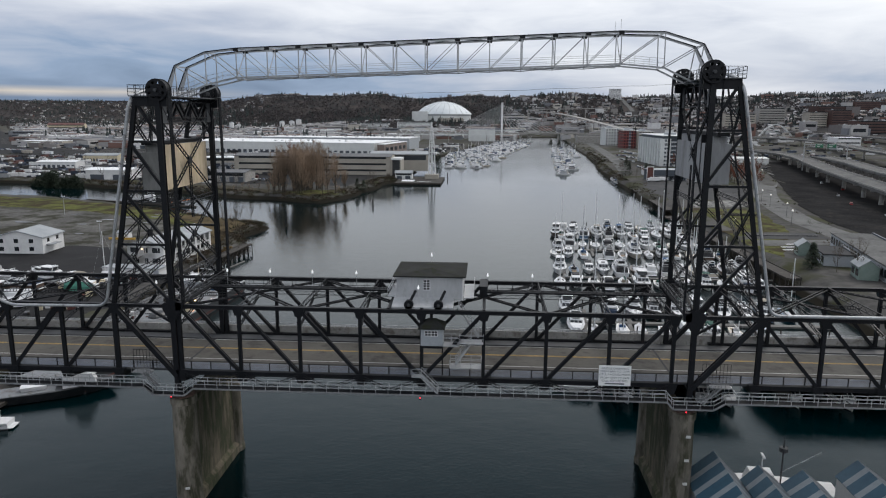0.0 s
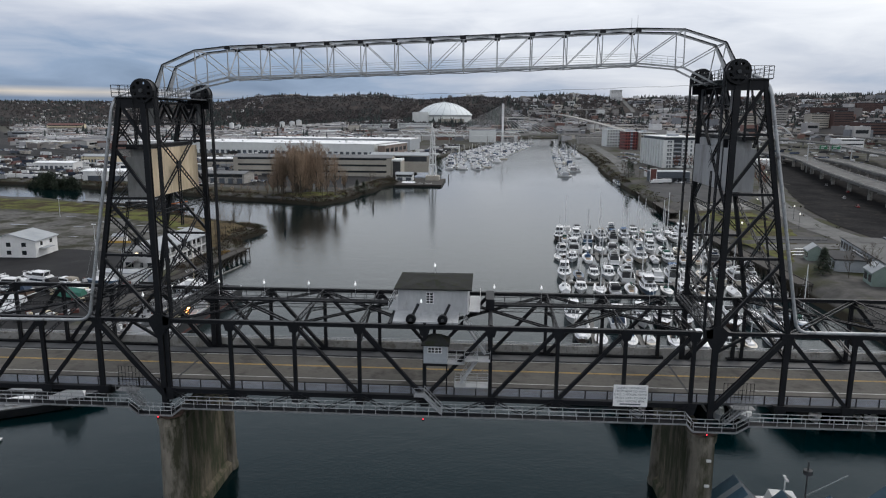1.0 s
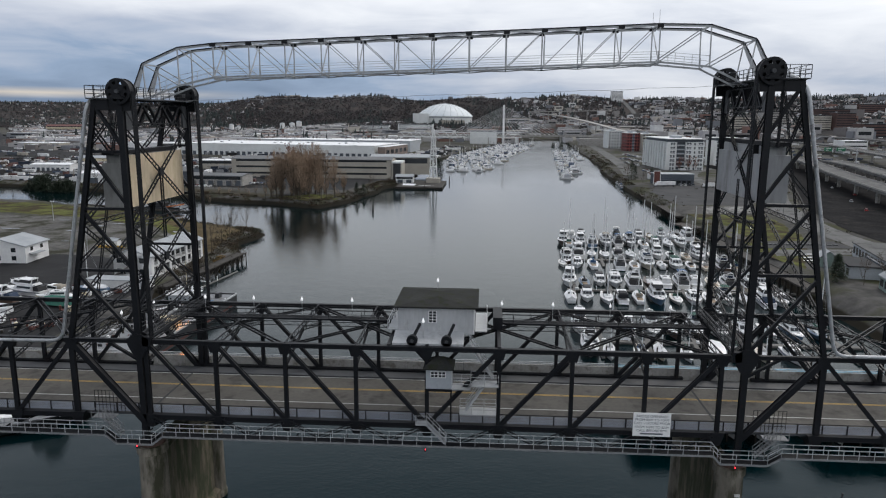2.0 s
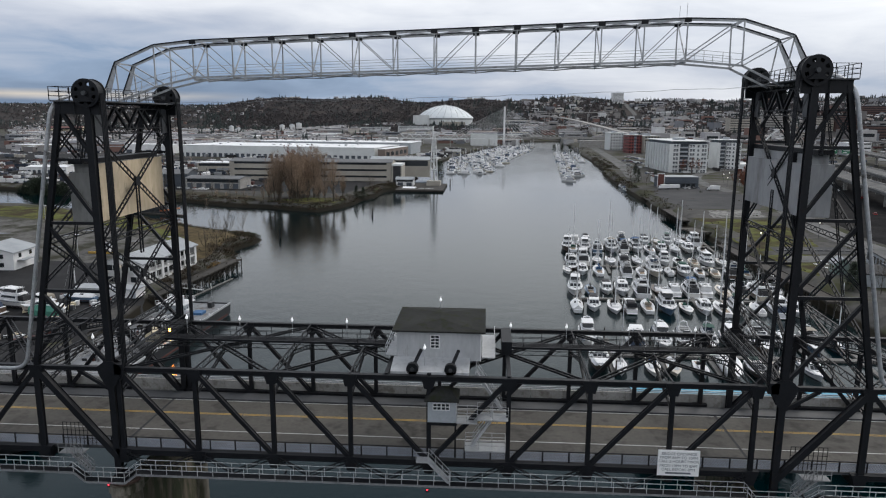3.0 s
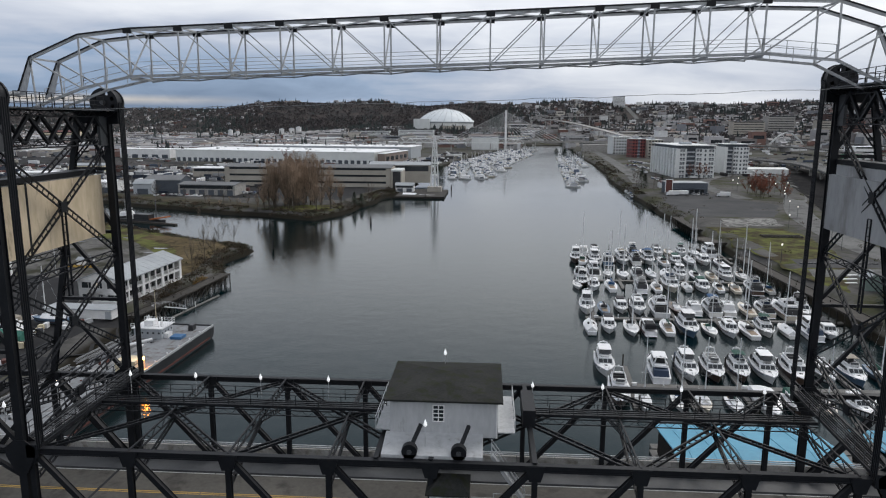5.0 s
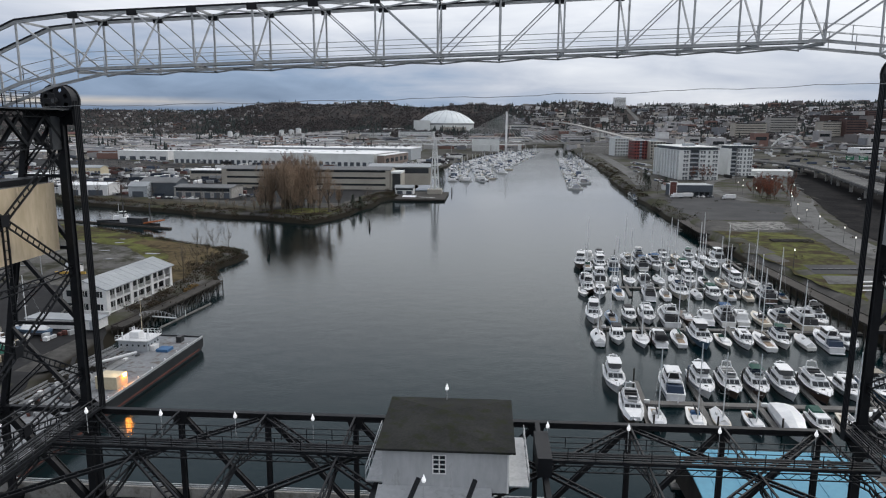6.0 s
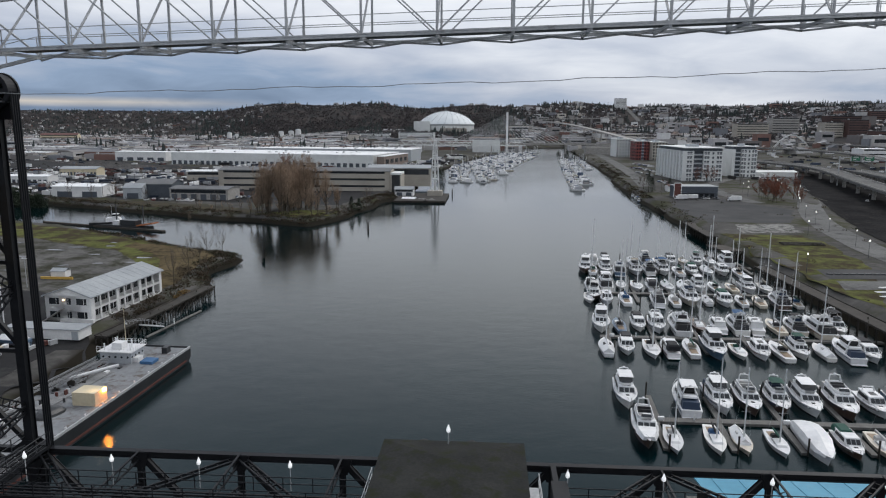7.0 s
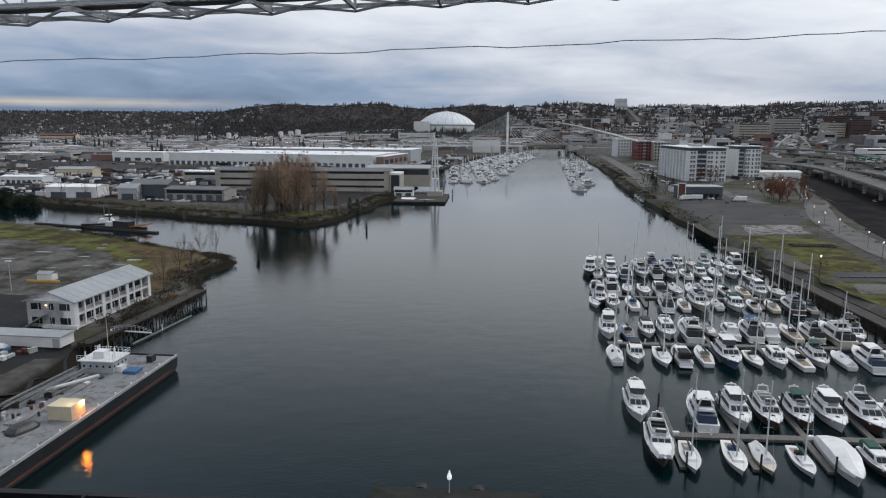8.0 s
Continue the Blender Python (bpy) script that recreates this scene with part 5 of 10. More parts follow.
def motor_yacht(length, beam, label, group, top="enclosed", kind_name="motor_yacht"):
    """A motor boat: hull with strakes, trunk cabin, saloon with panes between pillars, flybridge or arch, rails.
    top: enclosed (hard top over dark vinyl windows), open (seats and arch), canvas (dark awning), arch or canopy (no flybridge)."""
    b = thing(kind_name, label, "boat", group)
    free = 0.105 * length
    L, w = length, beam / 2
    rings = hull_rings(length, beam, free)
    hull = part("hull", S().loft(rings), M["hull"], b)
    part("boot_stripe", S().loft([[(r[1][0] * 1.02, r[1][1], -0.1), (r[1][0] * 1.02, r[1][1], 0.2), (r[4][0] * 1.02, r[4][1], 0.2), (r[4][0] * 1.02, r[4][1], -0.1)] for r in rings]), M["bottom"], hull)
    part("deck_rail", S().loft([[(r[0][0], r[0][1], r[0][2] + 0.02), (r[0][0], r[0][1], r[0][2] + 0.1), (r[5][0], r[5][1], r[5][2] + 0.1), (r[5][0], r[5][1], r[5][2] + 0.02)] for r in hull_rings(length, beam * 1.02, free)]), M["white"], hull)
    strake = S()
    for sx in (0, 5):
        strake.loft([[(r[sx][0] * 1.005 + dx, r[sx][1], r[sx][2] - 0.25 + dz) for dx, dz in ((-0.035, -0.045), (0.035, -0.045), (0.035, 0.045), (-0.035, 0.045))] for r in rings[:-1]])
    part("rub_strake", strake, M["stripe"], hull)
    z0, z1 = free * 1.06, free * 1.06 + 1.3
    part("trunk_cabin", slab_loft([(-w * 0.62, w * 0.62, L * 0.16, L * 0.35, z0), (-w * 0.54, w * 0.54, L * 0.16, L * 0.33, z0 + 0.34), (-w * 0.46, w * 0.46, L * 0.16, L * 0.30, z0 + 0.42)], ""), M["white"], b)
    part("deck_hatch", S().box(-0.32, 0.32, L * 0.235, L * 0.275, z0 + 0.42, z0 + 0.48), M["glass"], b)
    cabin = part("cabin", slab_loft([(-w * 0.80, w * 0.80, -L * 0.29, L * 0.19, z0), (-w * 0.77, w * 0.77, -L * 0.29, L * 0.175, z0 + 0.5), (-w * 0.69, w * 0.69, -L * 0.29, L * 0.105, z1), (-w * 0.71, w * 0.71, -L * 0.31, L * 0.11, z1 + 0.02), (-w * 0.70, w * 0.70, -L * 0.31, L * 0.10, z1 + 0.13)], ""), M["white"], b)
    for sx in (-1, 1):
        part("side_window", S().loft([[(x * w * sx, -L * 0.265, z0 + 0.58), (x * w * sx, L * 0.105, z0 + 0.58), ((x - 0.055) * w * sx, L * 0.065, z1 - 0.14), ((x - 0.055) * w * sx, -L * 0.265, z1 - 0.14)] for x in (0.70, 0.775)]), M["glass"], cabin)
    for k in (-1, 0, 1):
        x = k * w * 0.45
        part("windscreen", S().loft([[(x - w * 0.205, L * 0.172 + o, z0 + 0.55), (x + w * 0.205, L * 0.172 + o, z0 + 0.55), (x + w * 0.19, L * 0.118 + o, z1 - 0.08), (x - w * 0.19, L * 0.118 + o, z1 - 0.08)] for o in (-0.05, 0.06)]), M["glass"], cabin)
    part("cockpit_floor", S().box(-w * 0.7, w * 0.7, -L * 0.47, -L * 0.31, free * 0.98, free * 1.02), M["teak"], b)
    part("swim_platform", S().box(-w * 0.72, w * 0.72, -L * 0.5 - 0.8, -L * 0.5, 0.25, 0.36), M["white"], b)
    zf = z1 + 0.13
    if top in ("enclosed", "open", "canvas"):
        ring = [(-w * 0.63, -L * 0.30), (w * 0.63, -L * 0.30), (w * 0.63, L * 0.03), (w * 0.40, L * 0.085), (-w * 0.40, L * 0.085), (-w * 0.63, L * 0.03)]
        fly = part("fly_coaming", S().loft([[(x * k, y, zf + h) for x, y in ring] for k, h in ((0.97, 0.0), (1.02, 0.3), (0.98, 0.62), (0.90, 0.62), (0.88, 0.14))], cap=False), M["white"], b)
        part("fly_floor", S().prism([(x * 0.9, y) for x, y in ring], zf + 0.02, zf + 0.14), M["fly_deck"], fly, "grey flybridge deck")
        part("helm_console", slab_loft([(-w * 0.42, w * 0.25, -L * 0.02, L * 0.045, zf + 0.14), (-w * 0.4, w * 0.23, 0.0, L * 0.04, zf + 0.85)], ""), M["white"], fly)
        part("fly_seat", S().box(-w * 0.5, w * 0.5, -L * 0.17, -L * 0.13, zf + 0.14, zf + 0.62).box(-w * 0.5, w * 0.5, -L * 0.185, -L * 0.17, zf + 0.14, zf + 0.95), M["enclosure"], fly, "dark flybridge bench")
        part("fly_screen", S().loft([[(-w * 0.40, L * 0.085 + o, zf + 0.6), (w * 0.40, L * 0.085 + o, zf + 0.6), (w * 0.37, L * 0.05 + o, zf + 0.95), (-w * 0.37, L * 0.05 + o, zf + 0.95)] for o in (0, 0.05)]), M["glass"], fly)
    if top == "enclosed":
        part("vinyl_window", slab_loft([(-w * 0.58, w * 0.58, -L * 0.21, L * 0.055, zf + 0.6), (-w * 0.54, w * 0.54, -L * 0.20, L * 0.02, zf + 1.55)], ""), M["vinyl"], b, "dark clear-vinyl flybridge windows")
        part("hard_top", slab_loft([(-w * 0.62, w * 0.62, -L * 0.25, L * 0.04, zf + 1.55), (-w * 0.64, w * 0.64, -L * 0.26, L * 0.05, zf + 1.62), (-w * 0.56, w * 0.56, -L * 0.24, L * 0.03, zf + 1.74)], ""), M["white"], b)
    if top == "canvas":
        for sx in (-1, 1):
            for y in (-0.19, 0.0):
                part("awning_post", S().beam((sx * w * 0.58, L * y, zf + 0.5), (sx * w * 0.55, L * (y - 0.02), zf + 1.75), 0.05, 0.05), M["galv"], b)
        part("awning", S().loft([[(-w * 0.62, y, zf + 1.62), (-w * 0.35, y, zf + 1.8), (w * 0.35, y, zf + 1.8), (w * 0.62, y, zf + 1.62), (w * 0.3, y, zf + 1.72), (-w * 0.3, y, zf + 1.72)] for y in (-L * 0.22, -L * 0.1, L * 0.02)]), M["canvas"], b)
    if top in ("enclosed", "open", "canvas"):
        part("radar_mast", S().beam((-w * 0.5, -L * 0.25, zf + 0.5), (-w * 0.36, -L * 0.27, zf + 1.95), 0.1, 0.26).beam((w * 0.5, -L * 0.25, zf + 0.5), (w * 0.36, -L * 0.27, zf + 1.95), 0.1, 0.26).beam((-w * 0.38, -L * 0.27, zf + 1.95), (w * 0.38, -L * 0.27, zf + 1.95), 0.3, 0.1), M["white"], b)
        part("radar_dome", S().tube((0, -L * 0.27, zf + 2.0), (0, -L * 0.27, zf + 2.22), 0.3, 12, 0.22), M["white"], b)
        part("cockpit_enclosure", slab_loft([(-w * 0.7, w * 0.7, -L * 0.46, -L * 0.312, free * 1.06), (-w * 0.64, w * 0.64, -L * 0.43, -L * 0.312, z1 - 0.05)], ""), M["enclosure"], b, "dark clear-vinyl cockpit enclosure")
        part("dinghy", S().loft([[(x, -L * 0.36 + y, zf + z) for y, z in ((0.0, 0.1), (0.55, 0.0), (1.1, 0.1), (1.0, 0.45), (0.1, 0.45))] for x in (-w * 0.55, 0.0, w * 0.5)]), M["enclosure"] if top == "canvas" else M["white"], b)
    elif top == "canopy":
        part("aft_canopy", slab_loft([(-w * 0.72, w * 0.72, -L * 0.46, -L * 0.1, z0 + 0.5), (-w * 0.68, w * 0.68, -L * 0.45, -L * 0.12, z1 + 0.1), (-w * 0.5, w * 0.5, -L * 0.42, -L * 0.14, z1 + 0.4)], ""), M["canvas"], b)
    else:
        part("radar_arch", S().beam((-w * 0.6, -L * 0.2, z1), (-w * 0.5, -L * 0.22, z1 + 0.8), 0.1, 0.3).beam((w * 0.6, -L * 0.2, z1), (w * 0.5, -L * 0.22, z1 + 0.8), 0.1, 0.3).beam((-w * 0.52, -L * 0.22, z1 + 0.8), (w * 0.52, -L * 0.22, z1 + 0.8), 0.3, 0.1), M["white"], b)
        part("roof_hatch", S().box(-w * 0.3, w * 0.3, -L * 0.12, L * 0.02, zf, zf + 0.06), M["vinyl"], b)
    bow = hull_rings(length, beam * 0.94, free, n=33)
    for sgn in (-1, 1):
        rail = [Vector((bow[int((0.5 + 0.08 * i) * 32)][5][0] * sgn, *bow[int((0.5 + 0.08 * i) * 32)][5][1:])) for i in range(7)]
        line = [rail[0]] + [p + Vector((0, 0, 0.7)) for p in rail] + [rail[-1]]
        part("bow_rail", S().loft([[p + Vector(q) for q in ((-0.03, -0.03, 0), (0.03, -0.03, 0), (0.03, 0.03, 0.03), (-0.03, 0.03, 0.03))] for p in line]), M["galv"], b)
    return b


M["stripe"] = palette("hull_stripes", [(0.02, 0.03, 0.06), (0.03, 0.03, 0.032), (0.18, 0.18, 0.18), (0.10, 0.02, 0.02), (0.02, 0.05, 0.12)], rough=0.4, island=False)
M["vinyl"] = material("smoked_vinyl_windows", (0.02, 0.022, 0.025), (0.06, 0.062, 0.065), rough=0.2, grain=1.5, coarse=0.5, bump=0)
M["fly_deck"] = palette("flybridge_decks", [(0.30, 0.30, 0.30), (0.10, 0.10, 0.11), (0.42, 0.38, 0.32), (0.06, 0.065, 0.07)], rough=0.7, island=False)


def sail_boat(length, beam, label, group, cover=True, tarp=False):
    b = thing("sailing_boat", label, "boat", group)
    free = 0.09 * length
    w, L = beam / 2, length
    hull = part("hull", S().loft(hull_rings(length, beam, free, stern=0.62, sheer=0.35)), M["hull"], b)
    part("boot_stripe", S().loft([[(r[1][0] * 1.02, r[1][1], -0.1), (r[1][0] * 1.02, r[1][1], 0.2), (r[4][0] * 1.02, r[4][1], 0.2), (r[4][0] * 1.02, r[4][1], -0.1)] for r in hull_rings(length, beam, free, stern=0.62, sheer=0.35)]), M["bottom"], hull)
    z = free * 1.02
    part("coach_roof", slab_loft([(-w * 0.55, w * 0.55, -L * 0.12, L * 0.25, z), (-w * 0.5, w * 0.5, -L * 0.11, L * 0.21, z + 0.42), (-w * 0.4, w * 0.4, -L * 0.10, L * 0.17, z + 0.5)], ""), M["white"], b)
    for sx in (-1, 1):
        part("port_light", S().box(sx * w * 0.53 - 0.03, sx * w * 0.53 + 0.03, -L * 0.06, L * 0.12, z + 0.14, z + 0.3), M["glass"], b)
    part("cockpit", S().box(-w * 0.42, w * 0.42, -L * 0.40, -L * 0.14, z - 0.02, z + 0.05), M["teak"], b)
    part("spray_hood", slab_loft([(-w * 0.5, w * 0.5, -L * 0.16, -L * 0.04, z + 0.35), (-w * 0.45, w * 0.45, -L * 0.16, -L * 0.07, z + 0.95)], ""), M["canvas"], b)
    mast = part("mast", S().tube((0, L * 0.1, z), (0, L * 0.1, z + L * 1.32), 0.14, 8, 0.09), M["white"], b)
    for k, (zz, half) in enumerate(((z + L * 0.55, 0.8), (z + L * 0.85, 0.55))):
        part("spreader", S().beam((-half, L * 0.1, zz), (half, L * 0.1, zz), 0.05, 0.04), M["galv"], mast)
    part("boom", S().tube((0, L * 0.09, z + 1.15), (0, -L * 0.30, z + 1.2), 0.06, 8), M["galv"], b)
    if cover:
        part("sail_cover", S().loft([[(-0.16 * k, y, z + 1.18), (0.16 * k, y, z + 1.18), (0.1 * k, y, z + 1.5), (-0.1 * k, y, z + 1.5)] for y, k in ((-L * 0.29, 0.5), (-L * 0.1, 1.0), (L * 0.08, 1.3))]), M["canvas"], b)
    if tarp:
        part("tarpaulin", S().loft([[(-w * k, y, z + 0.1), (0, y, z + 1.3 * k), (w * k, y, z + 0.1), (0, y, z)] for y, k in ((-L * 0.44, 0.7), (-L * 0.1, 0.95), (L * 0.2, 0.8))]), M["white"], b)
    for end in ((0, L * 0.49, free * 1.25), (0, -L * 0.48, free)):
        part("stay", S().beam((0, L * 0.1, z + L * 1.28), end, 0.02, 0.02), M["galv"], b)
    return b


def covered_boat(length, beam, label, group):
    b = thing("covered_boat", label, "boat", group)
    free = 0.1 * length
    w, L = beam / 2, length
    part("hull", S().loft(hull_rings(length, beam, free)), M["hull"], b)
    rings = []
    for y, k, h in ((-L * 0.49, 0.8, 0.5), (-L * 0.3, 0.98, 1.5), (0.0, 1.0, 1.9), (L * 0.12, 0.98, 1.7), (L * 0.3, 0.72, 0.9), (L * 0.44, 0.3, 0.5)):
        rings.append([(-w * k, y, free * 1.0), (-w * k * 0.86, y, free + h * 0.7), (0, y, free + h), (w * k * 0.86, y, free + h * 0.7), (w * k, y, free * 1.0)])
    part("white_cover", S().loft(rings), M["white"], b)
    part("swim_platform", S().box(-w * 0.7, w * 0.7, -L * 0.5 - 0.8, -L * 0.5, 0.25, 0.36), M["white"], b)
    return b


GROUP = "boats in the marina"
PROTO = {
    "fly": motor_yacht(14.5, 4.5, "white flybridge motor yacht moored at a marina float", GROUP),
    "flyo": motor_yacht(14.0, 4.4, "white motor yacht with an open flybridge and radar arch", GROUP, top="open"),
    "flyc": motor_yacht(13.2, 4.2, "white motor yacht with canvas flybridge top in its slip", GROUP, top="canvas"),
    "cruiser": motor_yacht(10.8, 3.5, "white cabin cruiser with a radar arch in its slip", GROUP, top="arch", kind_name="cabin_cruiser"),
    "cruiserc": motor_yacht(10.2, 3.4, "white cabin cruiser under a canvas aft canopy", GROUP, top="canopy", kind_name="cabin_cruiser"),
    "sail": sail_boat(10.8, 3.2, "sailing boat with a bare mast and covered boom", GROUP),
    "sailt": sail_boat(10.2, 3.1, "sailing boat with a white tarpaulin over the cockpit", GROUP, cover=False, tarp=True),
    "covered": covered_boat(15.0, 4.6, "large motor boat under a white fitted cover", GROUP),
}


def far_boat(length, beam, tall, mast, label):
    b = thing("far_boat", label, "boat", "boats in the far marinas")
    part("hull", S().loft(hull_rings(length, beam, 1.2, n=5)), M["hull"], b)
    part("cabin", slab_loft([(-beam * 0.36, beam * 0.36, -length * 0.3, length * 0.22, 1.2), (-beam * 0.3, beam * 0.3, -length * 0.28, length * 0.12, 1.2 + tall)], ""), M["far_cabin"], b)
    if mast:
        part("mast", S().tube((0, 0.5, 1.2), (0, 0.5, 1.2 + mast), 0.13, 5), M["galv"], b)
    return b


M["far_cabin"] = palette("far_boat_cabins", [(0.86, 0.86, 0.86), (0.10, 0.11, 0.13), (0.82, 0.82, 0.83), (0.42, 0.43, 0.45), (0.85, 0.85, 0.85), (0.30, 0.29, 0.28), (0.88, 0.88, 0.88), (0.07, 0.10, 0.16)], island=False)
PROTO["far_motor"] = far_boat(10, 3.4, 1.7, 0, "white motor boat in the far marina")
PROTO["far_motor_b"] = far_boat(12.5, 4.0, 2.6, 3, "tall white motor yacht in the far marina")
PROTO["far_sail"] = far_boat(10, 3.0, 0.9, 13, "sailing boat with a bare mast in the far marina")
PROTO["flytarp"] = motor_yacht(14.8, 4.5, "white motor yacht with a white cover over its foredeck", GROUP, top="open")
part("foredeck_cover", S().loft([[(-2.0 * k, y, 1.75), (-1.5 * k, y, 2.45), (1.5 * k, y, 2.45), (2.0 * k, y, 1.75)] for y, k in ((1.4, 1.0), (4.0, 0.95), (6.6, 0.55))]), M["white"], PROTO["flytarp"])
USED = set()


def moor(kind, x, y, heading, size=1.0):
    """Moors a boat: heading in degrees of its bow from +y, to the left."""
    m = Matrix.Translation((x, y, 0)) @ Matrix.Rotation(radians(heading), 4, "Z")
    ob = PROTO[kind]
    if kind not in USED:
        USED.add(kind)
        ob.matrix_basis = m
        return ob
    return copy_thing(ob, m @ Matrix.Diagonal((size, size, size, 1)))


def build_marina():
    rng = random.Random(7)
    # Two large yachts on the end float, the front row, then rows either side of four floats.
    moor("fly", 31.6, 102.2, 176, 1.12)
    moor("flytarp", 31.9, 85.6, 174, 1.12)
    for x, kind, size in ((36.0, "sail", 0.95), (43.2, "sail", 1.05), (47.7, "sailt", 1.05), (53.6, "sail", 0.95), (65.5, "cruiserc", 1.0), (71.0, "sail", 1.0), (77.5, "cruiser", 1.0)):
        moor(kind, x, 82.3 + rng.uniform(-0.4, 0.4), 176 + rng.uniform(-2, 2), size)
    moor("covered", 59.8, 81.8, 174, 0.98)
    for x, kind, size in ((42.9, "fly", 1.05), (49.5, "fly", 1.0), (55.2, "flyo", 1.12), (61.0, "flyc", 1.05), (66.6, "fly", 1.0), (72.8, "flyo", 1.1), (79.0, "cruiser", 1.1), (85.0, "flyc", 1.0), (91.0, "sail", 1.1)):
        moor(kind, x, 100.3 + rng.uniform(-0.5, 0.5), 175 + rng.uniform(-2, 2) - (180 if kind == "fly" and x < 45 else 0), size)
    kinds = ["fly", "flyo", "flyc", "cruiser", "cruiserc", "sail", "sail", "cruiserc", "sailt", "flyc", "sail"]
    for y, x0, x1, gap in ((132.5, 32.8, 96, 5.2), (152.5, 34.5, 98, 5.1), (181.0, 36.0, 99, 5.2), (200.0, 38.5, 99, 5.1), (225.5, 43.0, 100, 5.2), (244.5, 46.0, 100, 5.2)):
        x = x0
        while x < x1:
            kind = rng.choice(kinds)
            size = rng.uniform(1.02, 1.26) * (0.92 if kind in ("fly", "flyc") else 1.04)
            if rng.random() > 0.04:
                moor(kind, x + rng.uniform(-0.3, 0.3), y + rng.uniform(-1.0, 1.0), (175 if rng.random() < 0.5 else -5) + rng.uniform(-3, 3), size)
            x += gap * rng.uniform(0.93, 1.1)
    moor("fly", 40.8, 228.0, 172, 1.1)
    moor("flyc", 37.8, 186.0, 172, 1.05)
    # Floats: a main walk, fingers between the boats, piles.
    me = S().box(-0.55, 0.55, -5.5, 5.5, 0.05, 0.5).mesh("finger")
    me.materials.append(M["dock"])
    pile = S().tube((0, 0, -3), (0, 0, 3.2), 0.17, 8).mesh("dock_post")
    pile.materials.append(M["wood"])
    for y, x0, x1 in ((90.8, 33.0, 98), (142.5, 33.0, 104), (190.5, 38.0, 104), (235.0, 43.0, 105)):
        dock = thing("floating_dock", "grey planked marina float with finger piers and piles", "dock", "marina floats")
        part("main_walk", S().box(x0, x1, y - 0.95, y + 0.95, 0.05, 0.55), M["dock"], dock)
        x, k = x0 + 1.5, 0
        while x < x1 - 2:
            for s in (-1, 1):
                for name, mesh, dy in (("finger", me, 6.4), ("dock_post", pile, 12.1)):
                    o = new(name, mesh)
                    o.parent, o.location = dock, (x + (1.4 if s > 0 else 0), y + s * dy, 0)
                    o.rotation_euler = (0, 0, radians(-4))
            if k % 2 == 0:
                part("dock_box", S().box(x + 0.9, x + 2.0, y - 0.5, y + 0.1, 0.55, 1.15), M["white"], dock)
            x, k = x + 11.4, k + 1
        part("service_post", S().box(x0 + 9.0, x0 + 9.25, y - 0.1, y + 0.15, 0.55, 1.6), M["white"], dock)
    ramp_way = thing("gangway", "long dark boom float along the marina edge", "dock")
    part("boom", S().beam((96, 262, 0.3), (104, 232, 0.3), 1.2, 0.5), M["wood"], ramp_way)
    # Blue-roofed boathouse by the bridge, and boats under the bridge.
    shed = thing("boathouse", "long floating boathouse with a bright blue sheet roof", "boathouse")
    for k in range(2):
        x0, x1 = ((33.0, 57.5), (64.5, 101.0))[k]
        # Walls, posts and partitions near black: shade under the roof put into colour.
        part("back_wall", S().box(x0 + 0.5, x1 - 0.5, 59.4, 59.7, 0.3, 5.4), M["shaded_wood"], shed)
        part("end_wall", S().box(x0 + 0.4, x0 + 0.6, 38.0, 59.7, 0.9, 5.4), M["shaded_wood"], shed)
        for i in range(5 + 3 * k):
            part("post", S().box(x0 + 0.6 + 4.75 * i, x0 + 0.85 + 4.75 * i, 38.2, 38.45, 0.3, 5.5), M["shaded_wood"], shed)
            part("partition", S().box(x0 + 0.65 + 4.75 * i, x0 + 0.8 + 4.75 * i, 38.6, 59.4, 2.2, 5.4), M["shaded_wood"], shed)
        part("roof", S().gable(x0, x1, 38.0, 60.2, 5.6, 7.0, "x", 0.3, 0.2), M["blue_roof"], shed)
        for i in range(6 + 3 * k):
            xx = x0 + 3.6 * i + 2
            part("roof_seam", S().beam((xx, 37.7, 5.65), (xx, 49.1, 7.05), 0.06, 0.06).beam((xx, 60.5, 5.65), (xx, 49.1, 7.05), 0.06, 0.06), M["blue_roof"], shed)
    part("float", S().box(32.5, 104, 58.0, 61.5, 0.05, 0.45), M["dock"], shed)
    for x, y, kind, h in ((27.0, 45.5, "cruiser", 95), (36.0, 43.2, "cruiser", 178), (40.8, 43.0, "cruiserc", 178), (50.3, 43.5, "cruiser", 178), (55.0, 43.0, "cruiser", 178), (67.5, 43.3, "cruiserc", 178), (77.0, 43.0, "cruiser", 178)):
        moor(kind, x, y, h)
    jet = single("low_dock", S().box(33, 100, 61.6, 63.4, 0.1, 0.6), M["dock"], "grey floating walkway behind the boathouse", "dock")


# Board colour with the covered interior's shade in it.
M["shaded_wood"] = material("dark_creosoted_boards", (0.012, 0.011, 0.010), (0.035, 0.031, 0.027), rough=0.9, grain=3.0, coarse=0.4, bump=0.01, spec=0.15)
M["blue_roof"] = material("bright_blue_sheet_roof", (0.055, 0.24, 0.36), (0.09, 0.31, 0.44), rough=0.62, grain=1.2, coarse=0.12, bump=0.01, stain=(0.12, 0.30, 0.40), stain_at=0.68)
build_marina()


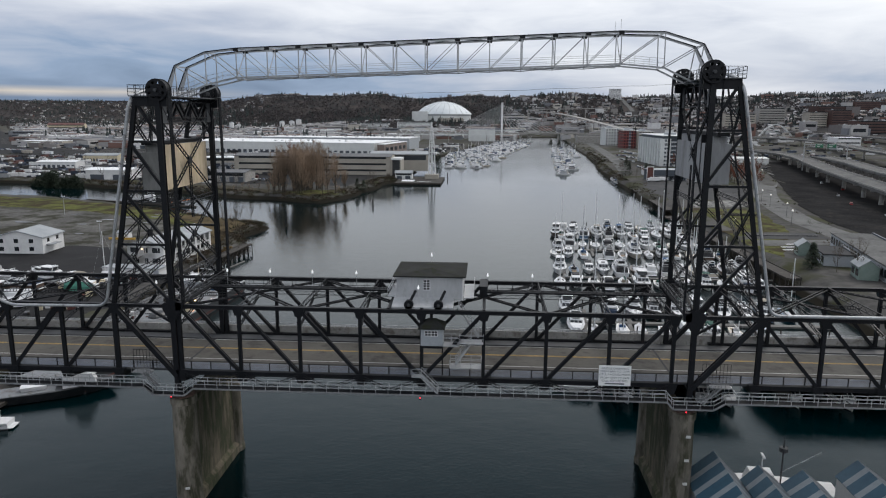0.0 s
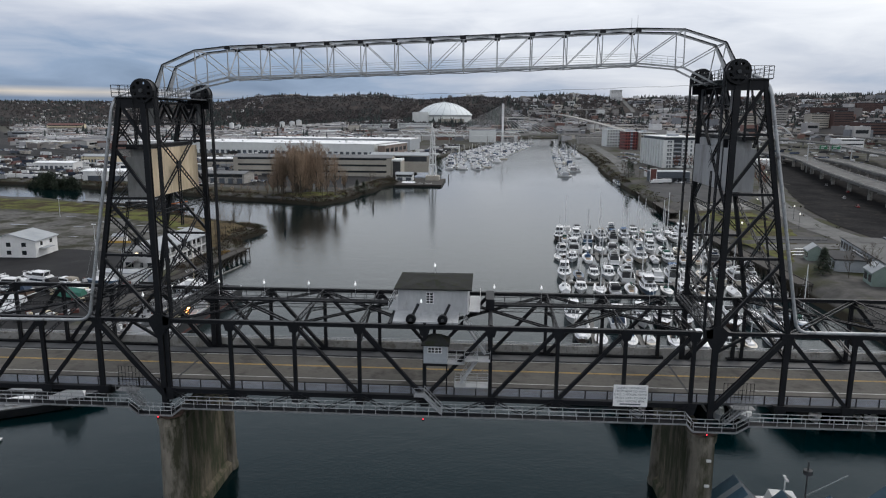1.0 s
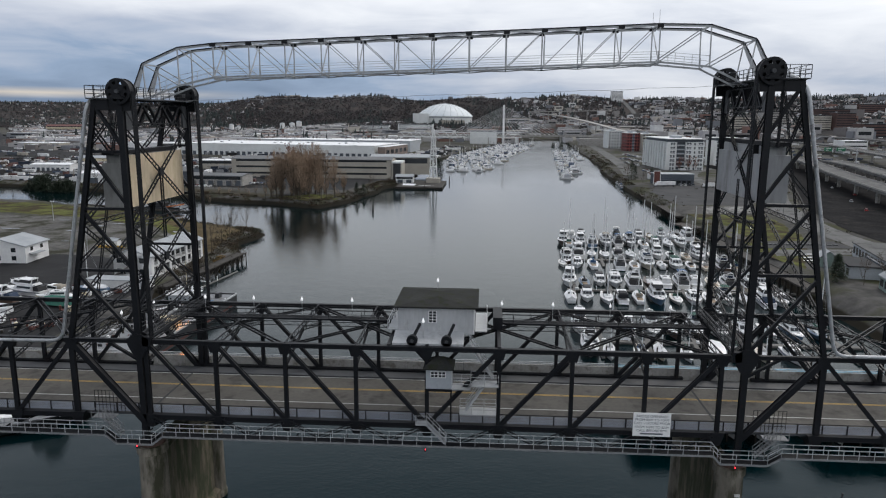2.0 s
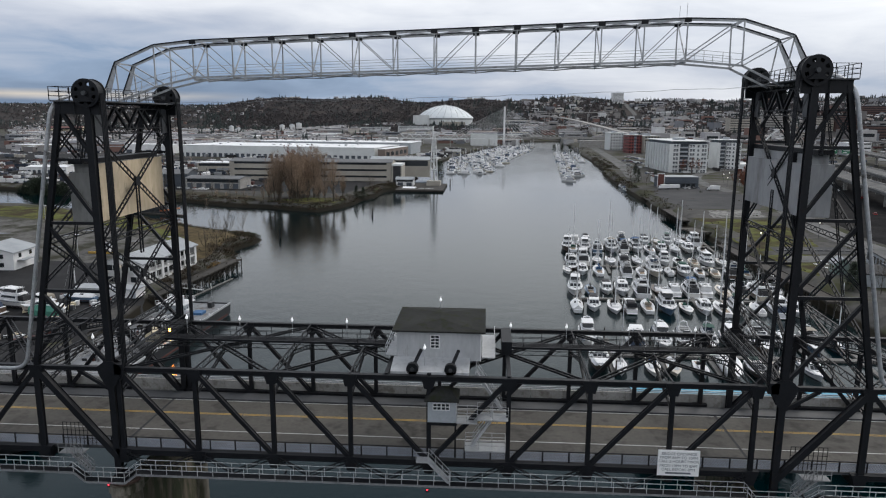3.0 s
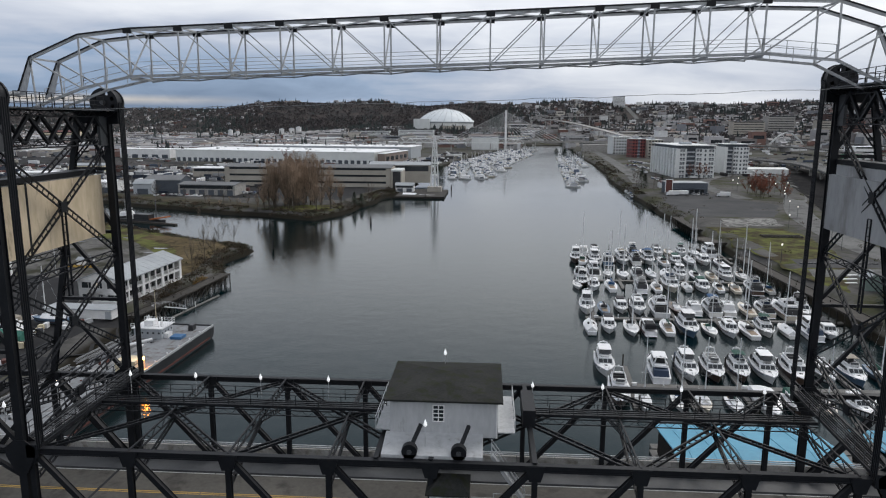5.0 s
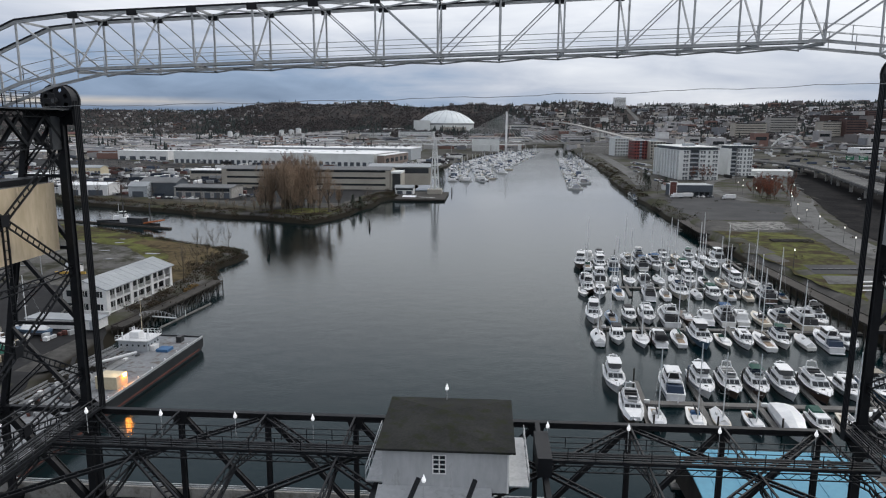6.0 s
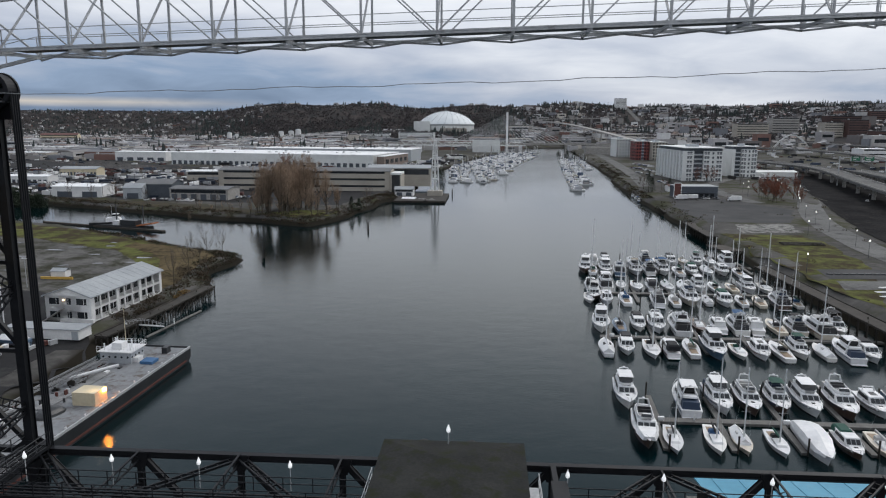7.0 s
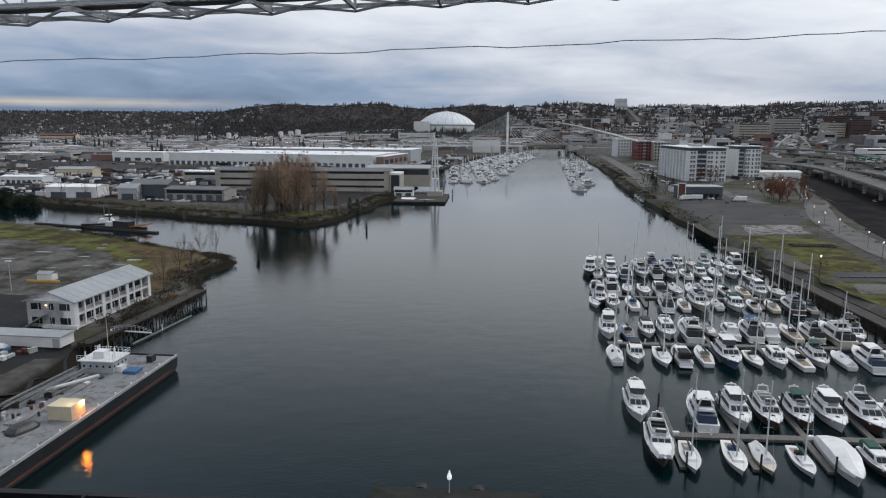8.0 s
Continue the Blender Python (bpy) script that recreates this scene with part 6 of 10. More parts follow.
def far_marina(left, right, y0, y1, seed):
    """Rows of boats either side of narrow floats: the nearer ones each a thing, those past them one sheet of many."""
    rng = random.Random(seed)
    y, k = y0, 0
    while y < y1:
        x, c = left(y) + 3, 0
        while x < right(y):
            if rng.random() < 0.93:
                kind = rng.choice(["far_motor", "far_motor", "far_motor_b", "far_sail"])
                size = rng.uniform(0.72, 1.08)
                turn = rng.choice((90, -90)) - 7 + rng.uniform(-5, 5)
                spot = (x + rng.uniform(-0.8, 0.8), y + rng.uniform(-0.6, 0.6))
                if y < 715:
                    moor(kind, *spot, turn, size)
                else:
                    FAR_FLEET.append((kind, *spot, radians(turn), size))
            x, c = x + (11.6 if c % 2 == 0 else 15.5), c + 1
        y += rng.uniform(4.5, 6.0) if k % 9 != 8 else 12.0
        k += 1
    for c in range(5):
        FLOATS.append([(left(y) + 8.8 + 27.1 * c, y) for y in (y0, (y0 + y1) / 2, y1) if left(y) + 8.8 + 27.1 * c < right(y) + 3])


FAR_FLEET, FLOATS = [], []
far_marina(lambda y: (-30 - (y - 600) * 0.05) if y < 840 else (-42 + (y - 840) * 0.17), lambda y: 2 + (y - 600) * 0.142, 622, 1330, 3)
far_marina(lambda y: 76 + (y - 560) * 0.078, lambda y: 88 if y < 600 else 100 + (y - 600) * 0.12, 553, 1060, 5)


def far_fleet():
    """The boats and floats of the far marinas past counting."""
    hulls, tops = S(), S()
    for kind, x, y, turn, k in FAR_FLEET:
        m = Matrix.Translation((x, y, 0)) @ Matrix.Rotation(turn, 4, "Z") @ Matrix.Diagonal((k, k, k, 1))
        length, beam, tall, mast = {"far_motor": (10, 3.4, 1.7, 0), "far_motor_b": (12.5, 4.0, 2.6, 3), "far_sail": (10, 3.0, 0.9, 13)}[kind]
        hulls.loft([[m @ Vector(p) for p in r] for r in hull_rings(length, beam, 1.2, n=4)])
        tops.loft([[m @ Vector(p) for p in r] for r in ([(-beam * 0.36, -length * 0.3, 1.2), (beam * 0.36, -length * 0.3, 1.2), (beam * 0.36, length * 0.22, 1.2), (-beam * 0.36, length * 0.22, 1.2)],
                                                        [(-beam * 0.3, -length * 0.28, 1.2 + tall), (beam * 0.3, -length * 0.28, 1.2 + tall), (beam * 0.3, length * 0.12, 1.2 + tall), (-beam * 0.3, length * 0.12, 1.2 + tall)])])
        if mast:
            tops.tube(m @ Vector((0, 0.5, 1.2)), m @ Vector((0, 0.5, 1.2 + mast)), 0.14, 4)
    tagged(single("far_boat_rows", hulls, M["fleet_hull"], "rows of white boats moored in the far marinas", "boats"), kind="stuff")
    tagged(single("far_boat_cabins", tops, M["fleet_top"], "white and dark cabins and masts of the far boats", "boats"), kind="stuff")
    for line in FLOATS:
        sh = S()
        for (xa, ya), (xb, yb) in zip(line, line[1:]):
            sh.beam((xa, ya, 0.3), (xb, yb, 0.3), 1.8, 0.45)
        if len(line) < 2:
            continue
        single("far_float", sh, M["dock"], "grey float between rows of boats in the far marina", "dock", "far marina floats")


M["fleet_hull"] = palette("fleet_hulls", [(0.88, 0.88, 0.89), (0.86, 0.87, 0.88), (0.80, 0.79, 0.76), (0.10, 0.16, 0.24), (0.88, 0.88, 0.88), (0.66, 0.60, 0.50), (0.76, 0.77, 0.78)], rough=0.4)
M["fleet_top"] = palette("fleet_cabins", [(0.86, 0.86, 0.86), (0.10, 0.11, 0.13), (0.82, 0.82, 0.83), (0.42, 0.43, 0.45), (0.88, 0.88, 0.88), (0.88, 0.88, 0.88), (0.07, 0.10, 0.16)])
far_fleet()


# ---- west bank: pier, barge, buildings, boatyard ----
M["cream"] = material("cream_painted_steel", (0.50, 0.43, 0.29), (0.61, 0.54, 0.39), rough=0.6, grain=2.0, coarse=0.3, bump=0.01)
M["grey_deck"] = material("grey_deck_paint", (0.14, 0.15, 0.16), (0.24, 0.25, 0.262), rough=0.7, grain=1.5, coarse=0.2, bump=0.005, stain=(0.085, 0.07, 0.06), stain_at=0.58)
M["rust_red"] = material("red_lead_paint", (0.075, 0.026, 0.021), (0.125, 0.042, 0.032), rough=0.7, grain=1.5, coarse=0.2)
M["orange_paint"] = material("worn_orange_paint", (0.30, 0.09, 0.03), (0.42, 0.14, 0.05), rough=0.7, grain=1.5, coarse=0.2)
M["green"] = material("green_tarpaulin", (0.03, 0.14, 0.10), (0.055, 0.20, 0.15), rough=0.7)
M["tarp_blue"] = material("blue_tarpaulin", (0.03, 0.10, 0.22), (0.06, 0.16, 0.32), rough=0.7)

sheet("lot", [(-520, 20), (-97, 20), (-97, 118), (-100, 150), (-112, 196), (-150, 240), (-200, 262), (-520, 300)], M["gravel"], 0.05, "wet gravel and asphalt lot with puddled patches", "lot")
sheet("grass", [(-136, 255), (-112, 240), (-104, 214), (-112, 198), (-150, 238), (-200, 262), (-300, 290), (-300, 326), (-232, 306), (-192, 288), (-163, 270)], M["grass"], 0.09, "rough winter grass along the spit", "grass")
sheet("asphalt_yard", [(-240, 46), (-90, 46), (-88, 112), (-97, 128), (-112, 150), (-135, 168), (-240, 175)], M["wet_asphalt"], 0.11, "dark wet asphalt boatyard apron", "yard")


M["dead_grass"] = material("dead_brown_grass", (0.062, 0.048, 0.026), (0.135, 0.105, 0.060), rough=0.95, grain=0.6, coarse=0.06, bump=0.05, stain=(0.045, 0.036, 0.022), stain_at=0.56, spec=0.04)
sheet("dead_grass", [(-150, 256), (-118, 244), (-103, 234), (-103, 212), (-99, 188), (-97, 150), (-101, 150), (-106, 186), (-114, 200), (-126, 228), (-150, 246)], M["dead_grass"], 0.16, "dead brown grass and weeds along the spit", "grass")


def build_office():
    """Two-storey white waterfront building with open galleries."""
    a = math.atan2(0.997, 0.078)
    house = thing("waterfront_building", "white two-storey waterfront building with open galleries and a grey metal roof", "building",
                  at=Matrix.Translation((-99.4, 135.4, 3.1)) @ Matrix.Rotation(a, 4, "Z"))
    L, D, H = 34.0, 13.0, 6.8
    wm = M["white_wall"]
    # Local x runs along the water side (from the near corner), local y away from the water.
    part("wall", S().box(0, L, 3.0, D, 0, H), wm, house)
    part("gable_wall", S().add([(0, 0, 0), (0, D, 0), (0, D, H), (0, D / 2, H + 2.3), (0, 0, H), (0.3, 0, 0), (0.3, D, 0), (0.3, D, H), (0.3, D / 2, H + 2.3), (0.3, 0, H)],
                               [(0, 1, 2, 3, 4), (9, 8, 7, 6, 5), (0, 5, 6, 1), (1, 6, 7, 2), (2, 7, 8, 3), (3, 8, 9, 4), (4, 9, 5, 0)]), wm, house)
    part("gable_wall", S().add([(L - 0.3, 0, 0), (L - 0.3, D, 0), (L - 0.3, D, H), (L - 0.3, D / 2, H + 2.3), (L - 0.3, 0, H), (L, 0, 0), (L, D, 0), (L, D, H), (L, D / 2, H + 2.3), (L, 0, H)],
                               [(0, 1, 2, 3, 4), (9, 8, 7, 6, 5), (0, 5, 6, 1), (1, 6, 7, 2), (2, 7, 8, 3), (3, 8, 9, 4), (4, 9, 5, 0)]), wm, house)
    part("roof", S().gable(0, L, 0, D, H, H + 2.5, "x", 0.6, 0.3), M["grey_roof"], house)
    for i in range(12):
        x = L * i / 11
        part("roof_seam", S().beam((x, -0.6, H + 0.02), (x, D / 2, H + 2.53), 0.04, 0.04), M["grey_roof"], house)
    for z in (0.0, 3.5):
        part("gallery_floor", S().box(0.3, L - 0.3, 0, 3.0, z - 0.2, z + 0.05), wm, house)
    part("gallery_head", S().box(0.3, L - 0.3, 0.0, 0.25, H - 0.55, H), wm, house)
    part("gallery_head", S().box(0.3, L - 0.3, 0.0, 0.25, 3.0, 3.5), wm, house)
    for i in range(10):
        x = 0.3 + (L - 1.6) * i / 9
        part("gallery_post", S().box(x, x + 0.5 + (0.8 if i % 3 == 0 else 0), -0.05, 0.3, 0, H), wm, house)
    for z in (0.05, 3.55):
        part("gallery_rail", S().box(0.3, L - 0.3, 0.05, 0.13, z + 0.9, z + 0.97), wm, house)
        for i in range(10):
            x = 0.6 + i * 3.35
            # Panes widened across the back wall: gallery shade put into dark glass.
            part("window", S().box(x, x + 3.0, 2.94, 3.02, z + 0.05, z + 2.7), M["glass"], house)
    for z in (0.9, 4.5):
        for y in (1.2, 5.6, 9.0):
            win = part("window", S().box(-0.06, 0.0, y, y + (1.2 if y == 5.6 else 2.8), z, z + 1.7), M["glass"], house)
            part("frame", S().box(-0.09, -0.02, y - 0.12, y + (1.32 if y == 5.6 else 2.92), z - 0.14, z - 0.02), wm, win)
            part("mullion", S().box(-0.09, -0.065, y + 0.7, y + 0.8, z, z + 1.7), wm, win)
    part("stair", S().add([(-0.2, 12.8, 0), (-2.2, 12.8, 0), (-2.2, 7.4, 3.4), (-0.2, 7.4, 3.4), (-0.2, 12.8, 0.25), (-2.2, 12.8, 0.25), (-2.2, 7.4, 3.65), (-0.2, 7.4, 3.65)],
                          [(0, 1, 2, 3), (7, 6, 5, 4), (0, 4, 5, 1), (1, 5, 6, 2), (2, 6, 7, 3), (3, 7, 4, 0)]), M["concrete"], house)
    part("porch_lamp", S().box(-0.3, -0.1, 7.4, 7.7, 5.6, 5.85), M["porch_glow"], house)
    part("plinth_wall", S().box(-0.9, -0.3, -1.0, 8.5, 0, 0.9), wm, house)
    low = thing("storage_shed", "long low white shed with a flat roof", "shed", at=Matrix.Translation((-113, 121.5, 3.1)) @ Matrix.Rotation(radians(-3), 4, "Z"))
    part("wall", S().box(0, 19, 0, 5, 0, 2.4), wm, low)
    part("roof", S().box(-0.3, 19.3, -0.3, 5.3, 2.4, 2.65), M["grey_roof"], low)
    part("door", S().box(17.2, 18.8, -0.05, 0.0, 0, 2.1), M["grey_wall"], low)


build_office()


def pile_pier(name, pts, width, z, label, rail=False):
    """A timber pier on piles along a line of points: planks, caps, braces and piles."""
    pier = thing(name, label, "pier", "timber piers")
    for a, b in zip(pts, pts[1:]):
        a, b = Vector((*a, z)), Vector((*b, z))
        d = (b - a).normalized()
        s = Vector((d.y, -d.x, 0)) * width / 2
        n = max(1, round((b - a).length / 4.2))
        part("deck", S().beam(a, b, width, 0.3), M["wood"], pier)
        for k in (-1, 1):
            part("edge_beam", S().beam(a + s * k + Vector((0, 0, 0.25)), b + s * k + Vector((0, 0, 0.25)), 0.3, 0.3), M["wood"], pier)
        for i in range(n + 1):
            c = lerp(a, b, i / n)
            part("pile_cap", S().beam(c - s - Vector((0, 0, 0.35)), c + s - Vector((0, 0, 0.35)), 0.35, 0.35), M["wood"], pier)
            for k in (-0.9, 0, 0.9):
                p = c + s * k
                part("timber_post", S().tube((p.x, p.y, -3.5), (p.x, p.y, z - 0.2 + (0.9 if (i * 7 + int(k * 9)) % 5 == 0 else 0)), 0.19, 7, 0.16), M["wood"], pier)
            if i < n:
                q = lerp(a, b, (i + 1) / n)
                part("brace", S().beam(c + s * 0.9 - Vector((0, 0, 2.8)), q + s * 0.9 - Vector((0, 0, 0.5)), 0.1, 0.22), M["wood"], pier)
    return pier


pile_pier("timber_pier", [(-90.5, 124), (-87.5, 148), (-85.3, 178)], 3.6, 3.0, "old grey timber pier on piles along the bank")


def build_gangway():
    g = thing("gangway_bridge", "grey arched steel gangway down to the float", "gangway")
    a, b = Vector((-90, 134.5, 3.2)), Vector((-82.6, 140.4, 0.9))
    side = Vector((0.5, -0.86, 0)) * 0.7
    part("deck", S().beam(a, b, 1.3, 0.12), M["galv"], g)
    for k in (-1, 1):
        n = 10
        pts = [lerp(a, b, i / n) + side * k + Vector((0, 0, 0.5 + 1.0 * math.sin(math.pi * i / n))) for i in range(n + 1)]
        sh = S()
        for p, q in zip(pts, pts[1:]):
            sh.beam(p, q, 0.07, 0.07)
        part("top_chord", sh, M["galv"], g)
        for i, p in enumerate(pts):
            part("web", S().beam(lerp(a, b, i / n) + side * k, p, 0.05, 0.05), M["galv"], g)
    f = thing("boom_float", "long pale floating boom beside the pier", "float")
    part("log", S().tube((-83.9, 133, 0.15), (-80.3, 159, 0.15), 0.35, 8), M["dock"], f)
    part("post", S().beam((-82.0, 145, 0.2), (-82.0, 145, 1.9), 0.2, 0.2), M["white_wall"], f)


build_gangway()


def build_barge():
    barge = thing("barge", "black-hulled steel deck barge with grey deck, deckhouse and lit cream cabin", "barge", at=Matrix.Translation((-65.6, 114.0, 0)) @ Matrix.Rotation(radians(-2.5), 4, "Z"))
    # Local: bow corner near the origin, hull runs towards -y, width towards -x.
    L, W, H = 78.0, 16.0, 2.9
    hull = part("hull", S().loft([[(0, y, -1.2 + r), (0.15, y, H), (-W, y, H), (-W, y, -1.2 + r)] for y, r in ((3.5, 2.0), (1.8, 0.7), (-L, 0.0))]), M["black_hull"], barge)
    part("boot_band", S().beam((0.06, 1.2, 0.62), (0.06, -L, 0.62), 0.12, 0.42), M["rust_red"], hull, "dull rust-red boot band")
    part("deck", S().box(-W + 0.2, -0.1, -L, 3.3, H + 0.01, H + 0.08), M["grey_deck"], barge)
    part("bulwark", S().beam((0.0, 3.4, H + 0.3), (0.0, -L, H + 0.3), 0.25, 0.5), M["galv"], barge)
    part("bulwark", S().beam((-W, 3.4, H + 0.25), (0, 3.4, H + 0.25), 0.2, 0.4), M["black_hull"], barge)
    dh = part("deckhouse", S().box(-14.5, -7.5, -8.5, -3.2, H, H + 2.6), M["grey_wall"], barge)
    part("upper_deck", S().box(-14.9, -7.0, -9.0, -2.8, H + 2.6, H + 2.8), M["white"], dh)
    railing(dh, (-7.0, -9.0, H + 2.8), (-7.0, -2.8, H + 2.8), M["white"], step=0.9)
    railing(dh, (-14.9, -9.0, H + 2.8), (-7.0, -9.0, H + 2.8), M["white"], step=0.9)
    railing(dh, (-14.9, -2.8, H + 2.8), (-7.0, -2.8, H + 2.8), M["white"], step=0.9)
    part("wheel_box", S().box(-12.5, -10.2, -7.2, -5.0, H + 2.8, H + 4.2), M["white"], dh)
    for x, y, h in ((-13.5, -4.0, 1.6), (-12.9, -4.2, 1.9), (-9.4, -4.5, 1.5), (-8.8, -5.6, 1.7), (-8.2, -7.2, 1.4), (-13.8, -7.8, 1.5)):
        part("vent", S().tube((x, y, H + 2.8), (x, y, H + 2.8 + h), 0.16, 8), M["white"], dh)
    part("mast", S().tube((-11.4, -3.5, H + 2.8), (-11.4, -3.5, H + 11.5), 0.09, 8, 0.04), M["cream"], barge)
    cab = part("cream_cabin", S().box(-5.9, -1.4, -31.0, -27.2, H, H + 2.6), M["cream"], barge, "cream cabin lit by a deck lamp")
    part("deck_lamp", S().box(-1.4, -1.05, -28.6, -27.9, H + 2.05, H + 2.6), M["warm_glow"], cab)
    part("blue_tarp", S().box(-5.6, -2.8, -8.4, -5.6, H, H + 0.7), M["tarp_blue"], barge)
    part("winch", S().box(-4.4, -3.2, -1.2, 0.6, H, H + 1.5), M["black_hull"], barge)
    part("white_pipe", S().tube((-13.0, -21.5, H + 1.4), (-6.0, -15.5, H + 2.4), 0.32, 10), M["white"], barge)
    rng = random.Random(11)
    for x, y0, y1, z in ((-14.6, -10.0, -30.0, 1.4), (-13.2, -11.5, -27.0, 1.0), (-11.8, -10.0, -24.0, 1.6), (-10.4, -12.0, -22.0, 0.9), (-15.2, -32.0, -52.0, 1.3), (-12.6, -36.0, -56.0, 1.1)):
        part("crane_boom", S().laced((x, y0, H + z), (x - 0.6, y1, H + z + 0.3), 1.0, t=0.08, up=(1, 0, 0), step=1.1, rungs=False), M["dull_galv"], barge, "grey lattice boom section laid on deck")
        part("crane_boom", S().laced((x, y0, H + z), (x - 0.6, y1, H + z + 0.3), 1.0, t=0.07, step=1.1), M["dull_galv"], barge, "grey lattice boom section laid on deck")
        for q in (0.15, 0.85):
            p = lerp((x, y0, 0), (x - 0.6, y1, 0), q)
            part("boom_cradle", S().box(p.x - 0.7, p.x + 0.7, p.y - 0.2, p.y + 0.2, H, H + z - 0.4), M["wood"], barge)
    mound = [[(-7.6 + 2.1 * q * math.cos(a) + 0.25 * math.sin(3 * a), -35.0 + 3.2 * q * math.sin(a), H + h) for a in [2 * math.pi * i / 16 for i in range(16)]] for q, h in ((1.0, 0.0), (0.92, 0.5), (0.66, 1.0), (0.3, 1.25), (0.04, 1.3))]
    part("black_tarp", S().loft(mound), M["black_hull"], barge, "black tarpaulin heap beside the cabin")
    for k in range(5):
        part("deck_pipe", S().tube((-8.6 - 0.5 * k, -14.0, H + 0.25), (-9.6 - 0.5 * k, -34.0, H + 0.25), 0.16, 8), M["dull_galv"], barge)
    for k in range(70):
        x, y, h = rng.uniform(-15.6, -8.2), rng.uniform(-66, -10.5), rng.uniform(0.2, 1.3)
        w, d = rng.uniform(0.2, 1.0), rng.uniform(0.2, 1.3)
        shape = S().box(x, x + w, y, y + d, H, H + h) if k % 3 else S().tube((x, y, H), (x, y, H + h), 0.12 + w * 0.3, 9)
        part("deck_gear", shape, M[rng.choice(["galv", "dull_steel", "rust_red", "wood", "black_hull", "black_hull", "white", "dull_galv"])], barge)
    for k in range(4):
        part("port_light", S().tube((-7.5, -8.0 + 1.4 * k, H + 1.5), (-7.44, -8.0 + 1.4 * k, H + 1.5), 0.24, 12), M["glass"], dh)
    for k in range(5):
        part("port_light", S().tube((-13.8 + 1.4 * k, -8.5, H + 1.5), (-13.8 + 1.4 * k, -8.56, H + 1.5), 0.24, 12), M["glass"], dh)
    part("step_block", S().box(-7.5, -6.4, -7.5, -5.5, H, H + 1.2), M["white"], dh)
    for k in range(14):
        part("bitt", S().tube((-0.6, -3 - 5.4 * k, H), (-0.6, -3 - 5.4 * k, H + 0.6), 0.16, 8), M["white"], barge)
    lamp = bpy.data.lights.new("barge_lamp", "POINT")
    lamp.energy, lamp.color, lamp.shadow_soft_size = 40, (1.0, 0.72, 0.42), 0.15
    ob = new("barge_lamp", lamp)
    ob.location = (-69.4, 84.6, H + 3.4)
    tagged(ob, "warm floodlight on the cream barge cabin", "lamp")


build_barge()


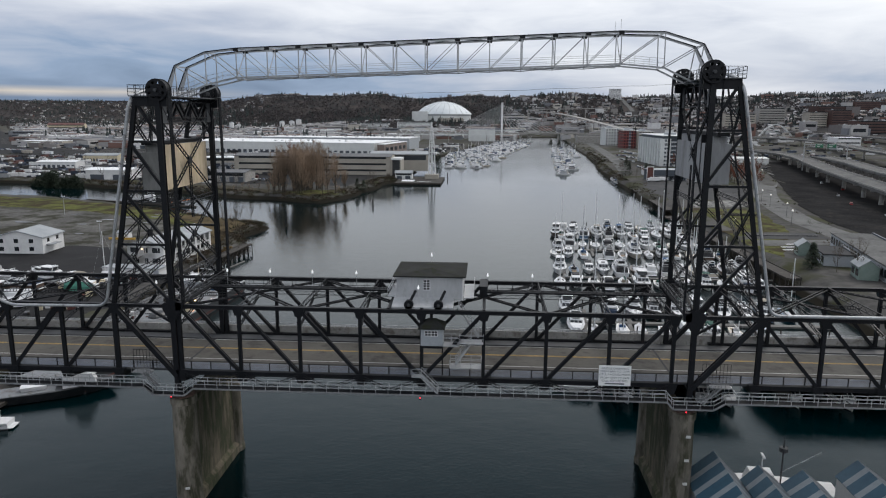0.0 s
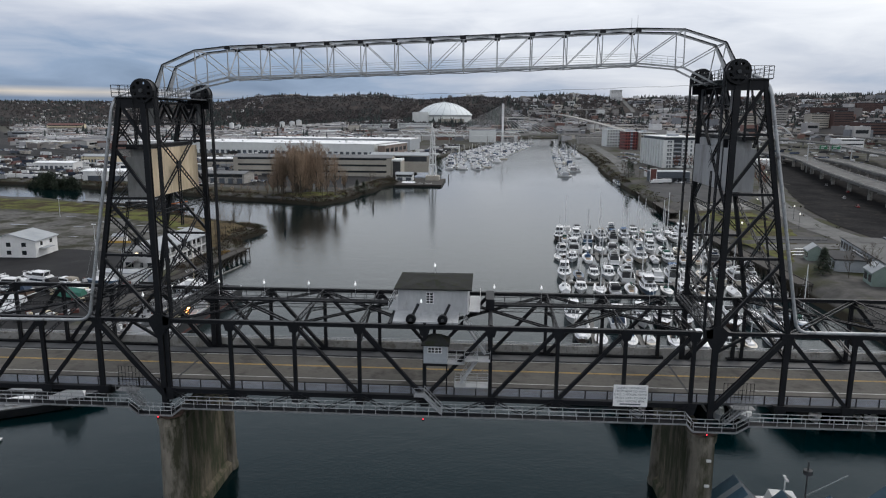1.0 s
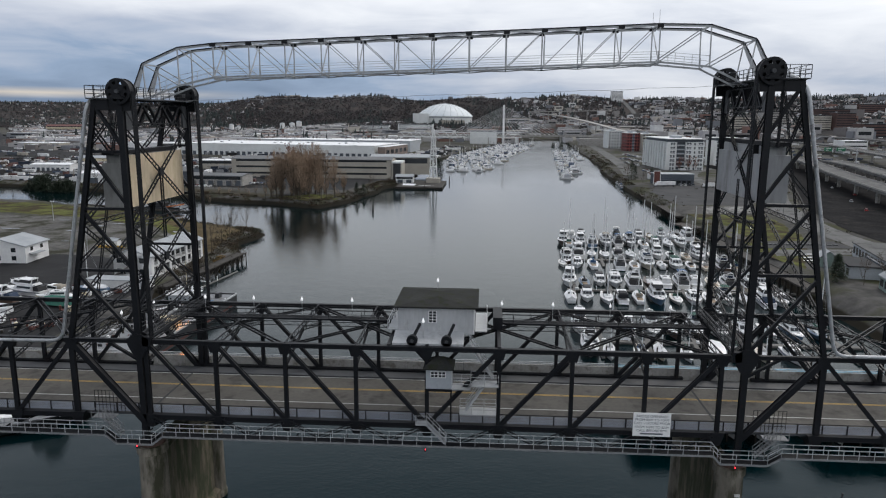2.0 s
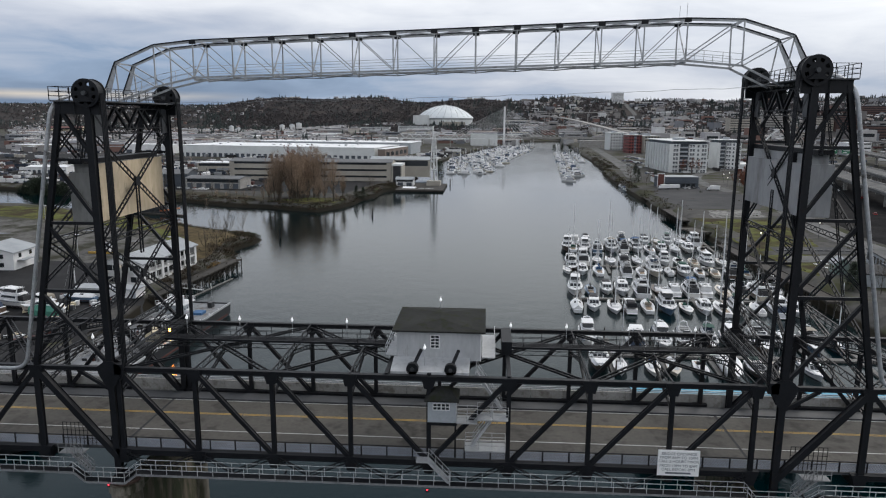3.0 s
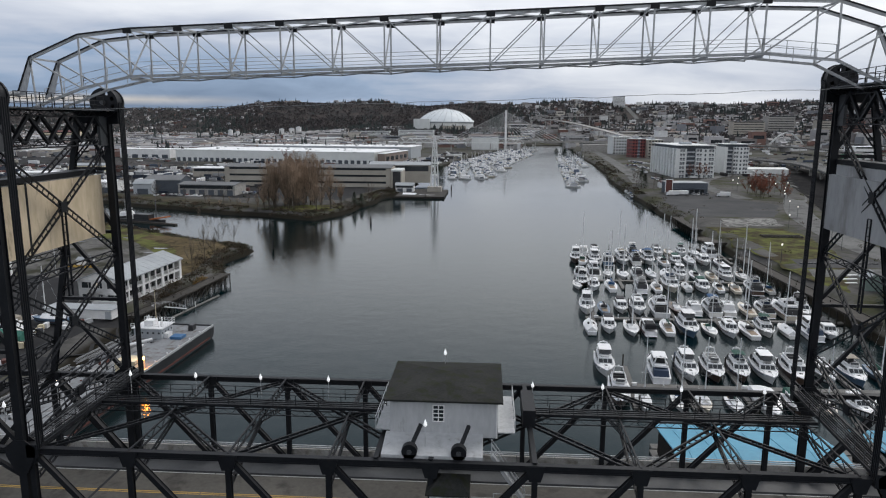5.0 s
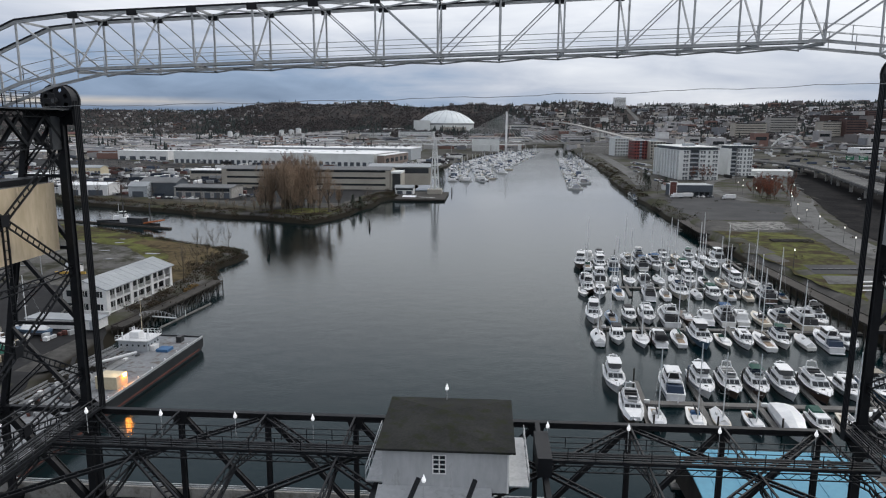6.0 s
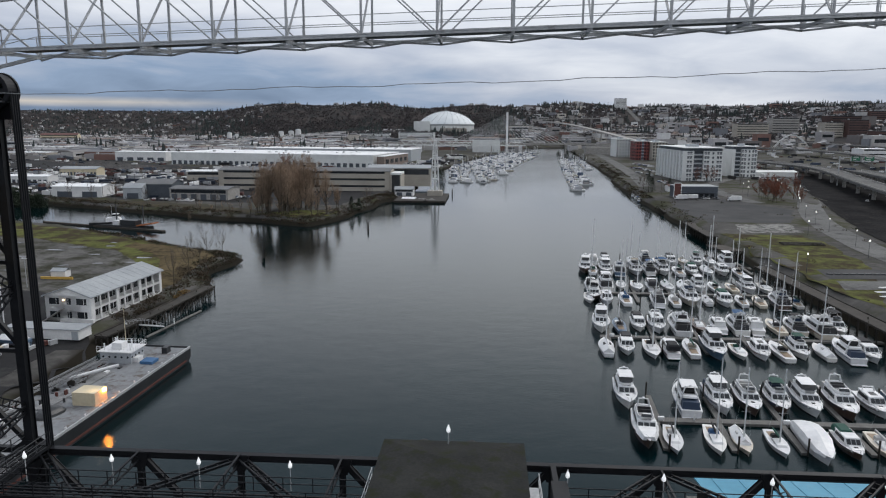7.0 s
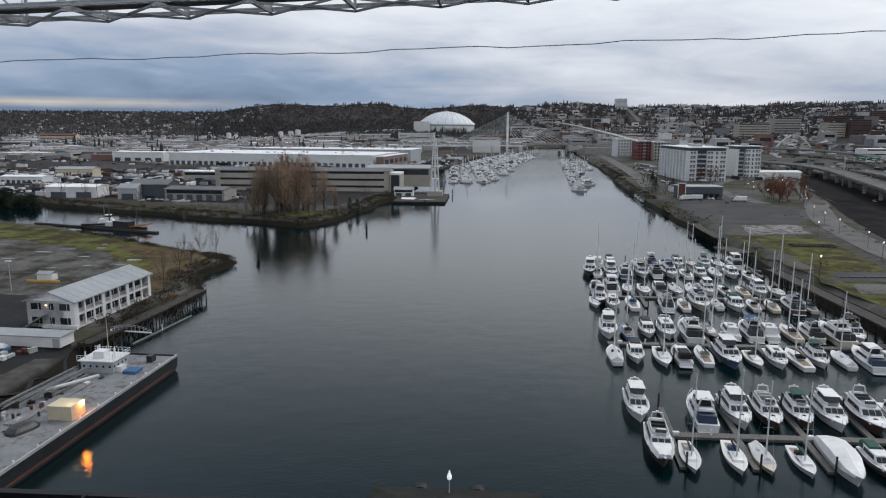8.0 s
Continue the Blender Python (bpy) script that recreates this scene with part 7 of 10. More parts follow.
def build_west_lots():
    rng = random.Random(21)
    wm = M["white_wall"]
    h2 = thing("white_house", "white two-storey clapboard house with a pale gable roof on the lot", "house", at=Matrix.Translation((-171, 152, 3.0)) @ Matrix.Rotation(radians(3), 4, "Z"))
    part("wall", S().box(0, 18, 0, 14, 0, 6.0), wm, h2)
    part("roof", S().gable(0, 18, 0, 14, 6.1, 8.6, "y", 0.5, 0.3), M["grey_roof"], h2)
    part("gable", S().add([(0, 0.02, 6), (18, 0.02, 6), (9, 0.02, 8.2), (0, 0.3, 6), (18, 0.3, 6), (9, 0.3, 8.2)], [(0, 1, 2), (5, 4, 3), (0, 3, 4, 1), (1, 4, 5, 2), (2, 5, 3, 0)]), wm, h2)
    for x in (2.0, 7.5, 13.0):
        for z in (1.0, 3.9):
            part("window", S().box(x, x + 1.6, -0.06, 0.0, z, z + 1.5), M["glass"], h2)
    for y in (3.0, 9.0):
        part("window", S().box(18.0, 18.06, y, y + 1.5, 3.9, 5.3), M["glass"], h2)
    part("porch_roof", S().box(17, 20.5, 2.0, 8.0, 3.0, 3.2), M["grey_roof"], h2)
    kiosk = thing("garden_shed", "small white garden shed with a curved top on the lot", "shed", at=Matrix.Translation((-143.5, 186.5, 2.9)))
    part("wall", S().box(0, 5, 0, 3.2, 0, 2.2), wm, kiosk)
    part("roof", S().gable(0, 5, 0, 3.2, 2.2, 3.1, "x", 0.2, 0.15), M["grey_roof"], kiosk)
    part("barrier", S().box(-2, 9, -2.5, -2.0, 0, 0.8), M["yellow_line"], kiosk)
    for x, y in ((-142, 172), (-205, 250), (-260, 210)):
        pole = thing("yard_light", "tall grey yard light on a pole", "lamp", "yard lights", at=Matrix.Translation((x, y, 2.9)))
        part("pole", S().tube((0, 0, 0), (0, 0, 9.5), 0.14, 8, 0.08), M["galv"], pole)
        part("head", S().box(-0.9, 0.9, -0.2, 0.2, 9.3, 9.55), M["white"], pole)
    # Boatyard: boats on stands and covered hulls.
    for x, y, kind, h in ((-131, 118, "cruiser", 60), (-124, 110, "fly", 75), (-117, 112, "cruiserc", 70), (-138, 112, "cruiser", 80), (-112, 105, "cruiser", 100), (-108, 116, "sailt", 85), (-127, 101, "fly", 85), (-140, 102, "cruiser", 70), (-150, 118, "flyc", 80), (-158, 108, "cruiser", 75), (-147, 96, "cruiserc", 85)):
        o = moor(kind, x, y, h)
        o.location.z = 3.7
    for k, (x, y, mat) in enumerate(((-109, 101.5, "green"), (-121, 93, "white"), (-134, 90, "rust_red"), (-117, 84, "white"))):
        c = thing("covered_hull", "boat shell shrouded in a coloured tarpaulin on stands", "boat", "covered hulls", at=Matrix.Translation((x, y, 3.0)) @ Matrix.Rotation(radians(80 + 7 * k), 4, "Z"))
        part("cover", S().loft([[(-1.9 * q, yy, 0.4), (-1.7 * q, yy, 1.8), (0, yy, 3.2 * (0.6 + 0.4 * q)), (1.7 * q, yy, 1.8), (1.9 * q, yy, 0.4)] for yy, q in ((-4.5, 0.65), (-1.5, 0.8), (2, 0.75), (4.5, 0.35))]), M[mat], c)
        part("keel_block", S().box(-0.5, 0.5, -4, 4, 0, 0.5), M["wood"], c)
    for k in range(16):
        x, y = rng.uniform(-118, -99), rng.uniform(72, 121)
        junk = thing("yard_clutter", "heap of grey yard gear and pallets", "clutter", "yard clutter", at=Matrix.Translation((x, y, 3.0)) @ Matrix.Rotation(rng.uniform(0, 3), 4, "Z"))
        for j in range(4):
            w, d, h = rng.uniform(0.5, 2.2), rng.uniform(0.4, 1.6), rng.uniform(0.3, 1.5)
            a, c = rng.uniform(-1.6, 1.6), rng.uniform(-1.6, 1.6)
            part("crate", S().box(a, a + w, c, c + d, 0, h), M[rng.choice(["galv", "dull_steel", "white", "wood", "rust_red", "cream"])], junk)
    # Moored workboat by the bridge foot.
    boat = thing("work_boat", "dark-hulled work boat with a flat grey aft deck", "boat", at=Matrix.Translation((-74, 35.5, 0)) @ Matrix.Rotation(radians(-62), 4, "Z"))
    part("hull", S().loft(hull_rings(21, 6.2, 1.7)), M["black_hull"], boat)
    part("deck", S().box(-2.5, 2.5, -10.2, 1.0, 1.72, 1.8), M["grey_deck"], boat)
    part("cabin", slab_loft([(-2.2, 2.2, 1.0, 7.0, 1.8), (-2.0, 2.0, 1.2, 6.2, 4.2)], ""), M["white"], boat)
    part("wheelhouse", S().box(-1.6, 1.6, 3.0, 5.5, 4.2, 6.0), M["white"], boat)
    part("window_band", S().box(-1.65, 1.65, 2.95, 5.55, 4.9, 5.6), M["glass"], boat)
    part("skiff", slab_loft([(-0.9, 0.9, -6.0, -2.0, 1.8), (-1.1, 1.1, -6.2, -1.6, 2.6)], ""), M["white"], boat)
    dock = thing("work_dock", "grey timber dock at the bridge foot", "dock")
    part("deck", S().box(-95, -80, 22, 40, 0.6, 1.2), M["wood"], dock)
    moor("cruiser", -79, 20.5, 100)
    # Piles standing in the water.
    for x, y, h, n in ((-88.0, 240.5, 4.6, 4), (-58.6, 321, 4.2, 4), (-86.0, 232, 1.6, 1), (-24, 505, 5.0, 3), (-40, 447, 3.0, 2)):
        d = thing("mooring_dolphin", "cluster of old dark timber piles in the water", "pile", "mooring dolphins", at=Matrix.Translation((x, y, 0)))
        for k in range(n):
            part("pile", S().tube((0.5 * math.cos(k * 2.1), 0.5 * math.sin(k * 2.1), -3), (0.22 * math.cos(k * 2.1), 0.22 * math.sin(k * 2.1), h - 0.5 * k), 0.25, 7, 0.2), M["wood"], d)
    # Tug and log boom in the side channel.
    tug = thing("tug_boat", "small dark tug with a white wheelhouse moored in the side channel", "boat", at=Matrix.Translation((-198, 322, 0)) @ Matrix.Rotation(radians(-76), 4, "Z"))
    part("hull", S().loft(hull_rings(20, 6, 2.2)), M["black_hull"], tug)
    part("cabin", slab_loft([(-2, 2, -2, 6, 1.7), (-1.8, 1.8, -1.5, 5, 4.4)], ""), M["white"], tug)
    part("wheelhouse", S().box(-1.4, 1.4, 1.5, 4.5, 4.4, 6.6), M["white"], tug)
    part("window_band", S().box(-1.45, 1.45, 1.45, 4.55, 5.4, 6.2), M["glass"], tug)
    part("mast", S().tube((0, 1, 4.4), (0, 1, 11), 0.1, 6), M["galv"], tug)
    part("after_deck", S().box(-2.4, 2.4, -9.3, -2.2, 1.6, 1.75), M["rust_red"], tug)
    flo = thing("log_float", "long dark log float in the side channel", "float")
    part("log", S().beam((-240, 330, 0.4), (-160, 304, 0.4), 2.0, 0.9), M["wood"], flo)
    work = thing("deck_barge", "low dark deck barge with blue gear and an orange ramp", "barge", at=Matrix.Translation((-186, 316, 0)) @ Matrix.Rotation(radians(-16), 4, "Z"))
    part("hull", S().box(-17, 15, -3.2, 3.2, -0.4, 1.5), M["black_hull"], work)
    part("blue_bin", S().box(-2, 8, -2.2, 2.4, 1.5, 4.3), M["black_hull"], work, "dark blue-grey steel bin")
    part("white_box", S().box(-7, -3, -2.2, 1.5, 1.5, 3.8), M["white"], work)
    part("ramp", S().add([(9, -2.5, 1.5), (19, -2.5, 3.2), (19, 2.5, 3.2), (9, 2.5, 1.5), (9, -2.5, 2.2), (19, -2.5, 3.9), (19, 2.5, 3.9), (9, 2.5, 2.2)], [(3, 2, 1, 0), (4, 5, 6, 7), (0, 1, 5, 4), (1, 2, 6, 5), (2, 3, 7, 6), (3, 0, 4, 7)]), M["orange_paint"], work, "orange loading ramp")
    for x in (-9, 9):
        part("spud", S().tube((x, 2.8, -2), (x, 2.8, 12), 0.3, 8), M["dull_steel"], work)
    # Standing rain water on the lot.
    for k, (x, y, w, d) in enumerate(((-200, 252, 5, 1.6), (-179, 221, 5, 1.8), (-174, 236, 8, 2.0), (-168, 243, 7, 1.5), (-152, 228, 4, 1.4), (-160, 256, 3.5, 1.3), (-156, 247, 4, 1.6), (-130, 223, 6, 2.4), (-129, 214, 5, 1.6), (-141, 211, 3.5, 1.5), (-152, 206, 4, 1.4), (-188, 200, 6, 1.8), (-166, 196, 4, 1.2), (-210, 225, 8, 2.0))):
        sheet("puddle", [(x + 0.55 * w * math.cos(a) * (1 + 0.3 * math.sin(3 * a + k)), y + 0.6 * d * math.sin(a)) for a in [2 * math.pi * i / 10 for i in range(10)]], M["puddle"], 0.14, "shallow pale puddle on the wet lot", "puddle", ragged=1.2)


build_west_lots()


# ---- east... town side of the waterway ----
M["brick"] = material("dark_red_brick", (0.062, 0.036, 0.032), (0.105, 0.060, 0.052), rough=0.85, grain=1.2, coarse=0.1, bump=0.01, vary=0.3)
M["orange_brick"] = material("orange_red_cladding", (0.16, 0.035, 0.032), (0.22, 0.055, 0.05), rough=0.75, grain=1.0, coarse=0.1)
M["tan_wall"] = material("tan_stucco", (0.31, 0.285, 0.245), (0.43, 0.40, 0.345), rough=0.8, grain=1.0, coarse=0.1)
M["pale_wall"] = material("pale_stucco", (0.58, 0.595, 0.585), (0.72, 0.735, 0.725), rough=0.75, grain=1.0, coarse=0.1)
M["dark_wall"] = material("dark_blue_grey_cladding", (0.045, 0.055, 0.07), (0.08, 0.095, 0.115), rough=0.6, grain=1.0, coarse=0.1)
M["pale_road"] = material("pale_concrete_road", (0.095, 0.095, 0.094), (0.165, 0.165, 0.16), rough=0.88, grain=0.9, coarse=0.05, bump=0.005, stain=(0.065, 0.065, 0.064), stain_at=0.58, spec=0.1)
M["old_slab"] = material("broken_pale_concrete", (0.17, 0.168, 0.16), (0.30, 0.295, 0.28), rough=0.9, grain=0.8, coarse=0.12, bump=0.02, stain=(0.07, 0.07, 0.066), stain_at=0.52, spec=0.1)
M["lamp_globe"] = glowing("white_street_lamp_globe", (1.0, 0.95, 0.85), 1.6)

sheet("grass", [(112, 292), (146, 289), (150, 268), (138, 212), (113, 160), (110, 178), (110, 250)], M["grass"], 0.07, "worn green grass with bare patches by the wharf", "grass")
sheet("slab", [(122, 294), (152, 299), (157, 328), (128, 322)], M["old_slab"], 0.11, "broken pale concrete slab in the lot", "slab")
sheet("lot", [(118, 330), (160, 332), (186, 390), (172, 426), (166, 452), (128, 450), (118, 400)], M["asphalt"], 0.07, "grey asphalt parking lot by the waterway", "lot")


def ribbon(name, pts, width, mat, label, z=None, thick=0.0, lift=0.14, walls=True, n=10):
    """A road along a smooth line: on the ground, or as a raised deck with barriers."""
    line = []
    P = [Vector((*p, 0)) if len(p) == 2 else Vector(p) for p in pts]
    P = [P[0] * 2 - P[1]] + P + [P[-1] * 2 - P[-2]]
    for a, b, c, d in zip(P, P[1:], P[2:], P[3:]):
        for i in range(n):
            t = i / n
            line.append(0.5 * ((2 * b) + (c - a) * t + (2 * a - 5 * b + 4 * c - d) * t * t + (3 * b - a - 3 * c + d) * t ** 3))
    line.append(P[-2])
    left, right = [], []
    for i, p in enumerate(line):
        d = (line[min(i + 1, len(line) - 1)] - line[max(i - 1, 0)]).normalized()
        s = Vector((d.y, -d.x, 0)) * width / 2
        left.append(p - s)
        right.append(p + s)
    if z is None:
        v = [p for pair in zip(left, right) for p in pair]
        zs = ground_height([p.x for p in v], [p.y for p in v]) + lift
        s = S().add([(p.x, p.y, h) for p, h in zip(v, zs)], [(2 * i, 2 * i + 1, 2 * i + 3, 2 * i + 2) for i in range(len(line) - 1)])
        return single(name, s, mat, label, "road", kind="structure"), line
    road = thing(name, label, "bridge", "viaducts", kind="")
    rings = [[(l.x, l.y, l.z), (r.x, r.y, r.z), (r.x, r.y, r.z - thick), (l.x, l.y, l.z - thick)] for l, r in zip(left, right)]
    part("deck", S().loft(rings), mat, road)
    if walls:
        for side, k in ((left, 0.15), (right, -0.15)):
            rings = [[(p.x - 0.15, p.y, p.z), (p.x + 0.15, p.y, p.z), (p.x + 0.15, p.y, p.z + 0.95), (p.x - 0.15, p.y, p.z + 0.95)] for p in side]
            part("barrier", S().loft(rings), M["concrete"], road)
    return road, line


sheet("roadbed", CUT, M["ballast"], 0.22, "dark wet roadbed and tracks below the viaduct", "roadbed", step=7)
ribbon("street", [(150, 20), (154, 120), (157, 205), (158, 238), (162, 268), (176, 333), (196, 390), (222, 452), (240, 500), (262, 560), (280, 640)], 14.0, M["pale_road"], "pale concrete waterfront street with a curb")
ribbon("street", [(178, 425), (176, 470), (184, 540), (215, 610), (255, 648), (300, 640)], 11.0, M["pale_road"], "curving pale concrete street by the apartments")
ribbon("street", [(133, 540), (147, 648), (160, 779), (177, 972), (200, 1285)], 13.0, M["pale_road"], "street along the waterway bank")
ribbon("highway", [(196, 70), (212, 260), (238, 360), (270, 460), (304, 560), (335, 660), (360, 820)], 15.0, M["ballast"], "dark asphalt highway below the viaduct", lift=0.34)


def viaduct(pts, width, feet, mat=None):
    road, line = ribbon("viaduct", pts, width, mat or M["pale_road"], "grey concrete elevated highway on columns", z=True, thick=1.6)
    for k in range(0, len(line), feet):
        p = line[k]
        g = float(ground_height(p.x, p.y))
        if p.z - g > 4:
            d = (line[min(k + 1, len(line) - 1)] - line[max(k - 1, 0)]).normalized()
            s = Vector((d.y, -d.x, 0))
            col = part("column", S().tube((p.x, p.y, g - 0.5), (p.x, p.y, p.z - 2.8), 1.35, 12), M["concrete"], road)
            part("pier_cap", S().beam(p - s * (width * 0.42) - Vector((0, 0, 2.2)), p + s * (width * 0.42) - Vector((0, 0, 2.2)), 1.6, 1.3), M["concrete"], road)
    return road


viaduct([(178, 60, 13), (222, 250, 13), (237, 313, 13), (252, 374, 13), (274, 461, 13), (298, 545, 13), (324, 635, 13), (337, 706, 13), (336, 780, 12.5), (318, 860, 12), (270, 950, 10)], 15.0, 6)
viaduct([(205, 60, 15), (258, 270, 15), (290, 405, 14.6), (306, 469, 14.4), (325, 532, 14.2), (340, 595, 13.8), (350, 650, 13.4)], 15.0, 5)
viaduct([(330, 250, 17), (398, 560, 17), (455, 786, 17), (505, 960, 17), (505, 1130, 17), (440, 1240, 16), (330, 1240, 15), (180, 1290, 17)], 14.0, 6)
viaduct([(420, 420, 20), (560, 800, 20), (640, 1100, 21), (600, 1420, 23), (460, 1650, 26)], 14.0, 6)
viaduct([(305, 1330, 22), (290, 1480, 29.5), (266, 1700, 42), (223, 1950, 57), (150, 2200, 68)], 16.0, 6, M["concrete"])
viaduct([(140, 2150, 71), (260, 2160, 73), (380, 2150, 76)], 18.0, 5, M["concrete"])


def lamp_post(x, y, z, h=6.5):
    lamp = thing("street_lamp", "grey street lamp with a lit white globe", "lamp", "street lamps", at=Matrix.Translation((x, y, z)))
    part("pole", S().tube((0, 0, 0), (0, 0, h), 0.11, 8, 0.07), M["dull_steel"], lamp)
    part("globe", S().tube((0, 0, h), (0, 0, h + 0.6), 0.24, 10, 0.18), M["lamp_globe"], lamp)
    return lamp


proto_lamp = lamp_post(191, 395, 5)
for x, y in ((176, 352), (169, 325), (164, 300), (157, 262), (148, 235), (199, 415), (208, 436), (215, 470), (225, 505), (236, 540), (188, 470), (195, 500), (206, 520), (150, 290), (112, 205), (190, 450), (228, 480)):
    copy_thing(proto_lamp, Matrix.Translation((x, y, 5.0)))


def apartment(x, y, w, d, h, turn, wall, label, floors, bays, accents=True):
    """A flat-roofed block: walls, window grid on the two seen faces, balconies, roof slab and plant boxes."""
    b = thing("apartment_building", label, "building", at=Matrix.Translation((x, y, 4.5)) @ Matrix.Rotation(radians(turn), 4, "Z"))
    part("wall", S().box(0, w, 0, d, 0, h), wall, b)
    part("roof", S().box(-0.8, w + 0.8, -0.8, d + 0.8, h, h + 0.5), M["pale_wall"], b)
    part("roof_plant", S().box(w * 0.3, w * 0.55, d * 0.3, d * 0.7, h + 0.5, h + 3.2), M["grey_wall"], b)
    fh = h / floors
    win = S().box(0, w / bays * 0.55, -0.08, 0.0, 0, fh * 0.55).mesh("window")
    win.materials.append(M["glass"])
    fr = S().box(w / bays * 0.26, w / bays * 0.29, -0.14, -0.08, 0, fh * 0.55).mesh("mullion")
    fr.materials.append(M["white_wall"])
    for i in range(floors):
        for k in range(bays):
            if accents and k % 4 == 2:
                continue
            o = new("window", win)
            o.parent, o.location = b, (w / bays * (k + 0.22), 0, fh * (i + 0.25))
            if accents and floors == 7:
                q = new("mullion", fr)
                q.parent = o
        n = max(2, round(d / (w / bays)))
        for k in range(n if accents else 0):
            o = new("window", win)
            o.parent, o.location, o.rotation_euler = b, (0, d / n * (k + 0.8), fh * (i + 0.25)), (0, 0, radians(-90))
    if accents:
        for k in range(2, bays, 4):
            # Flat dark strip behind the balconies: a recess's shade put into colour.
            part("recess", S().box(w / bays * k + 0.1, w / bays * (k + 1) - 0.1, -0.05, 0.0, 0, h), M["dark_wall"], b)
            for i in range(floors):
                part("balcony", S().box(w / bays * k, w / bays * (k + 1), -1.4, -0.06, fh * i + 0.1, fh * i + 1.0), M["grey_wall"], b)
    return b


def white_apartments():
    """Two pale seven-storey blocks: window bays between recessed balconies, piers along the long side, a set-back top floor."""
    for label, x, y, w, d, side in (("pale seven-storey apartment block with balconies and a set-back top floor", 179.6, 606, 35.0, 80.0, 9), ("pale apartment block of the same row with a flat roof", 241, 662, 24.0, 24.0, 0)):
        b = thing("apartment_building", label, "building", "apartment buildings", at=Matrix.Translation((x, y, 4.2)) @ Matrix.Rotation(radians(3), 4, "Z"))
        h, n = 27.5, 7
        fh = h / n
        cuts = ((0.0, 0.25), (0.50, 1.0)) if side else ((0.0, 0.12), (0.38, 1.0))
        for c0, c1 in cuts:
            part("wall", S().box(w * c0, w * c1, 0, d, 0, h), M["pale_wall"], b)
        c0, c1 = cuts[0][1], cuts[1][0]
        part("recess_wall", S().box(w * c0, w * c1, 3.0, d - 0.1, 0, h - 0.1), M["dark_wall"], b, "dark recessed balcony wall")
        for i in range(n):
            slab = part("balcony", S().box(w * c0 + 0.05, w * c1 - 0.05, 0.3, 3.0, fh * i + 0.2, fh * i + 0.5), M["pale_wall"], b)
            part("railing", S().box(w * c0 + 0.05, w * c1 - 0.05, 0.25, 0.32, fh * i + 0.5, fh * i + 1.5), M["grey_wall"], slab)
        part("top_floor", S().box(1.2, w - 1.2, 1.2, d - 1.2, h, h + 2.6), M["dark_wall"], b, "dark set-back top floor")
        part("roof", S().box(-0.9, w + 0.9, -0.9, d + 0.9, h + 2.6, h + 3.2), M["pale_wall"], b)
        part("roof_plant", S().box(w * 0.35, w * 0.6, d * 0.3, d * 0.45, h + 3.2, h + 5.4), M["grey_wall"], b)
        big = S().box(-2.2, 2.2, -0.1, -0.01, 0, 2.4).mesh("window")
        small = S().box(-0.8, 0.8, -0.1, -0.01, 0, 2.2).mesh("window")
        bar = S().box(-0.22, 0.22, -0.16, -0.1, 0, 2.4).box(-2.2, -0.22, -0.16, -0.1, 0.65, 0.9).box(0.22, 2.2, -0.16, -0.1, 0.65, 0.9).mesh("mullion")
        pier_win = S().box(-0.09, -0.01, -1.7, 1.7, 0, 2.4).mesh("window")
        for me, mat in ((big, "flat_glass"), (small, "flat_glass"), (bar, "white_wall"), (pier_win, "flat_glass")):
            me.materials.append(M[mat])
        for i in range(n):
            for c, me in (((0.14, big), (0.58, big), (0.74, small), (0.90, big)) if side else ((0.47, big), (0.68, small), (0.88, big))):
                o = new("window", me)
                o.parent, o.location = b, (w * c, 0, fh * i + 1.0)
                if me is big:
                    q = new("mullion", bar)
                    q.parent = o
            for k in range(side):
                o = new("window", pier_win)
                o.parent, o.location = b, (0, d * (k + 0.5) / side, fh * i + 1.0)
        for k in range(side + 1 if side else 0):
            part("pier", S().box(-1.3, 0.0, d * k / side - (0.0 if k == 0 else 2.0), d * k / side + (2.0 if k == 0 else 0.0 if k == side else 2.0), 0, h), M["pale_wall"], b)


white_apartments()
apartment(216, 985, 19, 30, 27, 5, M["orange_brick"], "red-clad apartment block by the waterway", 6, 5)
apartment(236.5, 975, 22, 34, 26, 5, M["tan_wall"], "tan and green apartment block by the waterway", 6, 5, False)
apartment(205, 1080, 22, 34, 28, 5, M["pale_wall"], "pale apartment block beyond the red one", 6, 5, False)
apartment(231, 1050, 26, 26, 25, 5, M["grey_wall"], "grey apartment block by the waterway", 6, 6, False)
abutment = thing("abutment", "pale concrete abutment wall below the far bridge", "abutment", at=Matrix.Translation((170, 1170, 3.5)))
part("wall", S().box(0, 46, 0, 20, 0, 13), M["concrete"], abutment)
part("coping", S().box(-0.5, 46.5, -0.5, 20, 13, 13.9), M["concrete"], abutment)
for k in range(6):
    part("buttress", S().box(2 + 8 * k, 4 + 8 * k, -0.6, -0.01, 0, 12.5), M["concrete"], abutment)


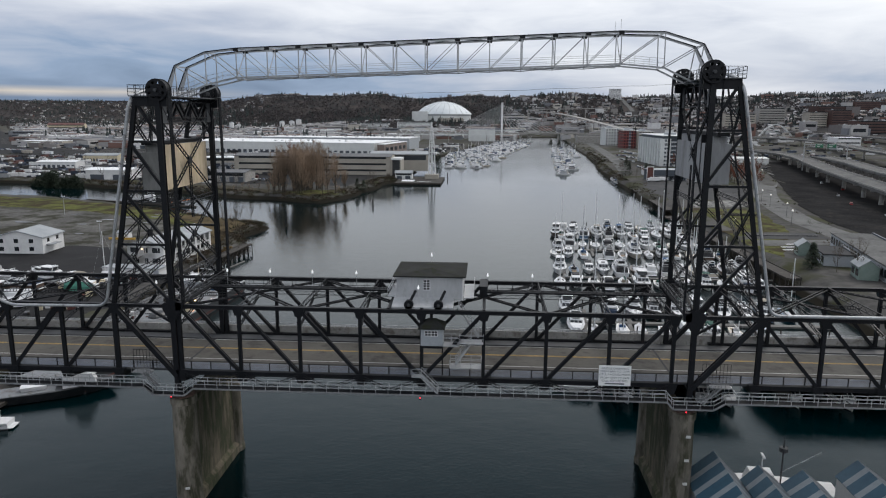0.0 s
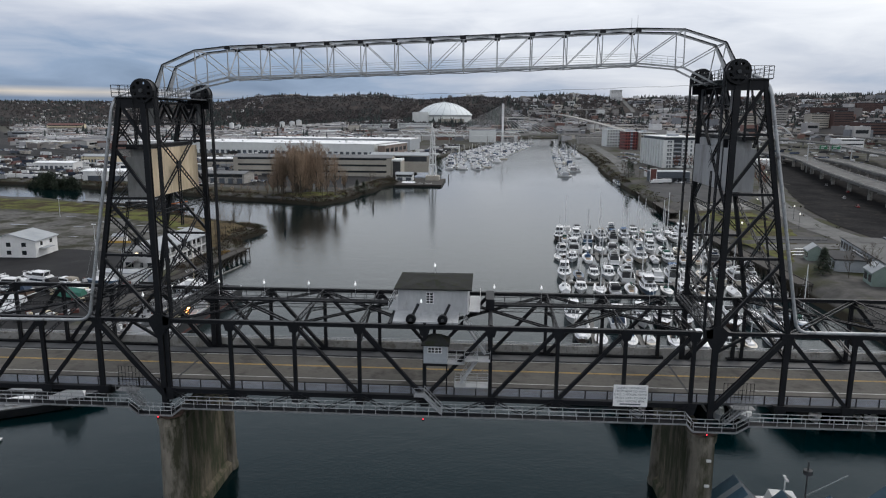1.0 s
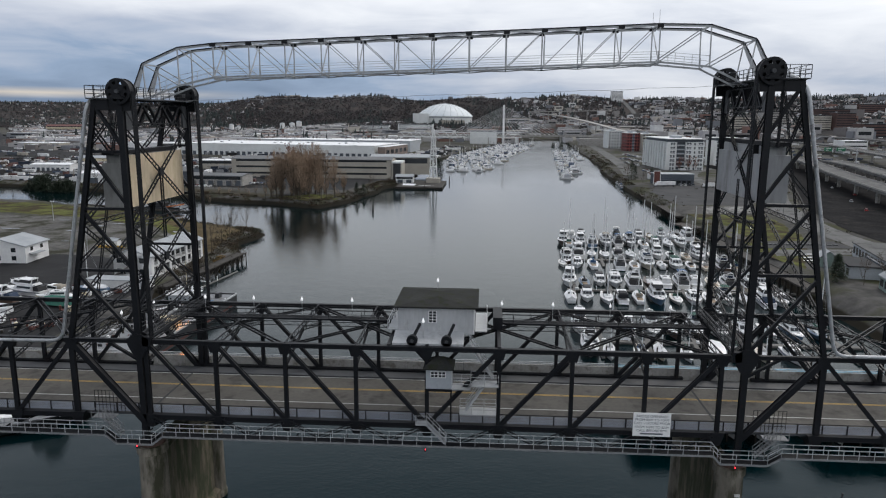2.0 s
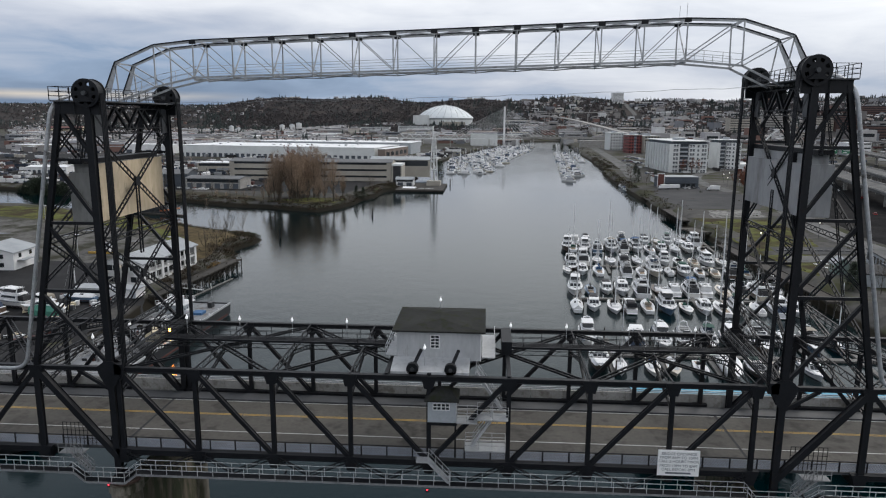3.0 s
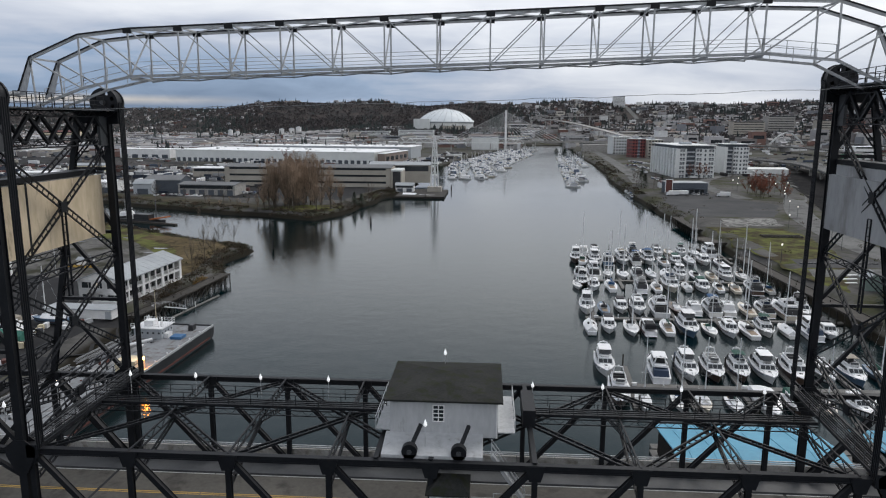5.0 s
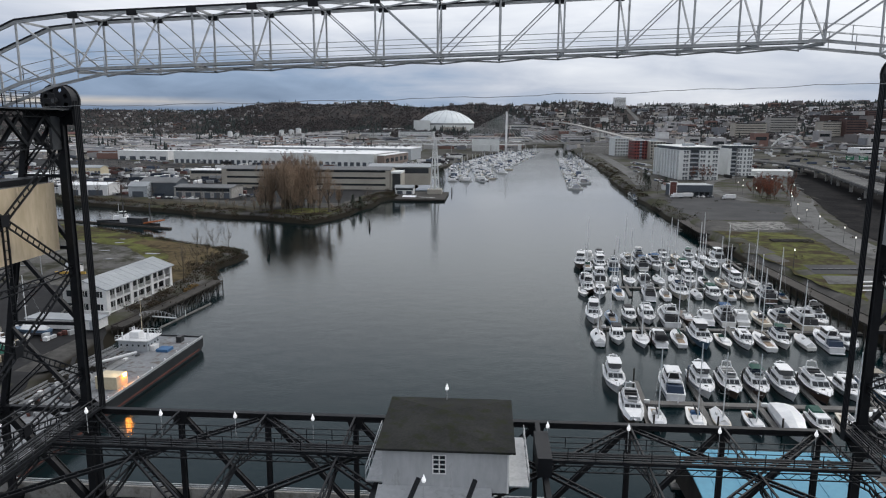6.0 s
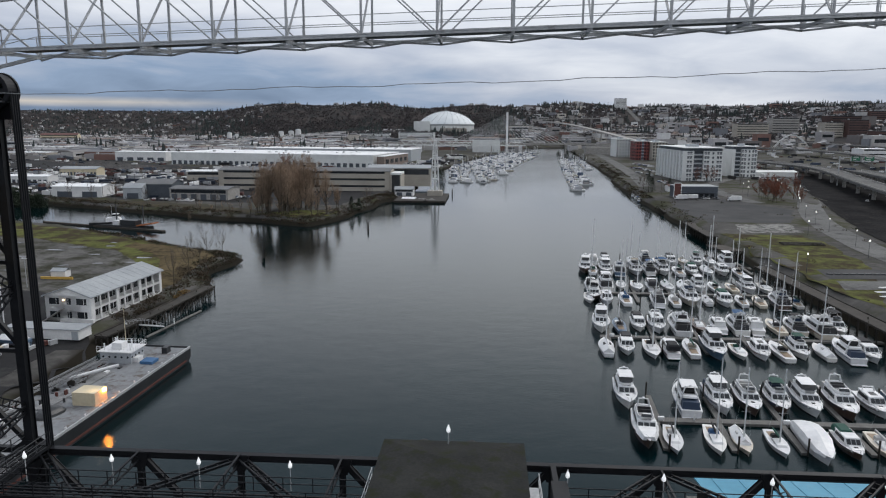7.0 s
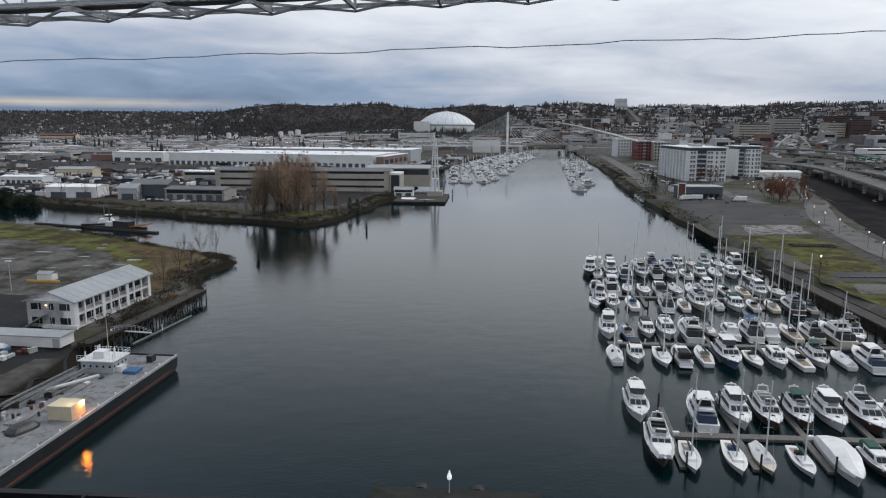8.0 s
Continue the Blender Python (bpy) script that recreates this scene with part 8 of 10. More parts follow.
def build_town_side():
    gar = thing("garage_building", "dark low building with a red sign panel and parked trucks", "building", at=Matrix.Translation((134, 453, 4.6)) @ Matrix.Rotation(radians(3), 4, "Z"))
    part("wall", S().box(0, 28, 0, 16, 0, 8.2), M["dark_wall"], gar)
    part("roof", S().box(-0.3, 28.3, -0.3, 16.3, 8.2, 8.6), M["grey_roof"], gar)
    part("sign_panel", S().box(-2.0, 2.5, -0.3, -0.05, 1.0, 10.5), M["rust_red"], gar, "dark red sign panel")
    part("sign_frame", S().box(-2.3, 2.8, -0.35, -0.03, 10.5, 11.0).box(-2.4, -2.0, -0.35, -0.03, 1.0, 10.5).box(2.5, 2.9, -0.35, -0.03, 1.0, 10.5), M["white_wall"], gar, "white sign frame")
    part("awning", S().box(3, 27, -2.0, -0.05, 4.0, 4.3), M["dark_wall"], gar)
    for k in range(6):
        part("window", S().box(4 + 3.8 * k, 6.6 + 3.8 * k, -0.08, -0.01, 1.0, 3.4), M["glass"], gar)
    low = thing("warehouse", "long low pale warehouse by the street", "building", at=Matrix.Translation((262, 668, 4.6)))
    part("wall", S().box(0, 45, 0, 20, 0, 5), M["pale_wall"], low)
    part("roof", S().gable(0, 45, 0, 20, 5.1, 6.5, "x"), M["pale_wall"], low)
    low = thing("warehouse", "small white gabled shed by the street", "building", at=Matrix.Translation((140, 500, 4.6)))
    part("wall", S().box(0, 14, 0, 10, 0, 4.5), M["white_wall"], low)
    part("roof", S().gable(0, 14, 0, 10, 4.6, 6.0, "x"), M["brick"], low)


build_town_side()


def car(x, y, turn, colour, z, group="parked cars"):
    c = thing("car", colour + " parked car on the asphalt", "car", group, at=Matrix.Translation((x, y, z)) @ Matrix.Rotation(radians(turn), 4, "Z"))
    body = S().loft([[(-0.88, yy, 0.35), (0.88, yy, 0.35), (0.85, yy, hh), (-0.85, yy, hh)] for yy, hh in ((-2.2, 0.8), (-2.0, 0.95), (1.0, 0.95), (2.15, 0.75))])
    part("body", body, M["car_" + colour], c)
    part("cabin", S().loft([[(-0.8 * k, y0, zz), (0.8 * k, y0, zz), (0.8 * k, y1, zz), (-0.8 * k, y1, zz)] for k, y0, y1, zz in ((1.0, -1.9, 0.95, 0.95), (0.82, -1.5, 0.35, 1.48))]), M["glass"], c)
    part("roof_panel", S().box(-0.64, 0.64, -1.45, 0.3, 1.48, 1.53), M["car_" + colour], c)
    for sx in (-0.82, 0.82):
        for yy in (-1.35, 1.3):
            part("wheel", S().tube((sx - 0.1, yy, 0.33), (sx + 0.1, yy, 0.33), 0.33, 12), M["black_hull"], c)
    return c


for nm, col in (("white", (0.7, 0.7, 0.7)), ("grey", (0.18, 0.19, 0.2)), ("dark", (0.02, 0.022, 0.03)), ("red", (0.28, 0.02, 0.02)), ("blue", (0.03, 0.07, 0.2)), ("silver", (0.42, 0.43, 0.44))):
    M["car_" + nm] = material(nm + "_car_paint", tuple(c * 0.92 for c in col), col, rough=0.3, bump=0)


def park_cars():
    rng = random.Random(5)
    protos = {}

    def put(x, y, turn):
        col = rng.choice(["white", "white", "grey", "dark", "silver", "silver", "red", "blue"])
        z = float(ground_height(x, y)) + 0.14
        if col not in protos:
            protos[col] = car(x, y, turn, col, z)
        else:
            copy_thing(protos[col], Matrix.Translation((x, y, z)) @ Matrix.Rotation(radians(turn), 4, "Z"))
    for k in range(4):
        put(150 + k * 3.1, 447, 3 + rng.uniform(-3, 3))
    for x0, y0, n, dx, dy, turn in ((-250, 545, 10, 3.4, -0.4, 0), (-230, 470, 8, 3.4, 0, 0), (-330, 470, 10, 3.4, 1.0, 5),
                                    (262, 640, 6, 3.5, 0, 0)):
        for k in range(n):
            if rng.random() < 0.8:
                put(x0 + k * dx, y0 + k * dy, turn + rng.uniform(-4, 4))
    for k in range(6):
        t = k / 6
        put(214 + t * 88 + rng.uniform(-5, 5), 290 + t * 260 + rng.uniform(-5, 5), -20)


park_cars()
M["green_wall"] = material("pale_green_siding", (0.17, 0.23, 0.20), (0.24, 0.30, 0.27), rough=0.7, grain=2.0, coarse=0.3)
M["sign_green"] = material("green_sign_sheet", (0.012, 0.12, 0.06), (0.02, 0.16, 0.08), rough=0.5, grain=2.0, coarse=0.3, bump=0)
def shed_row(name, label, x, y, turn, w, d, h, wall, roof, gable=0.0, windows=0):
    """A low building by the street: walls, a flat or gabled roof with eaves, and a row of windows on its west face."""
    b = thing(name, label, "building", at=Matrix.Translation((x, y, float(ground_height(x, y)) - 0.2)) @ Matrix.Rotation(radians(turn), 4, "Z"))
    part("wall", S().box(0, w, 0, d, 0, h), M[wall], b)
    if gable:
        ax = "y" if d >= w else "x"
        part("roof", S().gable(0, w, 0, d, h + 0.05, h + gable, ax, 0.4, 0.25), M[roof], b)
        for yy in (0.02, d - 0.22):
            part("gable_wall", S().add([(0, yy, h), (w, yy, h), (w / 2, yy, h + gable - 0.3), (0, yy + 0.2, h), (w, yy + 0.2, h), (w / 2, yy + 0.2, h + gable - 0.3)], [(0, 1, 2), (5, 4, 3), (0, 3, 4, 1), (1, 4, 5, 2), (2, 5, 3, 0)]), M[wall], b)
    else:
        part("roof", S().box(-0.5, w + 0.5, -0.5, d + 0.5, h, h + 0.4), M[roof], b)
        part("parapet", S().box(w - 0.2, w + 0.5, -0.5, d + 0.5, h + 0.4, h + 0.9), M["dark_wall"], b)
    for k in range(windows):
        yy = d * (k + 0.5) / windows
        part("window", S().box(-0.06, -0.005, yy - d / windows * 0.34, yy + d / windows * 0.34, h * 0.3, h * 0.8), M["glass"], b)
    return b


shed_row("street_hall", "long low grey hall with a flat roof and many windows", 126, 112, -12, 14, 74, 5.0, "grey_wall", "pale_road", 0, 22)
shed_row("green_cottage", "small pale green gabled cottage by the long hall", 120, 163, -12, 5, 6, 3.6, "green_wall", "grey_roof", 2.2, 2)
shed_row("green_cottage", "pale green gabled shed beside the long hall", 122, 126, -12, 5.5, 8, 4.2, "green_wall", "grey_roof", 2.4, 2)
shed_row("flat_annex", "low grey annex with a flat dark roof", 121, 146, -12, 9, 16, 4.0, "grey_wall", "asphalt", 0, 4)
sheet("car_park", [(116, 196), (148, 199), (149, 214), (118, 212)], M["asphalt"], 0.13, "small asphalt car park on the grass", "car park", ragged=0.6)
sheet("footpath", [(113, 180), (146, 186), (149, 196), (116, 193)], M["pale_road"], 0.17, "pale worn footpath by the car park", "footpath", ragged=1.0)


def box_truck(x, y, turn, label):
    t = thing("box_truck", label, "truck", "parked trucks", at=Matrix.Translation((x, y, float(ground_height(x, y)) + 0.16)) @ Matrix.Rotation(radians(turn), 4, "Z"))
    part("cargo_box", S().box(-3.0, 3.4, -1.2, 1.2, 0.9, 3.4), M["white_wall"], t)
    part("cab", slab_loft([(-5.0, -3.1, -1.1, 1.1, 0.6), (-4.7, -3.1, -1.0, 1.0, 2.5)], ""), M["white"], t)
    part("windscreen", S().box(-4.98, -4.86, -0.9, 0.9, 1.5, 2.2), M["glass"], t)
    for xx in (-4.1, 2.2):
        for s in (-1.05, 1.05):
            part("wheel", S().tube((xx, s - 0.14, 0.45), (xx, s + 0.14, 0.45), 0.45, 12), M["black_hull"], t)


box_truck(142, 444, 3, "white box truck parked outside the dark garage")
box_truck(134.5, 441, 8, "white delivery truck parked by the sign panel")
box_truck(168, 436, -6, "white box truck parked near the curving street")


def sign_gantry():
    g0 = thing("sign_gantry", "steel highway gantry with two green direction signs", "gantry", at=Matrix.Translation((312, 600, 4.0)))
    for x in (0, 40):
        part("post", S().tube((x, 0, -2.8), (x, 0, 24.5), 0.5, 8), M["galv"], g0)
    for z in (21.2, 23.4):
        part("beam", S().beam((-1, 0, z), (41, 0, z), 0.35, 0.35), M["galv"], g0)
    for x0, x1 in ((10, 17), (21, 29)):
        sg = part("sign", S().box(x0, x1, -0.6, -0.35, 20.6, 24.2), M["sign_green"], g0, "green direction sign")
        for k in range(2):
            part("lettering_bar", S().box(x0 + 1.2, x1 - 1.2 - k * 2, -0.66, -0.61, 23.0 - 1.7 * k, 23.7 - 1.7 * k), M["white_line"], sg)


sign_gantry()


# Timber wharf along the bank and its older stretch.
pile_pier("timber_wharf", [(103.8, 128), (101.6, 217)], 5.0, 4.6, "dark timber wharf on piles along the bank")
pile_pier("timber_wharf", [(109.0, 292), (110.5, 338)], 7.0, 3.6, "old sagging timber wharf on piles")
pile_pier("timber_wharf", [(100.5, 262), (108, 264)], 16.0, 3.2, "collapsed dark timber wharf deck on piles")
pile_pier("timber_wharf", [(113, 395), (118, 440)], 4.0, 2.4, "small pile float by the far bank")
for k in range(3):
    moor("cruiserc", 113 + k * 1.3, 470 + k * 17, 12)
stops = thing("wheel_stops", "row of dark concrete wheel stops in the car park", "kerb")
for k in range(11):
    part("wheel_stop", S().box(118 + 2.6 * k, 120 + 2.6 * k, 203.2 + 0.1 * k, 203.9 + 0.1 * k, 5.0, 5.55), M["dull_steel"], stops)
for k, (x, y, w) in enumerate(((121, 178, 5), (125, 184, 4), (119, 172, 4))):
    sheet("pale_strip", [(x, y), (x + w, y + 0.6), (x + w, y + 2.0), (x, y + 1.4)], M["pale_wall"], 0.2, "pale worn painted strip on the ground", "strip", ragged=0.5)
stack = thing("timber_stack", "long low stack of dark timbers on the grass", "timber", at=Matrix.Translation((128, 262, 5.0)))
for k in range(8):
    part("timber", S().box(0, 17, k * 0.7, k * 0.7 + 0.55, 0.1, 0.5 + 0.2 * (k % 3)), M["wood"], stack)


# Left eave, ridge, right eave, front, eave height, ridge height of each gable.
GABLES = ((36.2, 40.1, 43.4, 4.0, 5.2, 8.6), (43.4, 45.6, 48.3, 2.4, 5.4, 7.6), (48.3, 51.0, 53.8, 1.4, 5.4, 7.6), (56.4, 59.1, 62.5, 3.5, 5.8, 8.2))


def striped_roofs():
    """Workshop with saw-tooth gables in blue and pale stripes on the pier below the bridge."""
    b = thing("striped_boathouse", "boathouse row with blue and pale striped gable roofs", "boathouse")
    for xl, xm, xr, yf, z0, zr in GABLES:
        # Right slopes take a paler panel: sun glare put into the colour.
        for xa, blue in ((xl, "blue_panel"), (xr, "glare_panel")):
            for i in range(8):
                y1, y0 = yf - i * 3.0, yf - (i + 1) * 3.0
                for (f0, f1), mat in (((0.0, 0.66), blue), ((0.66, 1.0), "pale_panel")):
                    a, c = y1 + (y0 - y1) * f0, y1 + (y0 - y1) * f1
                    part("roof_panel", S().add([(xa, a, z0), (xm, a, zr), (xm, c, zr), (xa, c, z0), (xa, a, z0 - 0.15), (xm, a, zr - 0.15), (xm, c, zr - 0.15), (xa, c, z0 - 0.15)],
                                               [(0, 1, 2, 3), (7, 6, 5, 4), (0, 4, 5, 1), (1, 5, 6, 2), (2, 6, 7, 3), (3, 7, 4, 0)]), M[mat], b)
        q = [(xl, yf - 0.3, z0), (xr, yf - 0.3, z0), (xm, yf - 0.3, zr - 0.2)]
        part("gable_wall", S().add(q + [(x, y - 0.3, z) for x, y, z in q], [(0, 1, 2), (5, 4, 3), (0, 3, 4, 1), (1, 4, 5, 2), (2, 5, 3, 0)]), M["grey_wall"], b)
        part("wall", S().box(xl + 0.1, xr - 0.1, yf - 23.8, yf - 0.3, -0.5, z0 - 0.2), M["pale_wall"] if xl > 55 else M["grey_wall"], b)
    boat = thing("fishing_boat", "white fishing boat with mast gear behind the boathouse", "boat", at=Matrix.Translation((50, 7.4, 0)) @ Matrix.Rotation(radians(84), 4, "Z"))
    part("hull", S().loft(hull_rings(17, 5, 2.0)), M["hull"], boat)
    part("cabin", slab_loft([(-1.3, 1.3, 0, 4, 2.2), (-1.1, 1.1, 0.3, 3.4, 4.0)], ""), M["white"], boat)
    part("mast", S().tube((0, -1, 2), (0, -1, 9.0), 0.12, 8), M["dull_steel"], boat)
    part("crow_nest", S().tube((0, -1, 7.2), (0, -1, 7.8), 0.6, 10), M["dull_steel"], boat)
    part("boom", S().beam((0, -1, 4), (0, -6, 7.5), 0.1, 0.1), M["galv"], boat)
    part("radar", S().box(-0.8, 0.8, 1.5, 1.8, 6.2, 6.4), M["white"], boat)
    part("radar_mast", S().beam((0, 1.7, 4), (0, 1.7, 6.2), 0.15, 0.15), M["white"], boat)


M["blue_panel"] = material("blue_sheet_panel", (0.036, 0.095, 0.145), (0.062, 0.14, 0.195), rough=0.5, grain=1.5, coarse=0.2)
# Lit version of the blue panel, its glare held in the base colour.
M["glare_panel"] = material("bare_zinc_sheet_panel", (0.13, 0.145, 0.155), (0.20, 0.215, 0.225), rough=0.4, grain=1.5, coarse=0.2)
M["pale_panel"] = material("pale_sheet_panel", (0.27, 0.31, 0.33), (0.36, 0.40, 0.42), rough=0.5, grain=1.5, coarse=0.2)
striped_roofs()


# ---- far side: industry, trees, the far bridge, the dome, the hills ----
sheet("bank_grass", [(-300, 424), (-248, 400), (-181, 371), (-117, 347), (-95, 341), (-88, 352), (-120, 366), (-180, 392), (-250, 415)], M["mud"], 0.07, "dark brushy bank of the far shore", "bank")
sheet("grass", [(-130, 352), (-100, 340), (-88, 350), (-82, 372), (-110, 372)], M["grass"], 0.12, "mossy grass point under the bare trees", "grass")
sheet("yard", [(-640, 520), (-300, 440), (-170, 408), (-90, 400), (-80, 480), (-230, 600), (-640, 700)], M["wet_asphalt"], 0.07, "wet asphalt works yard", "yard", step=12)
sheet("rail_yard", [(-1400, 1850), (-900, 1250), (-440, 830), (-300, 740), (-470, 700), (-700, 760), (-1400, 1250)], M["wet_asphalt"], 0.25, "dark railway yard with long tracks", "rail yard", step=40)

WALLS = ["pale_wall", "tan_wall", "grey_wall", "white_wall", "concrete", "brick"]


def block(x, y, w, d, h, turn, wall, roof, label, name="industrial_building", pitch=0.0, bands=0, doors=0):
    z = float(ground_height(x, y))
    b = thing(name, label, "building", "industrial buildings", at=Matrix.Translation((x, y, z - 0.3)) @ Matrix.Rotation(radians(turn), 4, "Z"))
    part("wall", S().box(0, w, 0, d, 0, h), M[wall], b)
    if pitch:
        part("roof", S().gable(0, w, 0, d, h + 0.2, h + pitch, "x" if w > d else "y", 0.5, 0.4), M[roof], b)
        if w > d:
            for xx in (0.05, w - 0.35):
                part("gable", S().add([(xx, 0, h), (xx, d, h), (xx, d / 2, h + pitch - 0.4), (xx + 0.3, 0, h), (xx + 0.3, d, h), (xx + 0.3, d / 2, h + pitch - 0.4)], [(0, 1, 2), (5, 4, 3), (0, 3, 4, 1), (1, 4, 5, 2), (2, 5, 3, 0)]), M[wall], b)
        else:
            part("gable", S().add([(0, 0.05, h), (w, 0.05, h), (w / 2, 0.05, h + pitch - 0.4), (0, 0.35, h), (w, 0.35, h), (w / 2, 0.35, h + pitch - 0.4)], [(0, 1, 2), (5, 4, 3), (0, 3, 4, 1), (1, 4, 5, 2), (2, 5, 3, 0)]), M[wall], b)
    else:
        part("roof", S().box(-0.4, w + 0.4, -0.4, d + 0.4, h, h + 0.6), M[roof], b)
        rng = random.Random(int(x * 7 + y))
        for k in range(max(1, min(14, int(w * d / 900)))):
            ux, uy = rng.uniform(0.05, 0.9) * w, rng.uniform(0.1, 0.85) * d
            part("roof_unit", S().box(ux, ux + rng.uniform(1.5, 4), uy, uy + rng.uniform(1.5, 4), h + 0.6, h + rng.uniform(1.4, 2.6)), M["galv"], b)
    for k in range(bands):
        z1 = h * (k + 0.65) / bands
        part("window_band", S().box(w * 0.03, w * 0.97, -0.08, -0.01, z1, z1 + h / bands * 0.3), M["glass"], b)
    for k in range(doors):
        xx = w * (k + 0.5) / doors
        part("door", S().box(xx - w / doors * 0.3, xx + w / doors * 0.3, -0.09, -0.01, 0.3, min(h * 0.55, 5.0)), M["dark_wall"], b)
    return b


M["white_roof"] = material("pale_membrane_roof", (0.72, 0.73, 0.74), (0.86, 0.87, 0.88), rough=0.8, grain=0.4, coarse=0.03, bump=0, stain=(0.36, 0.37, 0.38), stain_at=0.60)
M["dark_flat"] = material("dark_flat_roof", (0.10, 0.105, 0.11), (0.17, 0.175, 0.18), rough=0.85, grain=0.5, coarse=0.05, bump=0)

block(-395, 823, 268, 105, 14.5, -9.6, "pale_wall", "white_roof", "vast pale warehouse with loading doors and a white roof", "warehouse", 0, 0, 34)
block(-330, 955, 230, 60, 16, -8, "grey_wall", "white_roof", "long pale warehouse behind the loading docks", "warehouse", 0, 0, 12)
block(-205, 493, 134, 26, 15.5, 0, "tan_wall", "dark_flat", "long open-sided boat shed with horizontal wall bands", "boat_shed", 2.2, 3, 0)
block(-96, 540, 52, 22, 15, 4, "tan_wall", "grey_roof", "tall shed with a wide dark doorway", "boat_shed", 2.5, 1, 0)
block(-298, 428, 35, 18, 7.5, 2, "white_wall", "white_roof", "white sheet metal shed at the edge of the water", "shed", 1.6, 0, 2)
block(-410, 614, 36, 16, 7, 3, "cream", "grey_roof", "long cream sheet metal store with many doors", "shed", 2.2, 0, 11)
block(-240, 430, 26, 22, 9.5, 3, "dark_wall", "dark_flat", "dark grey gabled workshop", "workshop", 3, 0, 2)
block(-244, 422, 13, 12, 7.5, 3, "grey_wall", "grey_roof", "pale blue gabled workshop", "workshop", 3, 0, 1)
block(-211, 421, 41, 20, 7.5, -3, "concrete", "dark_flat", "long low grey concrete workshop", "workshop", 1.6, 1, 6)
block(-268, 578, 38, 22, 8, 3, "tan_wall", "white_roof", "flat-roofed tan yard building", "workshop", 0, 1, 0)
block(-405, 531, 36, 16, 6, 2, "white_wall", "white_roof", "row of white sheet-metal stores", "shed", 1.2, 0, 8)
block(-676, 906, 60, 30, 9, 3, "tan_wall", "white_roof", "tan warehouse beyond the railway", "warehouse", 0, 0, 6)
block(-503, 886, 74, 30, 12, -5, "white_wall", "white_roof", "bright white warehouse beside the tracks", "warehouse", 0, 0, 5)
block(-437, 1590, 90, 40, 10, 0, "pale_wall", "white_roof", "far white industrial hall", "warehouse", 0, 0, 4)
block(-560, 1480, 120, 50, 9, 0, "pale_wall", "white_roof", "far pale industrial hall", "warehouse", 0, 0, 6)
block(-332, 1210, 210, 60, 8, -6, "grey_wall", "white_roof", "very long grey shed with a white roof", "warehouse", 0, 1, 14)
block(-318, 1720, 75, 18, 14, 0, "pale_wall", "dark_flat", "pale office block with window bands", "office_building", 0, 4, 0)
block(-221, 1720, 90, 18, 17, 0, "pale_wall", "dark_flat", "pale office block with window bands and flat roof", "office_building", 0, 5, 0)
block(-24, 1262, 50, 30, 22, 3, "pale_wall", "grey_roof", "blank pale concrete museum hall", "museum_building", 0, 0, 0)
block(72, 2070, 52, 20, 20, 0, "white_wall", "white_roof", "white columned hall beyond the far bridge", "office_building", 0, 1, 12)
block(-58, 462, 9, 6, 3.6, -10, "white_wall", "white_roof", "little white dock house", "dock_house", 1.4, 0, 2)
block(-46, 458, 11, 7, 3.8, -10, "white_wall", "white_roof", "little white dock house with a gable", "dock_house", 1.6, 0, 3)
block(-66, 482, 14, 9, 5.0, 0, "white_wall", "grey_roof", "white dock office with a gable roof", "dock_house", 2.0, 1, 2)
block(648, 1610, 60, 30, 44, 0, "concrete", "dark_flat", "grey office block on the slope", "office_building", 0, 8, 0)
block(560, 1580, 70, 30, 38, 0, "tan_wall", "dark_flat", "tan brick block on the slope", "office_building", 0, 7, 0)
block(705, 1480, 40, 28, 34, 5, "tan_wall", "dark_flat", "pale pink office block", "office_building", 0, 7, 0)
block(748, 1470, 42, 28, 36, 5, "brick", "dark_flat", "dark red brick office block", "office_building", 0, 7, 0)
block(690, 1250, 70, 30, 26, 5, "brick", "dark_flat", "dark red brick warehouse block", "office_building", 0, 5, 0)
block(820, 1700, 90, 40, 34, 5, "brick", "dark_flat", "wide red brick block on the slope", "office_building", 0, 6, 0)
block(960, 1800, 110, 50, 30, 5, "brick", "dark_flat", "wide red-brown brick hospital block", "office_building", 0, 6, 0)
block(1080, 1750, 90, 40, 24, 5, "tarp_blue", "tarp_blue", "blue sheet-clad hall on the slope", "hall", 0, 1, 0)
block(1230, 2000, 80, 30, 46, 5, "white_wall", "white_roof", "white tower block on the slope", "office_building", 0, 8, 0)
block(505, 2800, 44, 30, 42, 0, "white_wall", "dark_flat", "grey tower block on the ridge", "office_building", 0, 9, 0)
block(510, 945, 34, 26, 18, 5, "white_wall", "white_roof", "white low office beside the viaduct", "office_building", 0, 3, 0)
block(-1180, 1750, 90, 40, 18, 20, "cream", "rust_red", "cream building with a red roof far to the east", "office_building", 5, 3, 0)
block(60, 2250, 90, 30, 26, 0, "tan_wall", "dark_flat", "tan school building on the ridge", "office_building", 0, 3, 0)


